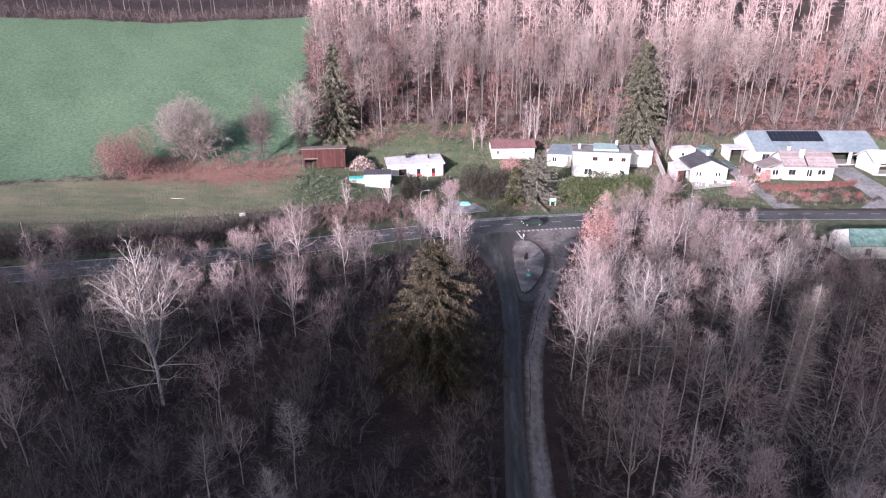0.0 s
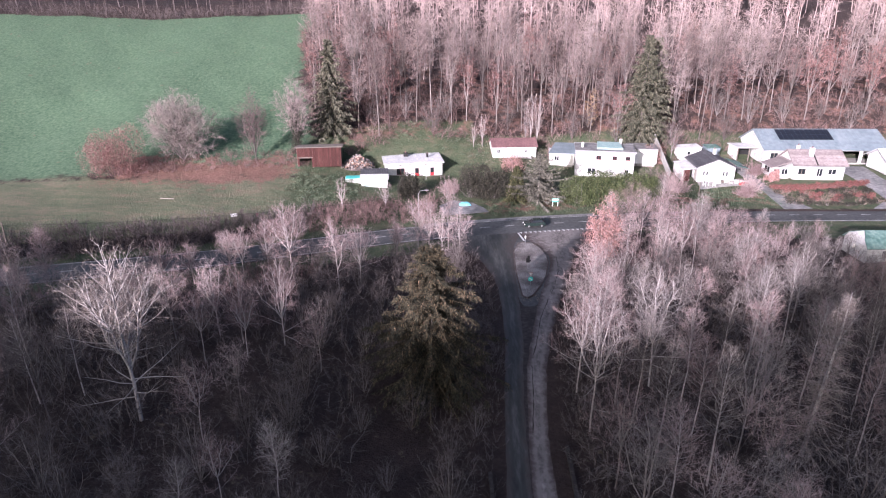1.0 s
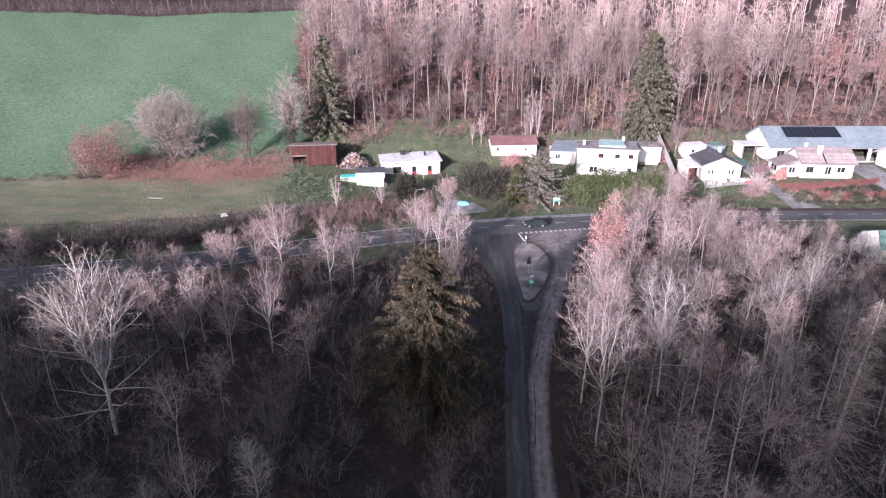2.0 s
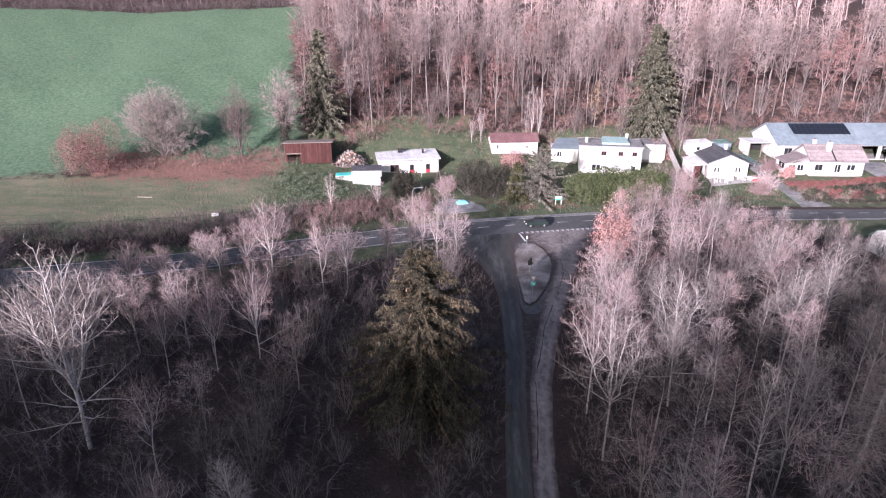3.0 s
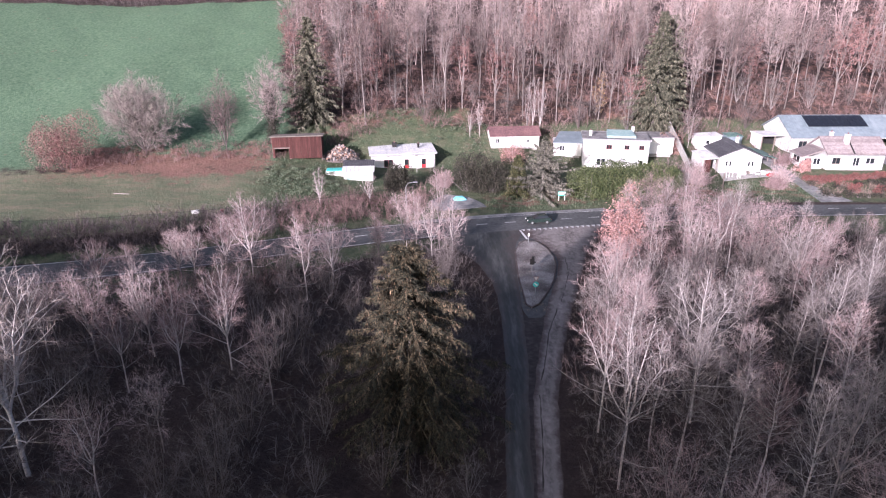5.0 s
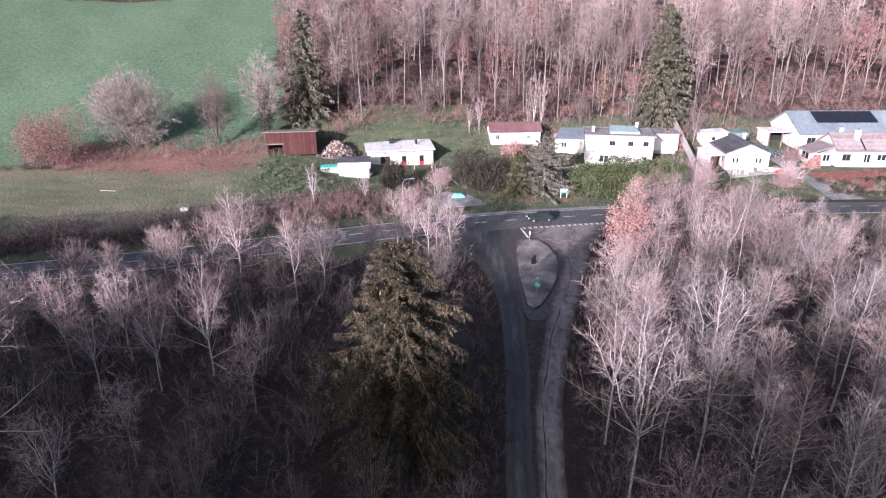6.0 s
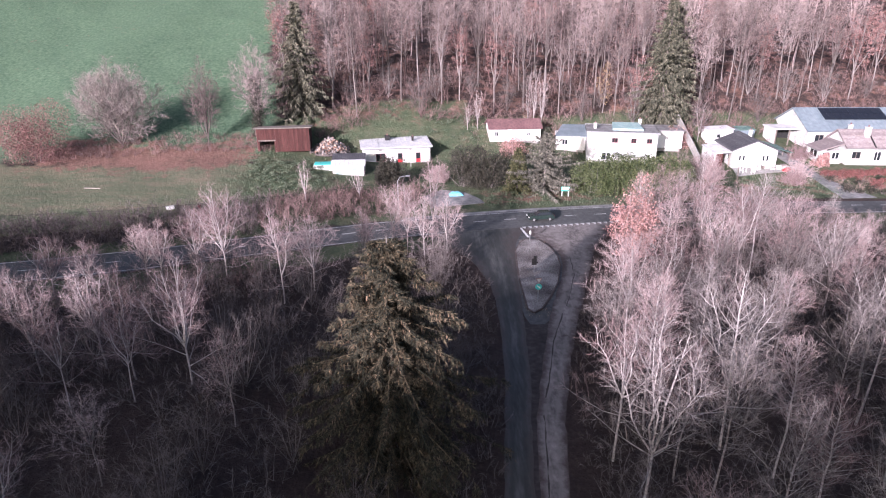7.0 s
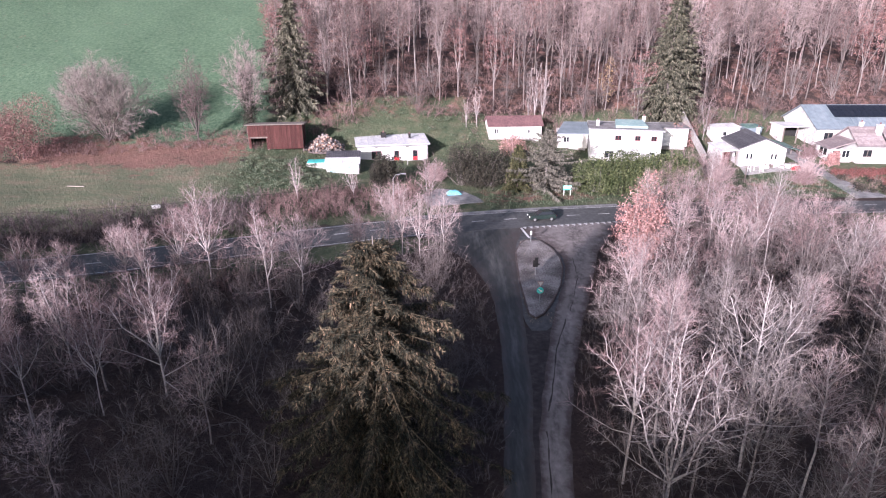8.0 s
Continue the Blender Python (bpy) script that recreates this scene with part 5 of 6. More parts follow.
for xx in (0.0, 8.75):
    bm = bmesh.new()
    for x_ in (xx,):
        v = [bm.verts.new(p) for p in ((x_, 0.05, 2.4), (x_, 4.95, 2.4), (x_, 2.5, 3.45), (x_ + 0.25, 0.05, 2.4), (x_ + 0.25, 4.95, 2.4), (x_ + 0.25, 2.5, 3.45))]
        for f in ((0, 1, 2), (5, 4, 3), (0, 2, 5, 3), (1, 4, 5, 2)):
            bm.faces.new([v[k] for k in f])
    bmesh.ops.recalc_face_normals(bm, faces=bm.faces)
    part("gable", bm, "render_white", h0)

# white two-storey house with a flat roof and its lower wings
h2 = thing("flat_roofed_house", base_pose(26.5, 122.3, 0.35, -10), "white two-storey house with a flat roof", "house")
ups = [(3.9, 4.0, 4.9, 4.8), (7.0, 4.0, 7.9, 4.8), (9.5, 4.0, 10.4, 4.8)]
lows = [(2.4, 1.0, 4.0, 2.3), (9.3, 1.1, 10.4, 2.2)]
shell(h2, 11.2, 7.0, 5.6, front=ups + lows, left=[(1.5, 3.6, 2.4, 4.7), (3.8, 3.6, 4.7, 4.7)])
for o in ups:
    window(h2, *o, frame_mat="maroon")
for o in lows:
    window(h2, *o)
for k in (1.5, 3.8):
    window(h2, k, 3.6, k + 0.9, 4.7, Matrix.Translation((0, 6.75, 0)) @ Matrix.Rotation(-math.pi / 2, 4, "Z"))
part("roof", boxes((-0.25, -0.3, 5.6, 11.45, 7.25, 5.8), bevel=0.02), "roof_felt", h2)
part("roof_edge", boxes((-0.3, -0.36, 5.52, 11.5, -0.3, 5.84)), "metal", h2)
part("roof_edge", boxes((-0.3, 7.25, 5.52, 11.5, 7.31, 5.84)), "metal", h2)
part("rooflight", slab(bmesh.new(), (4.0, 1.4, 6.15), (9.0, 1.4, 6.15), (8.6, 5.6, 6.5), (4.2, 5.6, 6.5), 0.65), "pale_teal", h2, "pale sloping rooflight box")
part("awning", slab(bmesh.new(), (4.2, -0.02, 2.95), (9.1, -0.02, 2.95), (9.4, -2.3, 2.25), (4.0, -2.3, 2.25), 0.05), "roof_white", h2, "pale sloping awning over the terrace")
for ax in (4.1, 9.25):
    part("awning_post", boxes((ax - 0.04, -2.25, -0.4, ax + 0.04, -2.17, 2.2)), "white", h2)
chimney(h2, 1.2, 3.0, 5.8, 6.6, 0.45)
chimney(h2, 8.9, 6.3, 5.8, 6.9, 0.45)
wing = thing("house_wing", base_pose(22.0, 126.6, 2.1, -7), "low white side wing with a green-grey roof", "house")
ops = [(1.0, 0.9, 2.0, 1.9), (3.4, 0.1, 4.3, 2.0)]
shell(wing, 5.0, 5.0, 2.5, front=ops)
window(wing, *ops[0])
door(wing, *ops[1], material="white")
seam_roof(wing, (-0.3, -0.5, 2.6), (5.2, -0.5, 2.6), (5.2, 5.3, 3.6), (1.2, 5.3, 3.6), "roof_metal", 10)
gar = thing("garage", base_pose(38.6, 127.0, 2.3, -7), "white flat-roofed garage beside the house", "garage")
ops = [(0.6, 0.05, 2.8, 2.2)]
shell(gar, 5.4, 5.2, 3.0, front=ops)
gd = part("door", boxes((0.6, 0.1, 0.05, 2.8, 0.16, 2.2)), "white", gar)
for k in range(4):
    part("door_panel", boxes((0.66, 0.07, 0.12 + k * 0.52, 2.74, 0.1, 0.58 + k * 0.52), bevel=0.01), "white", gd)
part("roof", boxes((-0.2, -0.3, 3.0, 5.6, 5.4, 3.18), bevel=0.02), "roof_felt", gar)

# white gabled house with its lean-tos
h3 = thing("gabled_house", base_pose(49.2, 118.0, 0.9, -5), "white gabled bungalow with a dark slate roof", "house")
ops = [(1.0, 1.1, 1.45, 2.1), (1.6, 1.1, 2.05, 2.1), (4.7, 1.1, 5.15, 2.1), (5.3, 1.1, 5.75, 2.1)]
shell(h3, 6.9, 8.2, 2.95, front=ops, gable_front=1.4, left=[(5.2, 1.0, 6.3, 2.0)])
for o in ops:
    window(h3, *o, mullion=False)
for a in (-0.4, 7.3):
    p = [(a, -0.35, 2.85), (a, 8.5, 2.85), (3.45, 8.5, 4.5), (3.45, -0.35, 4.5)]
    part("roof", slab(bmesh.new(), *p, 0.12), "roof_slate", h3)
    tile_rows(h3, *p, "roof_slate", 14)
chimney(h3, 4.6, 6.2, 3.6, 5.0, 0.45)
cp = thing("carport", base_pose(46.6, 118.3, 0.9, -4), "lean-to carport with grey sheet roof and brown back wall", "carport")
for x in (0.1, 2.2):
    for y in (0.1, 3.0, 6.2):
        part("post", boxes((x - 0.06, y - 0.06, -0.4, x + 0.06, y + 0.06, 2.3)), "wood", cp)
seam_roof(cp, (-0.2, -0.3, 2.35), (2.35, -0.3, 2.6), (2.35, 6.8, 2.6), (-0.2, 6.8, 2.35), "roof_white", 5, 0.08)
part("side_wall", boxes((-0.1, 0.2, 0, 0.02, 6.4, 2.25)), "render_white", cp)
part("back_wall", boxes((0.02, 6.3, 0, 2.3, 6.4, 2.3)), "maroon", cp)
part("front_panel", boxes((0.2, 0.12, 0, 1.2, 0.2, 2.25)), "shed_wood", cp, "brown-red front panel")
lean = thing("lean_to", base_pose(57.6, 120.5, 1.1, -5), "low lean-to with turquoise-grey sheets against the house", "shed")
for y in (0.1, 3.0, 6.0):
    part("post", boxes((2.3, y, -0.3, 2.42, y + 0.12, 1.7)), "wood", lean)
seam_roof(lean, (0.0, -0.2, 2.4), (2.6, -0.2, 1.75), (2.6, 6.5, 1.75), (0.0, 6.5, 2.4), "roof_teal", 0, 0.06)
part("back_wall", boxes((0.0, 6.3, 0, 2.4, 6.4, 1.7)), "wood", lean)
ws = thing("white_shed", base_pose(50.0, 130.0, 2.4, 6), "small white rendered shed with an uneven wall top", "shed")
shell(ws, 4.6, 2.6, 2.3, 0.18, front=[(1.6, 0.9, 2.4, 1.7)], material="render_white")
window(ws, 1.6, 0.9, 2.4, 1.7, mullion=False)
part("roof", slab(bmesh.new(), (-0.15, -0.2, 2.35), (4.75, -0.2, 2.5), (4.75, 2.8, 2.75), (-0.15, 2.8, 2.6), 0.08), "roof_white", ws)
ts = thing("garden_shed", base_pose(56.3, 131.5, 2.4, 4), "small pale green sheet-clad garden shed", "shed")
shell(ts, 2.8, 2.4, 2.1, 0.1, material="roof_metal")
part("roof", slab(bmesh.new(), (-0.15, -0.2, 2.15), (2.95, -0.2, 2.15), (2.95, 2.6, 2.45), (-0.15, 2.6, 2.45), 0.06), "roof_teal", ts)

# long pale retaining wall that climbs the slope between the gardens
rw = part("retaining_wall", slab(bmesh.new(), (44.4, 119.5, 2.5), (44.62, 119.5, 2.5), (45.72, 134.0, 7.0), (45.5, 134.0, 7.0), 1.4), "concrete")
tagged(rw, "pale concrete retaining wall climbing the garden slope", "wall", kind="structure")

# house with a rosy tiled roof
h4 = thing("tiled_house", base_pose(67.4, 117.7, 1.5, -4), "white bungalow with a faded red tile roof", "house")
W4, D4 = 9.4, 6.8
ops = [(0.9, 0.9, 2.3, 2.05), (3.4, 0.1, 4.2, 2.1), (4.4, 0.5, 5.6, 2.05), (6.5, 0.9, 8.1, 2.0)]
shell(h4, W4, D4, 2.9, front=ops, gable_sides=0)
window(h4, *ops[0], frame_mat="wood")
door(h4, *ops[1], material="white")
window(h4, *ops[2], depth=0.3)
window(h4, *ops[3], depth=0.3)
for y0 in (-0.45, D4 + 0.45):
    p = [(-0.4, y0, 2.75), (W4 + 0.4, y0, 2.75), (W4 + 0.4, D4 / 2, 5.1), (-0.4, D4 / 2, 5.1)]
    part("roof", slab(bmesh.new(), *p, 0.13), "roof_tile", h4)
    tile_rows(h4, *p, "roof_tile", 14)
for xx in (0.0, W4 - 0.25):
    bm = bmesh.new()
    v = [bm.verts.new(p) for p in ((xx, 0.05, 2.9), (xx, D4 - 0.05, 2.9), (xx, D4 / 2, 4.9), (xx + 0.25, 0.05, 2.9), (xx + 0.25, D4 - 0.05, 2.9), (xx + 0.25, D4 / 2, 4.9))]
    for f in ((0, 1, 2), (5, 4, 3), (0, 2, 5, 3), (1, 4, 5, 2)):
        bm.faces.new([v[k] for k in f])
    bmesh.ops.recalc_face_normals(bm, faces=bm.faces)
    part("gable", bm, "render_white", h4)
chimney(h4, 3.6, 2.0, 3.8, 5.6, 0.7)
chimney(h4, 2.0, 4.2, 4.4, 5.6, 0.5)
part("valley_flashing", slab(bmesh.new(), (3.95, -0.47, 2.86), (4.2, -0.47, 2.86), (4.2, 2.2, 4.62), (3.95, 2.2, 4.62), 0.05), "dark", h4)
cons = thing("conservatory", base_pose(63.7, 118.6, 1.5, -4), "low conservatory with a rosy lean-to roof beside the tiled house", "conservatory")
shell(cons, 3.5, 4.6, 2.0, 0.15, front=[(0.4, 0.6, 1.6, 1.8), (1.9, 0.6, 3.1, 1.8)], left=[(0.8, 0.6, 3.4, 1.8)])
for o in ((0.4, 0.6, 1.6, 1.8), (1.9, 0.6, 3.1, 1.8)):
    window(cons, *o)
window(cons, 0.8, 0.6, 3.4, 1.8, Matrix.Translation((0, 4.45, 0)) @ Matrix.Rotation(-math.pi / 2, 4, "Z"))
part("roof", slab(bmesh.new(), (-0.25, -0.3, 2.05), (-0.25, 4.8, 2.05), (3.5, 4.8, 3.3), (3.5, -0.3, 3.3), 0.1), "roof_tile", cons)
tile_rows(cons, (-0.25, -0.3, 2.05), (-0.25, 4.8, 2.05), (3.5, 4.8, 3.3), (3.5, -0.3, 3.3), "roof_tile", 9)

# long farm barn with solar panels
barn = thing("barn", base_pose(66.3, 127.5, 2.2, -0.8), "long farm barn with a pale metal roof and solar panels", "barn")
WB, DB = 25.4, 11.8
ops = [(1.4, 0.9, 3.0, 2.2), (3.4, 0.9, 5.0, 2.2), (15.0, 0.05, 19.6, 2.6), (20.2, 0.05, 24.6, 2.6)]
shell(barn, WB, DB, 2.95, 0.3, front=ops, material="render_grey")
for o in ops[:2]:
    window(barn, *o, frame_mat="wood")
RZ, RY = 6.1, 5.9
for xx in (0.0, WB - 0.3):
    bm = bmesh.new()
    v = [bm.verts.new(p) for p in ((xx, 0.05, 2.95), (xx, DB - 0.05, 2.95), (xx, RY, RZ - 0.16), (xx + 0.3, 0.05, 2.95), (xx + 0.3, DB - 0.05, 2.95), (xx + 0.3, RY, RZ - 0.16))]
    for f in ((0, 1, 2), (5, 4, 3), (0, 2, 5, 3), (1, 4, 5, 2)):
        bm.faces.new([v[k] for k in f])
    bmesh.ops.recalc_face_normals(bm, faces=bm.faces)
    part("gable", bm, "render_grey", barn)
seam_roof(barn, (-0.4, -0.6, 2.9), (WB + 0.4, -0.6, 2.9), (WB + 0.4, RY, RZ), (-0.4, RY, RZ), "roof_metal", 30, 0.1)
seam_roof(barn, (-0.4, RY, RZ), (WB + 0.4, RY, RZ), (WB + 0.4, DB + 0.4, 2.9), (-0.4, DB + 0.4, 2.9), "roof_metal", 0, 0.1)
slope = (RZ - 2.9) / (RY + 0.6)
cell_bm = bmesh.new()
slab(cell_bm, (-0.48, -0.78, -0.78 * slope), (0.48, -0.78, -0.78 * slope), (0.48, 0.78, 0.78 * slope), (-0.48, 0.78, 0.78 * slope), 0.04)
panel_me = bpy.data.meshes.new("solar_panel")
cell_bm.to_mesh(panel_me)
cell_bm.free()
panel_me.materials.append(M["solar"])
for i in range(11):
    for j in range(2):
        ob = new("solar_panel", panel_me)
        ob.parent = barn
        y = RY - 1.15 - j * 1.62
        ob.location = (4.4 + i * 1.02, y, 2.9 + (y + 0.6) * slope + 0.14)
annex = thing("open_shed", base_pose(61.8, 129.5, 2.4, 2), "open-fronted shed with a flat pale roof beside the barn", "shed")
for x in (0.1, 2.5, 4.8):
    part("post", boxes((x - 0.08, 0.05, -0.3, x + 0.08, 0.21, 2.6)), "wood", annex)
part("side_wall", boxes((0, 0.25, 0, 0.15, 4.2, 2.6)), "render_white", annex)
part("back_wall", boxes((0.15, 4.05, 0, 4.9, 4.2, 2.6)), "dark", annex)
part("roof", boxes((-0.3, -0.4, 2.6, 5.0, 4.4, 2.78), bevel=0.03), "roof_white", annex)
ext = thing("farm_outbuilding", base_pose(86.5, 119.8, 2.0, -4), "white farm outbuilding with a pale pitched roof", "building")
shell(ext, 12.0, 6.4, 2.5, 0.25, front=[(1.0, 0.05, 4.4, 2.2), (6.0, 0.9, 7.2, 1.9)], material="render_white")
window(ext, 6.0, 0.9, 7.2, 1.9)
for y0 in (-0.5, 6.9):
    seam_roof(ext, (-0.5, y0, 2.45), (12.5, y0, 2.45), (12.5, 3.2, 4.3), (-0.5, 3.2, 4.3), "roof_white", 12, 0.1)
for xx in (0.0, 11.75):
    bm = bmesh.new()
    v = [bm.verts.new(p) for p in ((xx, 0.05, 2.5), (xx, 6.35, 2.5), (xx, 3.2, 4.12), (xx + 0.25, 0.05, 2.5), (xx + 0.25, 6.35, 2.5), (xx + 0.25, 3.2, 4.12))]
    for f in ((0, 1, 2), (5, 4, 3), (0, 2, 5, 3), (1, 4, 5, 2)):
        bm.faces.new([v[k] for k in f])
    bmesh.ops.recalc_face_normals(bm, faces=bm.faces)
    part("gable", bm, "render_white", ext)

# old outhouse this side of the road, with a mossy roof
old = thing("old_outhouse", base_pose(57.2, 79.6, 0.0, 0), "weathered white outhouse with a mossy green roof", "building")
ops = [(2.2, 0.6, 3.1, 1.7), (5.8, 0.6, 6.8, 1.7), (9.4, 0.6, 10.4, 1.7)]
shell(old, 16.0, 5.0, 2.2, front=ops, material="render_grey", left=[(1.9, 0.7, 2.4, 1.8)])
for o in ops:
    window(old, *o, frame_mat="wood", mullion=False)
part("gable", prism(bmesh.new(), [(0.0, 0.05), (0.25, 0.05), (0.25, 4.95), (0.0, 4.95)], 2.2, 2.22), "render_grey", old)
for y0, s in ((-0.35, 1), (5.35, -1)):
    q = [(-0.2, y0, 2.1), (16.3, y0, 2.1), (16.3, y0 + s * 1.2, 3.1), (-0.05, y0 + s * 1.2, 3.1)]
    part("roof", slab(bmesh.new(), *q, 0.1), "roof_teal", old)
    q = [(-0.05, y0 + s * 1.2, 3.1), (16.3, y0 + s * 1.2, 3.1), (16.3, 2.5, 3.8), (0.9, 2.5, 3.8)]
    part("roof", slab(bmesh.new(), *q, 0.1), "roof_teal", old)
bm = bmesh.new()
v = [bm.verts.new(p) for p in ((0, 0.1, 2.2), (0, 4.9, 2.2), (0, 4.2, 3.0), (0.75, 2.5, 3.72), (0, 0.8, 3.0), (0.25, 0.1, 2.2), (0.25, 4.9, 2.2))]
for f in ((0, 1, 2, 4), (4, 2, 3), (0, 4, 5), (1, 6, 2)):
    bm.faces.new([v[k] for k in f])
part("gable", bm, "render_white", old)


# ---- road markings ----
def stripe(name, x0, x1, off, width, label, dash=0.0, gap=0.0, z=0.034):
    """A painted line along the road at an offset from its middle; returns the one object or each dash."""
    x = x0
    while x < x1 - 0.05:
        e = min(x1, x + (dash or 3.0))
        bm = bmesh.new()
        va = []
        for q in (x, e):
            c, t, nrm = road_frame(q)
            va.append([c + nrm * (off - width / 2), c + nrm * (off + width / 2)])
        v = [bm.verts.new((p.x, p.y, z + dz)) for dz in (0.0, 0.006) for pair in va for p in pair]
        for f in ((4, 5, 7, 6), (0, 2, 3, 1), (0, 1, 5, 4), (2, 6, 7, 3), (0, 4, 6, 2), (1, 3, 7, 5)):
            bm.faces.new([v[k] for k in f])
        bmesh.ops.recalc_face_normals(bm, faces=bm.faces)
        tagged(part(name, bm, "paint"), label, "road marking", kind="structure")
        x = e + gap


stripe("edge_line", -90, 2, -2.85, 0.11, "worn white edge line of the road", 12.0)
stripe("edge_line", 26, 110, -2.85, 0.11, "worn white edge line of the road", 12.0)
stripe("edge_line", -90, 110, 2.85, 0.11, "worn white edge line of the road", 12.0)
stripe("centre_dash", -90, 110, 0.1, 0.11, "white centre dash of the road", 1.6, 2.4)
gw = new("giveway_line")
tagged(gw, "row of white give-way triangles across the side road", "road marking", kind="structure")
tri = bmesh.new()
prism(tri, [(-0.27, 0.35), (0.27, 0.35), (0.0, -0.35)], 0.0, 0.006)
tri_me = bpy.data.meshes.new("giveway_triangle")
tri.to_mesh(tri_me)
tri.free()
tri_me.materials.append(M["paint"])
for k in range(17):
    ob = new("giveway_triangle", tri_me)
    ob.parent = gw
    f = k / 16
    ob.matrix_basis = pose(12.2 + 12.0 * f, 91.35 + 2.1 * f, 0.036, 0, 0, 9)
bm = bmesh.new()
prism(bm, [(11.6, 91.3), (11.85, 91.35), (12.35, 88.05), (12.1, 88.0)], 0.033, 0.04)
tagged(part("edge_line", bm, "paint"), "white line from the junction to the island", "road marking", kind="structure")

# ---- traffic island ----
ISLAND = [(10.3, 83.7), (11.1, 86.1), (11.9, 87.2), (13.2, 86.9), (14.1, 84.6), (14.5, 82.0), (14.4, 79.4), (13.4, 75.1), (12.1, 71.8), (11.0, 69.5), (10.2, 68.7), (9.8, 69.4), (9.8, 73.0), (9.8, 76.0), (10.1, 80.9)]
isl = part("traffic_island", prism(bmesh.new(), ISLAND, -0.1, 0.14), "gravel")
tagged(isl, "grey gravel traffic island with dry weeds", "island", kind="structure")
cx, cy = 11.7, 79.0
for (x0, y0), (x1, y1) in zip(ISLAND, ISLAND[1:] + ISLAND[:1]):
    p, q = Vector((x0, y0, 0)), Vector((x1, y1, 0))
    nseg = max(1, round((q - p).length / 1.0))
    d = (q - p).normalized()
    o = Vector((d.y, -d.x, 0))
    if o.dot(p - Vector((cx, cy, 0))) < 0:
        o = -o
    for k in range(nseg):
        a, b = p.lerp(q, k / nseg) + d * 0.01, p.lerp(q, (k + 1) / nseg) - d * 0.01
        bm = bmesh.new()
        prism(bm, [(a.x, a.y), (b.x, b.y), (b.x + o.x * 0.14, b.y + o.y * 0.14), (a.x + o.x * 0.14, a.y + o.y * 0.14)], -0.1, 0.145)
        part("kerb_stone", bm, "track", isl)


def sign_post(x, y, h, name, label):
    e = thing(name, Matrix.Translation((x, y, 0.12)), label, "road sign")
    bm = bmesh.new()
    cyl(bm, (0, 0, -0.2), (0, 0, h), 0.035, seg=8)
    part("post", bm, "metal", e)
    return e


sg = sign_post(10.9, 71.3, 2.1, "road_sign", "give-way triangle above a round turquoise sign on a steel post")
def tri_plate(r, z, y0, y1):
    bm = bmesh.new()
    v = [bm.verts.new(p) for y in (y0, y1) for p in ((-r, y, z), (r, y, z), (0, y, z - 1.73 * r))]
    for f in ((0, 1, 2), (5, 4, 3), (0, 3, 4, 1), (1, 4, 5, 2), (2, 5, 3, 0)):
        bm.faces.new([v[k] for k in f])
    bmesh.ops.recalc_face_normals(bm, faces=bm.faces)
    return bm


tp = part("triangle_plate", tri_plate(0.30, 2.1, -0.05, -0.035), "leaf_red", sg, "faded red-edged triangle")
part("triangle_face", tri_plate(0.21, 2.05, -0.056, -0.051), "render_grey", tp)
bm = bmesh.new()
cyl(bm, (0, -0.05, 1.25), (0, -0.035, 1.25), 0.30, seg=24)
dp = part("round_plate", bm, "teal", sg, "round turquoise plate")
bm = bmesh.new()
slab(bm, (-0.18, -0.06, 1.35), (0.04, -0.06, 1.18), (0.09, -0.06, 1.24), (-0.13, -0.06, 1.41), 0.005)
slab(bm, (0.01, -0.06, 1.13), (0.17, -0.06, 1.10), (0.16, -0.06, 1.29), (0.13, -0.06, 1.28), 0.005)
part("arrow", bm, "white", dp)
bk = sign_post(11.4, 77.4, 1.75, "marker_post", "black marker board on a pale steel post on the island")
bm = bmesh.new()
prism(bm, [(-0.28, -0.06), (0.22, -0.06), (0.22, -0.03), (-0.28, -0.03)], 0.85, 1.55)
box(bm, -0.12, -0.06, 1.55, 0.2, -0.03, 1.85)
box(bm, 0.22, -0.06, 1.05, 0.38, -0.03, 1.22)
part("board", bm, "black", bk)
wp = sign_post(12.2, 86.6, 1.3, "marker_post", "short white marker post at the head of the island")
part("plate", boxes((-0.1, -0.05, 0.8, 0.1, -0.03, 1.2)), "render_grey", wp)

# ---- street lamp, roadside board, low parapets ----
lamp = thing("street_lamp", Matrix.Translation((-3.8, 98.2, 0.2)), "grey steel street lamp with a bent arm beside the road", "street lamp")
bm = bmesh.new()
cyl(bm, (0, 0, -0.3), (0, 0, 4.0), 0.06, 0.045, 10)
part("pole", bm, "metal", lamp)
bm = bmesh.new()
cyl(bm, (0, 0, 3.95), (0.35, -0.2, 4.6), 0.045, 0.04, 8)
cyl(bm, (0.35, -0.2, 4.58), (1.2, -0.7, 4.85), 0.04, 0.035, 8)
part("arm", bm, "metal", lamp)
part("lamp_head", boxes((1.1, -0.85, 4.8, 1.7, -0.6, 4.93), bevel=0.03), "metal", lamp)
bd = thing("roadside_board", Matrix.Translation((19.6, 104.4, 0.2)), "small pale green board on two white legs in the verge", "sign")
for x in (-0.45, 0.45):
    part("leg", boxes((x - 0.04, -0.03, -0.3, x + 0.04, 0.03, 1.2)), "white", bd)
part("board", boxes((-0.6, -0.06, 0.75, 0.6, -0.032, 1.4), bevel=0.01), "signgreen", bd)
part("board_face", boxes((-0.5, -0.075, 0.98, 0.5, -0.062, 1.34)), "white", bd)
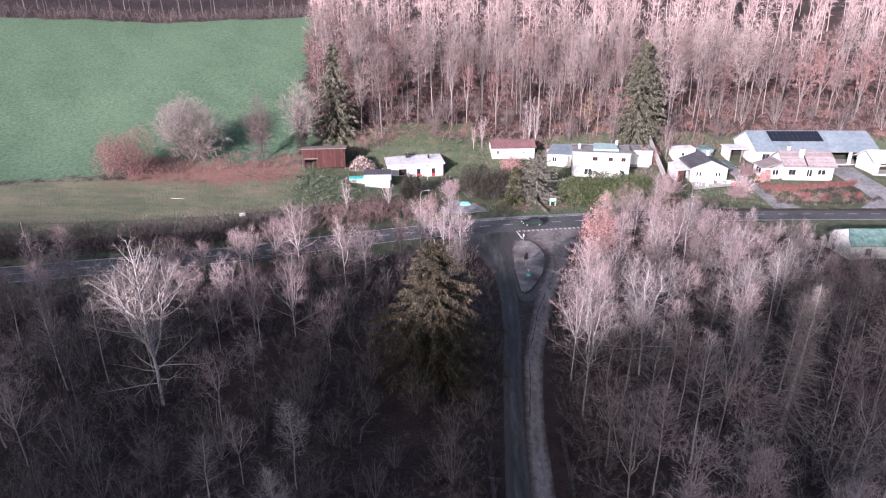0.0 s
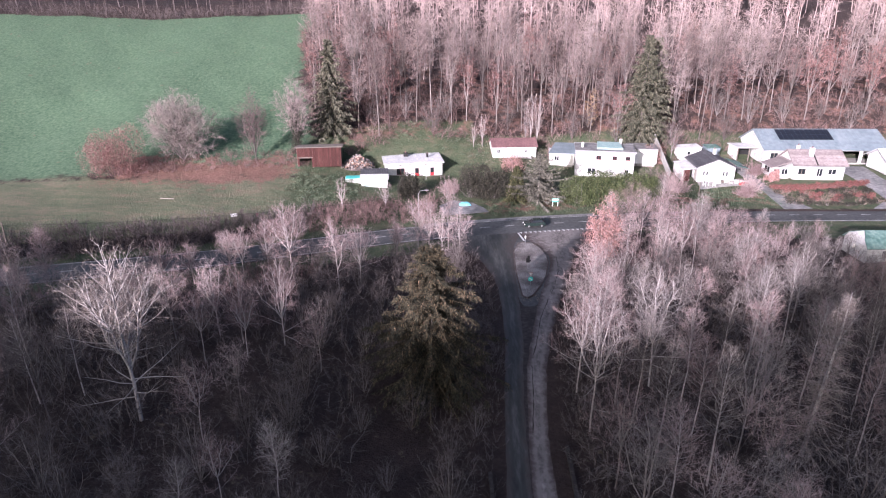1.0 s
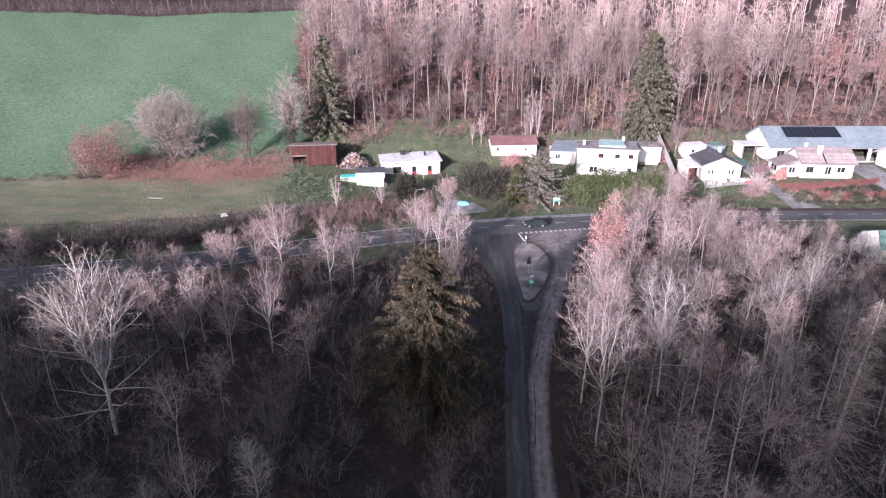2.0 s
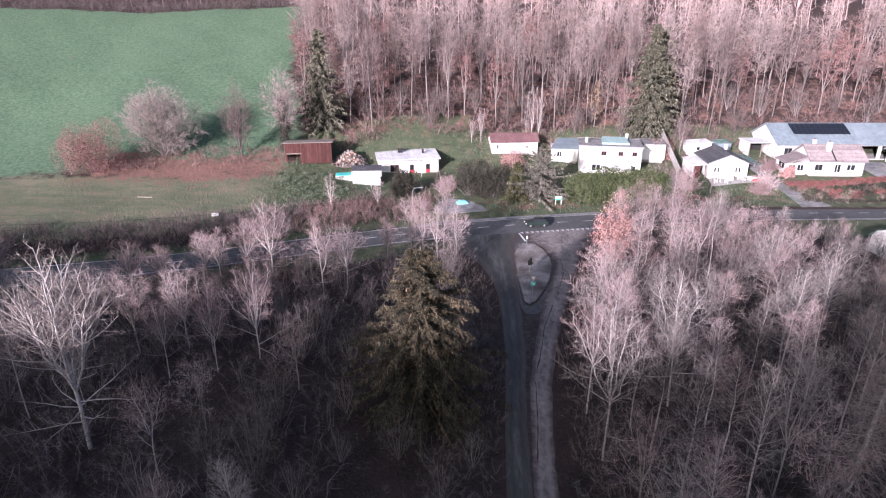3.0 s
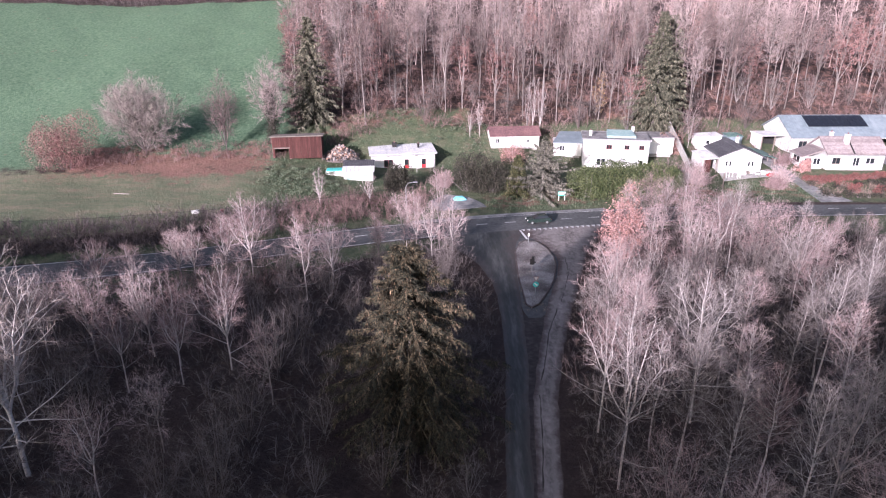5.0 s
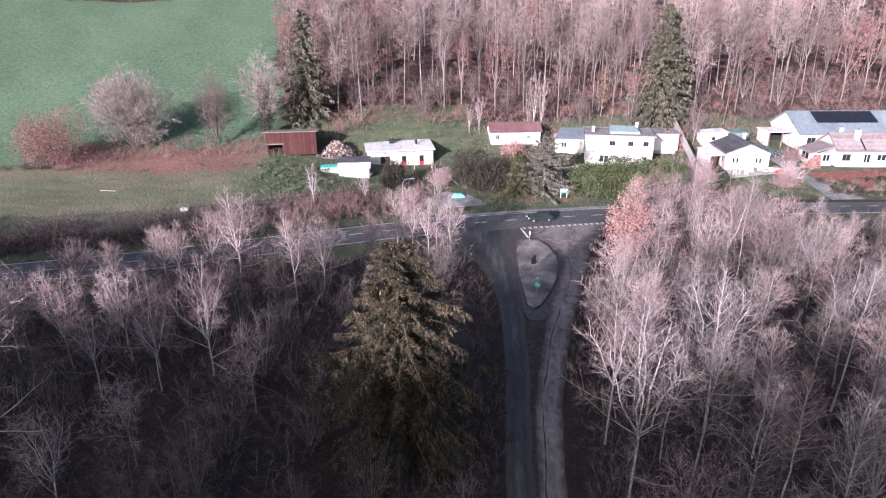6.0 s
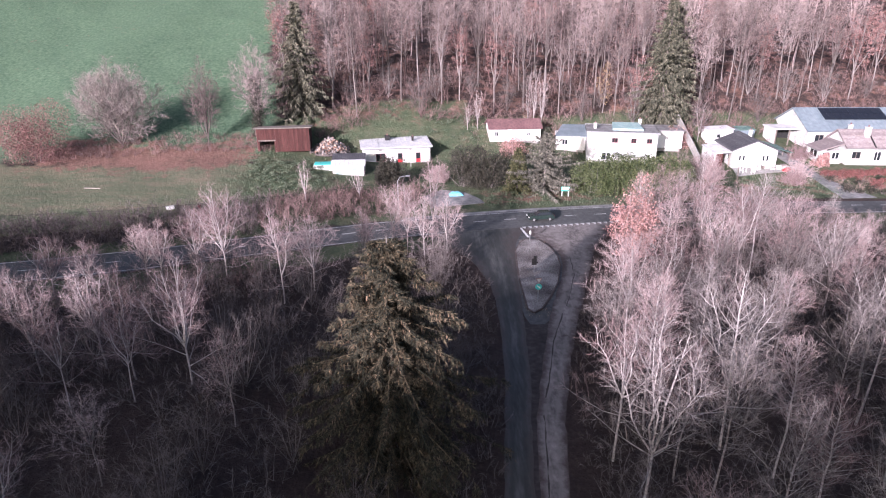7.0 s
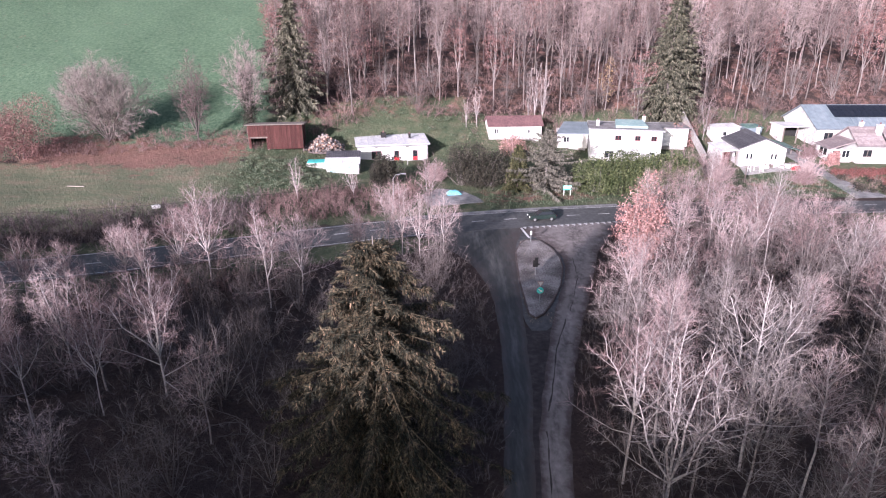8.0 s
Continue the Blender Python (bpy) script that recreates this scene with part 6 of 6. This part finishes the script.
for x, y0, y1, turn in ((3.7, 34.0, 39.0, 0.0), (9.7, 34.5, 42.0, -3.0)):
    e = thing("parapet", Matrix.Translation((x, (y0 + y1) / 2, 0)) @ Matrix.Rotation(radians(turn), 4, "Z"), "low mossy stone parapet beside the lane", "wall", "parapets")
    L = (y1 - y0) / 2
    part("wall", boxes((-0.12, -L, -0.4, 0.12, L, 0.4), bevel=0.02), "dirt", e)
    nst = 7
    for k in range(nst):
        part("coping_stone", boxes((-0.14, -L + 2 * L * k / nst + 0.01, 0.402, 0.14, -L + 2 * L * (k + 1) / nst - 0.01, 0.48), bevel=0.015), "dirt", e)

# ---- drives and yards ----
def sheet(name, outline, material, label, lift=0.05):
    """A paved yard that follows the ground."""
    bm = bmesh.new()
    vs = [bm.verts.new((x, y, 0)) for x, y in outline]
    f = bm.faces.new(vs)
    bmesh.ops.triangulate(bm, faces=[f])
    for _ in range(4):
        long_edges = [e for e in bm.edges if e.calc_length() > 1.6]
        if long_edges:
            bmesh.ops.subdivide_edges(bm, edges=long_edges, cuts=1)
            bmesh.ops.triangulate(bm, faces=bm.faces[:])
    for v in bm.verts:
        v.co.z = land1(v.co.x, v.co.y) + lift
    bmesh.ops.recalc_face_normals(bm, faces=bm.faces)
    ret = bmesh.ops.extrude_face_region(bm, geom=bm.faces[:])
    for g in ret["geom"]:
        if isinstance(g, bmesh.types.BMVert):
            g.co.z += 0.03
    bmesh.ops.recalc_face_normals(bm, faces=bm.faces)
    return tagged(part(name, bm, material), label, "drive", kind="structure")


sheet("drive", [(0.6, 99.3), (8.0, 101.2), (7.2, 103.2), (5.2, 106.0), (2.0, 107.0), (-0.5, 104.0)], "drive", "pale gravel drive beside the road")
sheet("drive_1", [(58.6, 103.0), (63.6, 103.3), (62.2, 107.5), (61.6, 112.0), (61.4, 118.0), (61.2, 127.0), (58.8, 127.0), (59.2, 118.0), (59.4, 112.0)], "drive", "pale concrete drive up to the yard")
sheet("drive_2", [(74.0, 103.2), (92.0, 103.2), (88.0, 107.0), (85.4, 112.0), (84.6, 118.0), (86.0, 125.6), (79.0, 125.6), (79.2, 118.0), (79.8, 112.0), (79.0, 107.5)], "drive", "pale asphalt drive up to the farm")
sheet("terrace", [(48.4, 113.6), (58.6, 115.4), (58.4, 118.8), (49.2, 117.6)], "concrete", "concrete terrace before the gabled house", 0.1)

# ---- garden plants ----
def plant(name, arr, names, mats, x, y, label, category="bush", group="", dz=-0.05):
    e = make_tree(name, arr, names, mats, label, category, group)
    e.matrix_world = Matrix.Translation((x, y, land1(x, y) + dz))
    return e


SL = ("branch_frame", "foliage")
for k, (x, y, rx, h) in enumerate(((5.2, 109.0, 3.2, 6.4), (9.2, 108.4, 3.3, 6.3), (-5.6, 109.0, 2.6, 4.8))):
    plant("rhododendron", bush(811 + 3 * k, rx, rx * 0.9, h, 11000, 0.115, lumps=22, fill=0.7), SL, ("bark", "rhodo"), x, y, "large dark evergreen rhododendron in the front garden", group="rhododendrons")
plant("thuja", conifer(821, 6.6, 1.9, 0.02, 0.24, 10, 14, 0.05, 0.45, 0.09, ragged=0.15), TC, ("bark", "thuja"), 13.0, 106.8, "dense green conical thuja", "tree")
plant("thuja", conifer(825, 8.6, 1.6, 0.02, 0.27, 9, 12, 0.05, 0.4, 0.12, ragged=0.1), TC, ("bark", "needle"), 17.6, 110.8, "slim dark green conical thuja", "tree")
plant("blue_spruce", conifer(829, 8.6, 3.8, 0.03, 0.5, 8, 40, 0.12, 0.7, 0.09, ragged=0.6, full=1.7), TC, ("bark", "needle_blue"), 17.0, 106.8, "silvery blue spruce in the front garden", "tree")
for k, (x, y, rx, h) in enumerate(((23.8, 106.0, 3.0, 5.8), (27.2, 106.0, 3.2, 6.4), (30.6, 106.3, 3.2, 6.4), (33.9, 107.0, 3.2, 6.2), (36.6, 107.4, 2.4, 5.2))):
    plant("laurel_bush", bush(841 + 3 * k, rx, 2.8, h - 0.5, 11000, 0.125, lumps=24, fill=0.7), SL, ("bark", "laurel"), x, y, "clipped yellow-green laurel of the roadside hedge", group="laurel hedge")
for k, (x, y, rx, h) in enumerate(((14.2, 122.8, 2.7, 4.4), (63.5, 117.5, 1.4, 2.6), (44.0, 128.5, 2.6, 4.6))):
    plant("pink_shrub", bush(861 + 3 * k, rx, rx, h, 3400, 0.10, lumps=16, fill=0.2), SL, ("twig_birch", "leaf_salmon"), x, y, "garden shrub with rosy dry leaves", group="rosy shrubs")
for k, (x, y, sp, h) in enumerate(((39.0, 113.0, 3.2, 5.4), (43.4, 113.0, 2.6, 4.4), (55.0, 110.0, 2.0, 2.6), (57.2, 112.5, 1.8, 3.6), (12.8, 109.5, 1.5, 2.4), (1.5, 111.5, 2.0, 3.4), (61.5, 121.0, 1.4, 3.4))):
    plant("bare_shrub", twig_bush(871 + 3 * k, sp, h, 80, 60, 0.03), ("branch_frame", "crown"), ("bark", "twig_birch"), x, y, "round leafless garden shrub with fine pinkish twigs", group="bare garden shrubs")
for k in range(15):
    f = k / 14
    x = 62.2 + 17.0 * f
    y = 113.6 - 0.8 * math.sin(math.pi * f) + 1.0 * f
    plant("berberis_bush", bush(901 + 3 * k, 1.25, 0.85, 1.4, 1500, 0.07, stems=6, lumps=12, fill=0.3), SL, ("bark", "leaf_dark"), x, y, "low red-leaved berberis of the garden hedge", group="berberis hedge")
hr = np.random.default_rng(9)
for k in range(54):
    x = 61.5 + 17.0 * hr.random()
    y = 106.2 + 6.2 * hr.random()
    if k % 5 == 0:
        plant("garden_shrub", bush(1951 + 3 * k, 1.1, 1.0, 1.1, 420, 0.09, stems=6, lumps=6), SL, ("bark", "leaf_dark"), x, y, "small reddish shrub on the garden bank", group="shrubs on the bank")
    elif k % 5 in (1, 2):
        plant("garden_shrub", bush(1951 + 3 * k, 1.2, 1.1, 1.1, 420, 0.09, stems=6, lumps=6), SL, ("bark", "rhodo"), x, y, "small dark green shrub on the garden bank", group="shrubs on the bank")
    else:
        plant("garden_shrub", twig_bush(1951 + 3 * k, 1.3, 1.3, 18, 24, 0.02), ("branch_frame", "crown"), ("bark", "drystalk"), x, y, "small brown leafless shrub on the garden bank", group="shrubs on the bank")
for k in range(13):
    f = k / 12
    plant("boundary_shrub", bush(2201 + 3 * k, 1.0, 0.7, 0.9, 420, 0.08, stems=6, lumps=6), SL, ("bark", "rhodo"), 61.0 + 18.5 * f, 105.6 - 0.9 * math.sin(math.pi * f) + 1.6 * f ** 3, "low dark shrub of the roadside boundary hedge", group="boundary hedge")

# roadside thickets, dead bracken and rough grass
thick_var = [merged(twig_bush(1100 + 5 * k, 1.6, 2.3, 16, 30, 0.022)) for k in range(4)]


def bank_ok(x, y):
    d = y - float(road_y(x))
    return 5.0 < d < 13 and -95 < x < -21


joined("roadside_hedgerow", thick_var, scatter(31, -75, -20, 40, 105, 1.6, bank_ok), "twig_far", "dark leafless hedgerow on the roadside bank", "hedge", smin=0.8, smax=1.9)


joined("verge_brush", thick_var, scatter(37, -62, -16, 60, 90, 1.5, lambda x, y: -13.0 < y - float(road_y(x)) < (-8.0 if x > -20 else -7.5)), "twig_russet", "reddish leafless brush below the road verge", "shrubs", smin=0.5, smax=1.3)
joined("meadow_foot_brush", thick_var, scatter(38, -64, -26, 108, 124, 1.35, lambda x, y: abs(y - np.interp(x, (-64, -40, -27), (113, 117, 119))) < 2.6), "twig_russet", "grey-brown leafless scrub at the meadow's foot", "shrubs", smin=0.4, smax=1.0)


def thicket_ok(x, y):
    d = y - float(road_y(x))
    return 6.0 < d < 15 and -21 < x < -1.5 and not (-9 < x < -2 and d > 13)


joined("garden_thicket", thick_var, scatter(32, -22, 0, 90, 115, 1.25, thicket_ok), "twig_russet", "reddish-brown leafless thicket below the bungalow", "shrubs", smin=0.6, smax=1.5)


def slope_ok(x, y):
    d = y - float(road_y(x))
    return hill_ok(x, y + (3 if x < 6 else 7)) and not hill_ok(x, y + 1.0)


joined("wood_edge_brush", thick_var, scatter(33, -30, 110, 112, 150, 2.3, slope_ok), "twig_russet", "leafless pinkish brush along the wood's edge", "shrubs", smin=0.55, smax=1.3)


def tufts(seed, n, spread, h, w):
    b = Wood(seed)
    p = b.r.normal(size=(n, 3)) * np.array([spread, spread, 0])
    b.blades(p, p + b.r.normal(size=(n, 3)) * 0.22 * h + np.array([0, 0, h]) * b.r.uniform(0.5, 1.1, (n, 1)), w)
    return b.arrays()


tuft_var = [tufts(1200 + k, 34, 0.6, 0.24, 0.05) for k in range(3)]
joined("rough_grass", tuft_var, scatter(34, -62, 110, 92, 134, 1.05, lambda x, y: (y - float(road_y(x)) > 5) and ((-30 < x < -14 and y < 117) or (-14 < x < 12 and 121 < y < 134) or (8 < x < 24 and y < 107) or (46 < x < 60 and y < 116))),
       "grassblade", "tufts of rough green grass and weeds", "grass", smin=0.6, smax=1.6)
nettle_var = [bush(1230 + 3 * k, 0.9, 0.9, 0.6, 200, 0.075, stems=1, lumps=6, fill=0.2)[1] for k in range(3)]
joined("nettle_patch", nettle_var, scatter(39, -30, 26, 92, 136, 1.3, lambda x, y: (-27 < x < -15.5 and 104 < y < 113.5 and x + y > 80) or (-9 < x < 9 and 125 < y < 134 and y > 128 - 0.2 * x)),
       "nettle", "rank green nettles and brambles on the rough slope", "weeds", smin=0.6, smax=1.5)
joined("dead_stalks", tuft_var, scatter(35, -20, 70, 92, 136, 1.25, lambda x, y: (y - float(road_y(x)) > 6) and ((6 < x < 26 and 122 < y < 136) or (20 < x < 45 and 108 < y < 118) or (61 < x < 80 and y < 114))),
       "drystalk", "dry brown stalks and dead leaves in the gardens", "weeds", smin=0.6, smax=1.7)
joined("island_weeds", [tufts(1250 + k, 14, 0.2, 0.18, 0.05) for k in range(3)], scatter(36, 9.6, 14, 68, 87, 0.55, lambda x, y: abs(x - (9.6 + 0.145 * (y - 68)) - 0.8) < 1.0 + 0.05 * (y - 68)), "drystalk", "dry low weeds on the gravel island", "weeds", smin=0.6, smax=1.3)

# ---- loose things in the gardens ----
def simple(name, bm, material, x, y, turn, label, category, dz=0.0):
    ob = part(name, bm, material)
    ob.matrix_world = base_pose(x, y, land1(x, y) + dz, turn)
    return tagged(ob, label, category)


tb = thing("water_trough", base_pose(-33.2, 96.0, land1(-33.2, 96.0), 25) @ Matrix.Scale(0.62, 4), "white enamel water trough tipped on the rough grass", "trough")
bm = bmesh.new()
prism(bm, [(-0.8, -0.35), (0.8, -0.35), (0.8, 0.35), (-0.8, 0.35)], 0.0, 0.62)
bmesh.ops.bevel(bm, geom=[e for e in bm.edges], offset=0.12, segments=2, affect="EDGES")
part("tub", bm, "white", tb)
part("rim", boxes((-0.86, -0.41, 0.6, 0.86, -0.31, 0.68), (-0.86, 0.31, 0.6, 0.86, 0.41, 0.68), (-0.86, -0.31, 0.6, -0.76, 0.31, 0.68), (0.76, -0.31, 0.6, 0.86, 0.31, 0.68)), "white", tb)
bm = bmesh.new()
cyl(bm, (0, 0, 0), (0, 0, 0.5), 0.17, 0.22, 14)
cyl(bm, (0, 0, 0.5), (0, 0, 0.54), 0.24, 0.24, 14)
simple("barrel", bm, "maroon", -29.6, 96.4, 0, "small red plastic barrel in the grass", "barrel")
bm = bmesh.new()
bmesh.ops.create_grid(bm, x_segments=10, y_segments=8, size=1.0)
tr_ = np.random.default_rng(4)
for v in bm.verts:
    e = max(abs(v.co.x), abs(v.co.y))
    v.co = Vector((v.co.x * 1.0, v.co.y * 0.6, 0.5 * (1 - e ** 3) + float(tr_.uniform(-0.05, 0.05)) + 0.05))
ex = bmesh.ops.extrude_face_region(bm, geom=bm.faces[:])
for g in ex["geom"]:
    if isinstance(g, bmesh.types.BMVert):
        g.co.z += 0.02
bmesh.ops.recalc_face_normals(bm, faces=bm.faces)
simple("tarpaulin", bm, "bluesheet", 4.0, 104.6, 12, "crumpled blue tarpaulin over a low stack", "tarpaulin")
bm = bmesh.new()
box(bm, -1.2, -0.1, 0.0, 1.2, 0.12, 0.08)
simple("plank", bm, "wood", -46.0, 101.5, -8, "pale plank lying on the mown grass", "plank")
tt = thing("garden_table", base_pose(51.0, 115.6, land1(51.0, 115.6) + 0.12, 12), "white garden table on the terrace", "table")
part("tabletop", boxes((-0.9, -0.5, 0.7, 0.9, 0.5, 0.75), bevel=0.01), "white", tt)
for x in (-0.8, 0.8):
    for y in (-0.4, 0.4):
        part("leg", boxes((x - 0.03, y - 0.03, 0, x + 0.03, y + 0.03, 0.7)), "white", tt)


def garden_chair(x, y, turn):
    e = thing("garden_chair", base_pose(x, y, land1(x, y) + 0.12, turn), "white garden chair on the terrace", "chair", "chairs on the terrace")
    part("seat", boxes((-0.25, -0.25, 0.4, 0.25, 0.25, 0.45), bevel=0.01), "white", e)
    part("backrest", boxes((-0.25, 0.21, 0.45, 0.25, 0.26, 0.9), bevel=0.01), "white", e)
    for a in (-0.22, 0.22):
        for b in (-0.22, 0.22):
            part("leg", boxes((a - 0.02, b - 0.02, 0, a + 0.02, b + 0.02, 0.4)), "white", e)


for x, y, a in ((49.6, 115.2, 80), (52.6, 116.0, -80), (51.2, 114.6, 170), (54.0, 116.6, 30)):
    garden_chair(x, y, a)
for k in range(8):
    bm = boxes((-0.6, -0.4, 0.0, 0.6, 0.4, 0.35 + 0.1 * (k % 3)), bevel=0.04)
    simple("crate", bm, ("white", "wood", "roof_white", "concrete")[k % 4], 52.5 + 0.95 * k, 116.4 + 0.3 * (k % 3), 15 * k, "pale crate of garden clutter on the terrace", "crate", 0.12)["group"] = "clutter on the terrace"
bm = bmesh.new()
bmesh.ops.create_uvsphere(bm, u_segments=14, v_segments=8, radius=1.0, matrix=Matrix.Diagonal((1.1, 0.7, 0.55, 1)))
for v in bm.verts:
    v.co.z = max(v.co.z, -0.05)
simple("garden_cover", bm, "redpaint", 57.4, 115.6, 10, "red cover over a low garden heap", "cover", 0.15)
bm = bmesh.new()
cyl(bm, (0, 0, -0.4), (0, 0, 2.6), 0.09, 0.08, 8)
simple("wooden_post", bm, "wood", 46.6, 110.0, 0, "weathered wooden post in the lawn", "post")

# a dark car on the road
def car(x, y, turn):
    e = thing("car", base_pose(x, y, 0.036, turn) @ Matrix.Scale(0.8, 4), "dark green hatchback driving on the road", "car")
    L, Wd = 4.2, 1.72
    bm = bmesh.new()
    prof = [(-2.1, 0.32), (-2.08, 0.72), (-1.95, 0.92), (-1.1, 0.96), (-0.35, 0.98), (1.85, 1.0), (2.05, 0.85), (2.1, 0.35)]
    rows = []
    for yy in (-Wd / 2, Wd / 2):
        rows.append([bm.verts.new((px, yy, pz)) for px, pz in prof])
    bm.faces.new(rows[0][::-1])
    bm.faces.new(rows[1])
    for k in range(len(prof)):
        j = (k + 1) % len(prof)
        bm.faces.new((rows[0][k], rows[0][j], rows[1][j], rows[1][k]))
    bmesh.ops.recalc_face_normals(bm, faces=bm.faces)
    bmesh.ops.bevel(bm, geom=bm.edges[:], offset=0.05, segments=2, affect="EDGES")
    part("body", bm, "carpaint", e)
    bm = bmesh.new()
    lo = [(-0.95, 0.97), (1.75, 0.99)]
    hi = [(-0.25, 1.42), (1.35, 1.43)]
    v = [bm.verts.new((px, s * (Wd / 2 - 0.06 - (0.16 if pz > 1.2 else 0)), pz)) for s in (-1, 1) for px, pz in (lo[0], lo[1], hi[1], hi[0])]
    for f in ((0, 1, 2, 3), (7, 6, 5, 4), (0, 4, 5, 1), (1, 5, 6, 2), (2, 6, 7, 3), (3, 7, 4, 0)):
        bm.faces.new([v[k] for k in f])
    bmesh.ops.recalc_face_normals(bm, faces=bm.faces)
    bmesh.ops.bevel(bm, geom=bm.edges[:], offset=0.04, segments=1, affect="EDGES")
    part("cabin_glass", bm, "glass", e)
    part("roof", boxes((-0.2, -0.66, 1.405, 1.32, 0.66, 1.45), bevel=0.02), "carpaint", e)
    for wx in (-1.3, 1.3):
        for s in (-1, 1):
            bm = bmesh.new()
            cyl(bm, (wx, s * (Wd / 2 - 0.18), 0.31), (wx, s * (Wd / 2 + 0.01), 0.31), 0.31, seg=18)
            w = part("wheel", bm, "black", e)
            bm = bmesh.new()
            cyl(bm, (wx, s * (Wd / 2 - 0.02), 0.31), (wx, s * (Wd / 2 + 0.02), 0.31), 0.19, seg=14)
            part("rim", bm, "metal", w)
    for s in (-0.6, 0.6):
        part("headlight", boxes((-2.12, s - 0.16, 0.62, -2.02, s + 0.16, 0.76), bevel=0.02), "white", e)
        part("tail_light", boxes((2.03, s - 0.14, 0.66, 2.12, s + 0.14, 0.82), bevel=0.02), "redpaint", e)


M["carpaint"] = mat("dark_green_paint", [(0.012, 0.022, 0.02), (0.018, 0.03, 0.027), (0.025, 0.04, 0.036)], 3, 4, 0.25, spec=0.6)


for seed, x, y, h, sp in ((1301, 20.0, 132.0, 13.0, 2.2), (1303, 18.8, 133.0, 12.0, 1.8), (1305, 17.5, 131.5, 11.0, 1.6), (1309, -16.5, 100.0, 5.8, 1.6), (1313, -9.5, 102.5, 4.8, 1.5), (1317, 8.5, 131.0, 7.0, 1.8), (1321, 48.5, 131.0, 7.5, 3.0), (1325, 6.6, 130.5, 5.0, 1.6)):
    tr = make_tree("garden_birch", crown_tree(seed, h, sp, 0.2, 4, 36, 0.07, 0.7, 0.4, 0.16, 0.55, 0.026, 1.4), TC, ("birch_bark", "twig_birch"),
                   "slim leafless birch with a white stem behind the gardens", "tree", "birches of the gardens")
    tr.matrix_world = Matrix.Translation((x, y, land1(x, y)))

car(14.6, 94.4, 8)


# overhead cable along the road, from the lamp to a pole further off
cable = thing("overhead_cable", Matrix.Translation((-3.8, 98.2, 4.2)), "thin dark overhead cable beside the road", "cable")
ends = (Vector((0, 0, 0)), Vector((-56.0, -16.5, 0.4)))
sag = bmesh.new()
prev = ends[0]
for k in range(1, 25):
    f = k / 24
    q = ends[0].lerp(ends[1], f) - Vector((0, 0, 1.1 * 4 * f * (1 - f)))
    cyl(sag, prev, q, 0.022, seg=5)
    prev = q
part("wire", sag, "black", cable)
pole = thing("utility_pole", Matrix.Translation((-59.8, 81.7, land1(-59.8, 81.7))), "weathered wooden utility pole beside the road", "pole")
bm = bmesh.new()
cyl(bm, (0, 0, -0.5), (0, 0, 5.0 - land1(-59.8, 81.7)), 0.12, 0.09, 10)
part("mast", bm, "wood", pole)

# rain gutters and downpipes of the white houses
for house, x0, x1, yy, zz in ((h1, -0.3, W1 + 0.3, -0.45, 3.2), (h4, -0.35, W4 + 0.35, -0.5, 2.62)):
    bm = bmesh.new()
    cyl(bm, (x0, yy, zz), (x1, yy, zz), 0.06, seg=8)
    part("gutter", bm, "metal", house)
    bm = bmesh.new()
    cyl(bm, (x1 - 0.45, -0.06, 0.0), (x1 - 0.45, -0.06, zz), 0.04, seg=8)
    part("downpipe", bm, "metal", house)
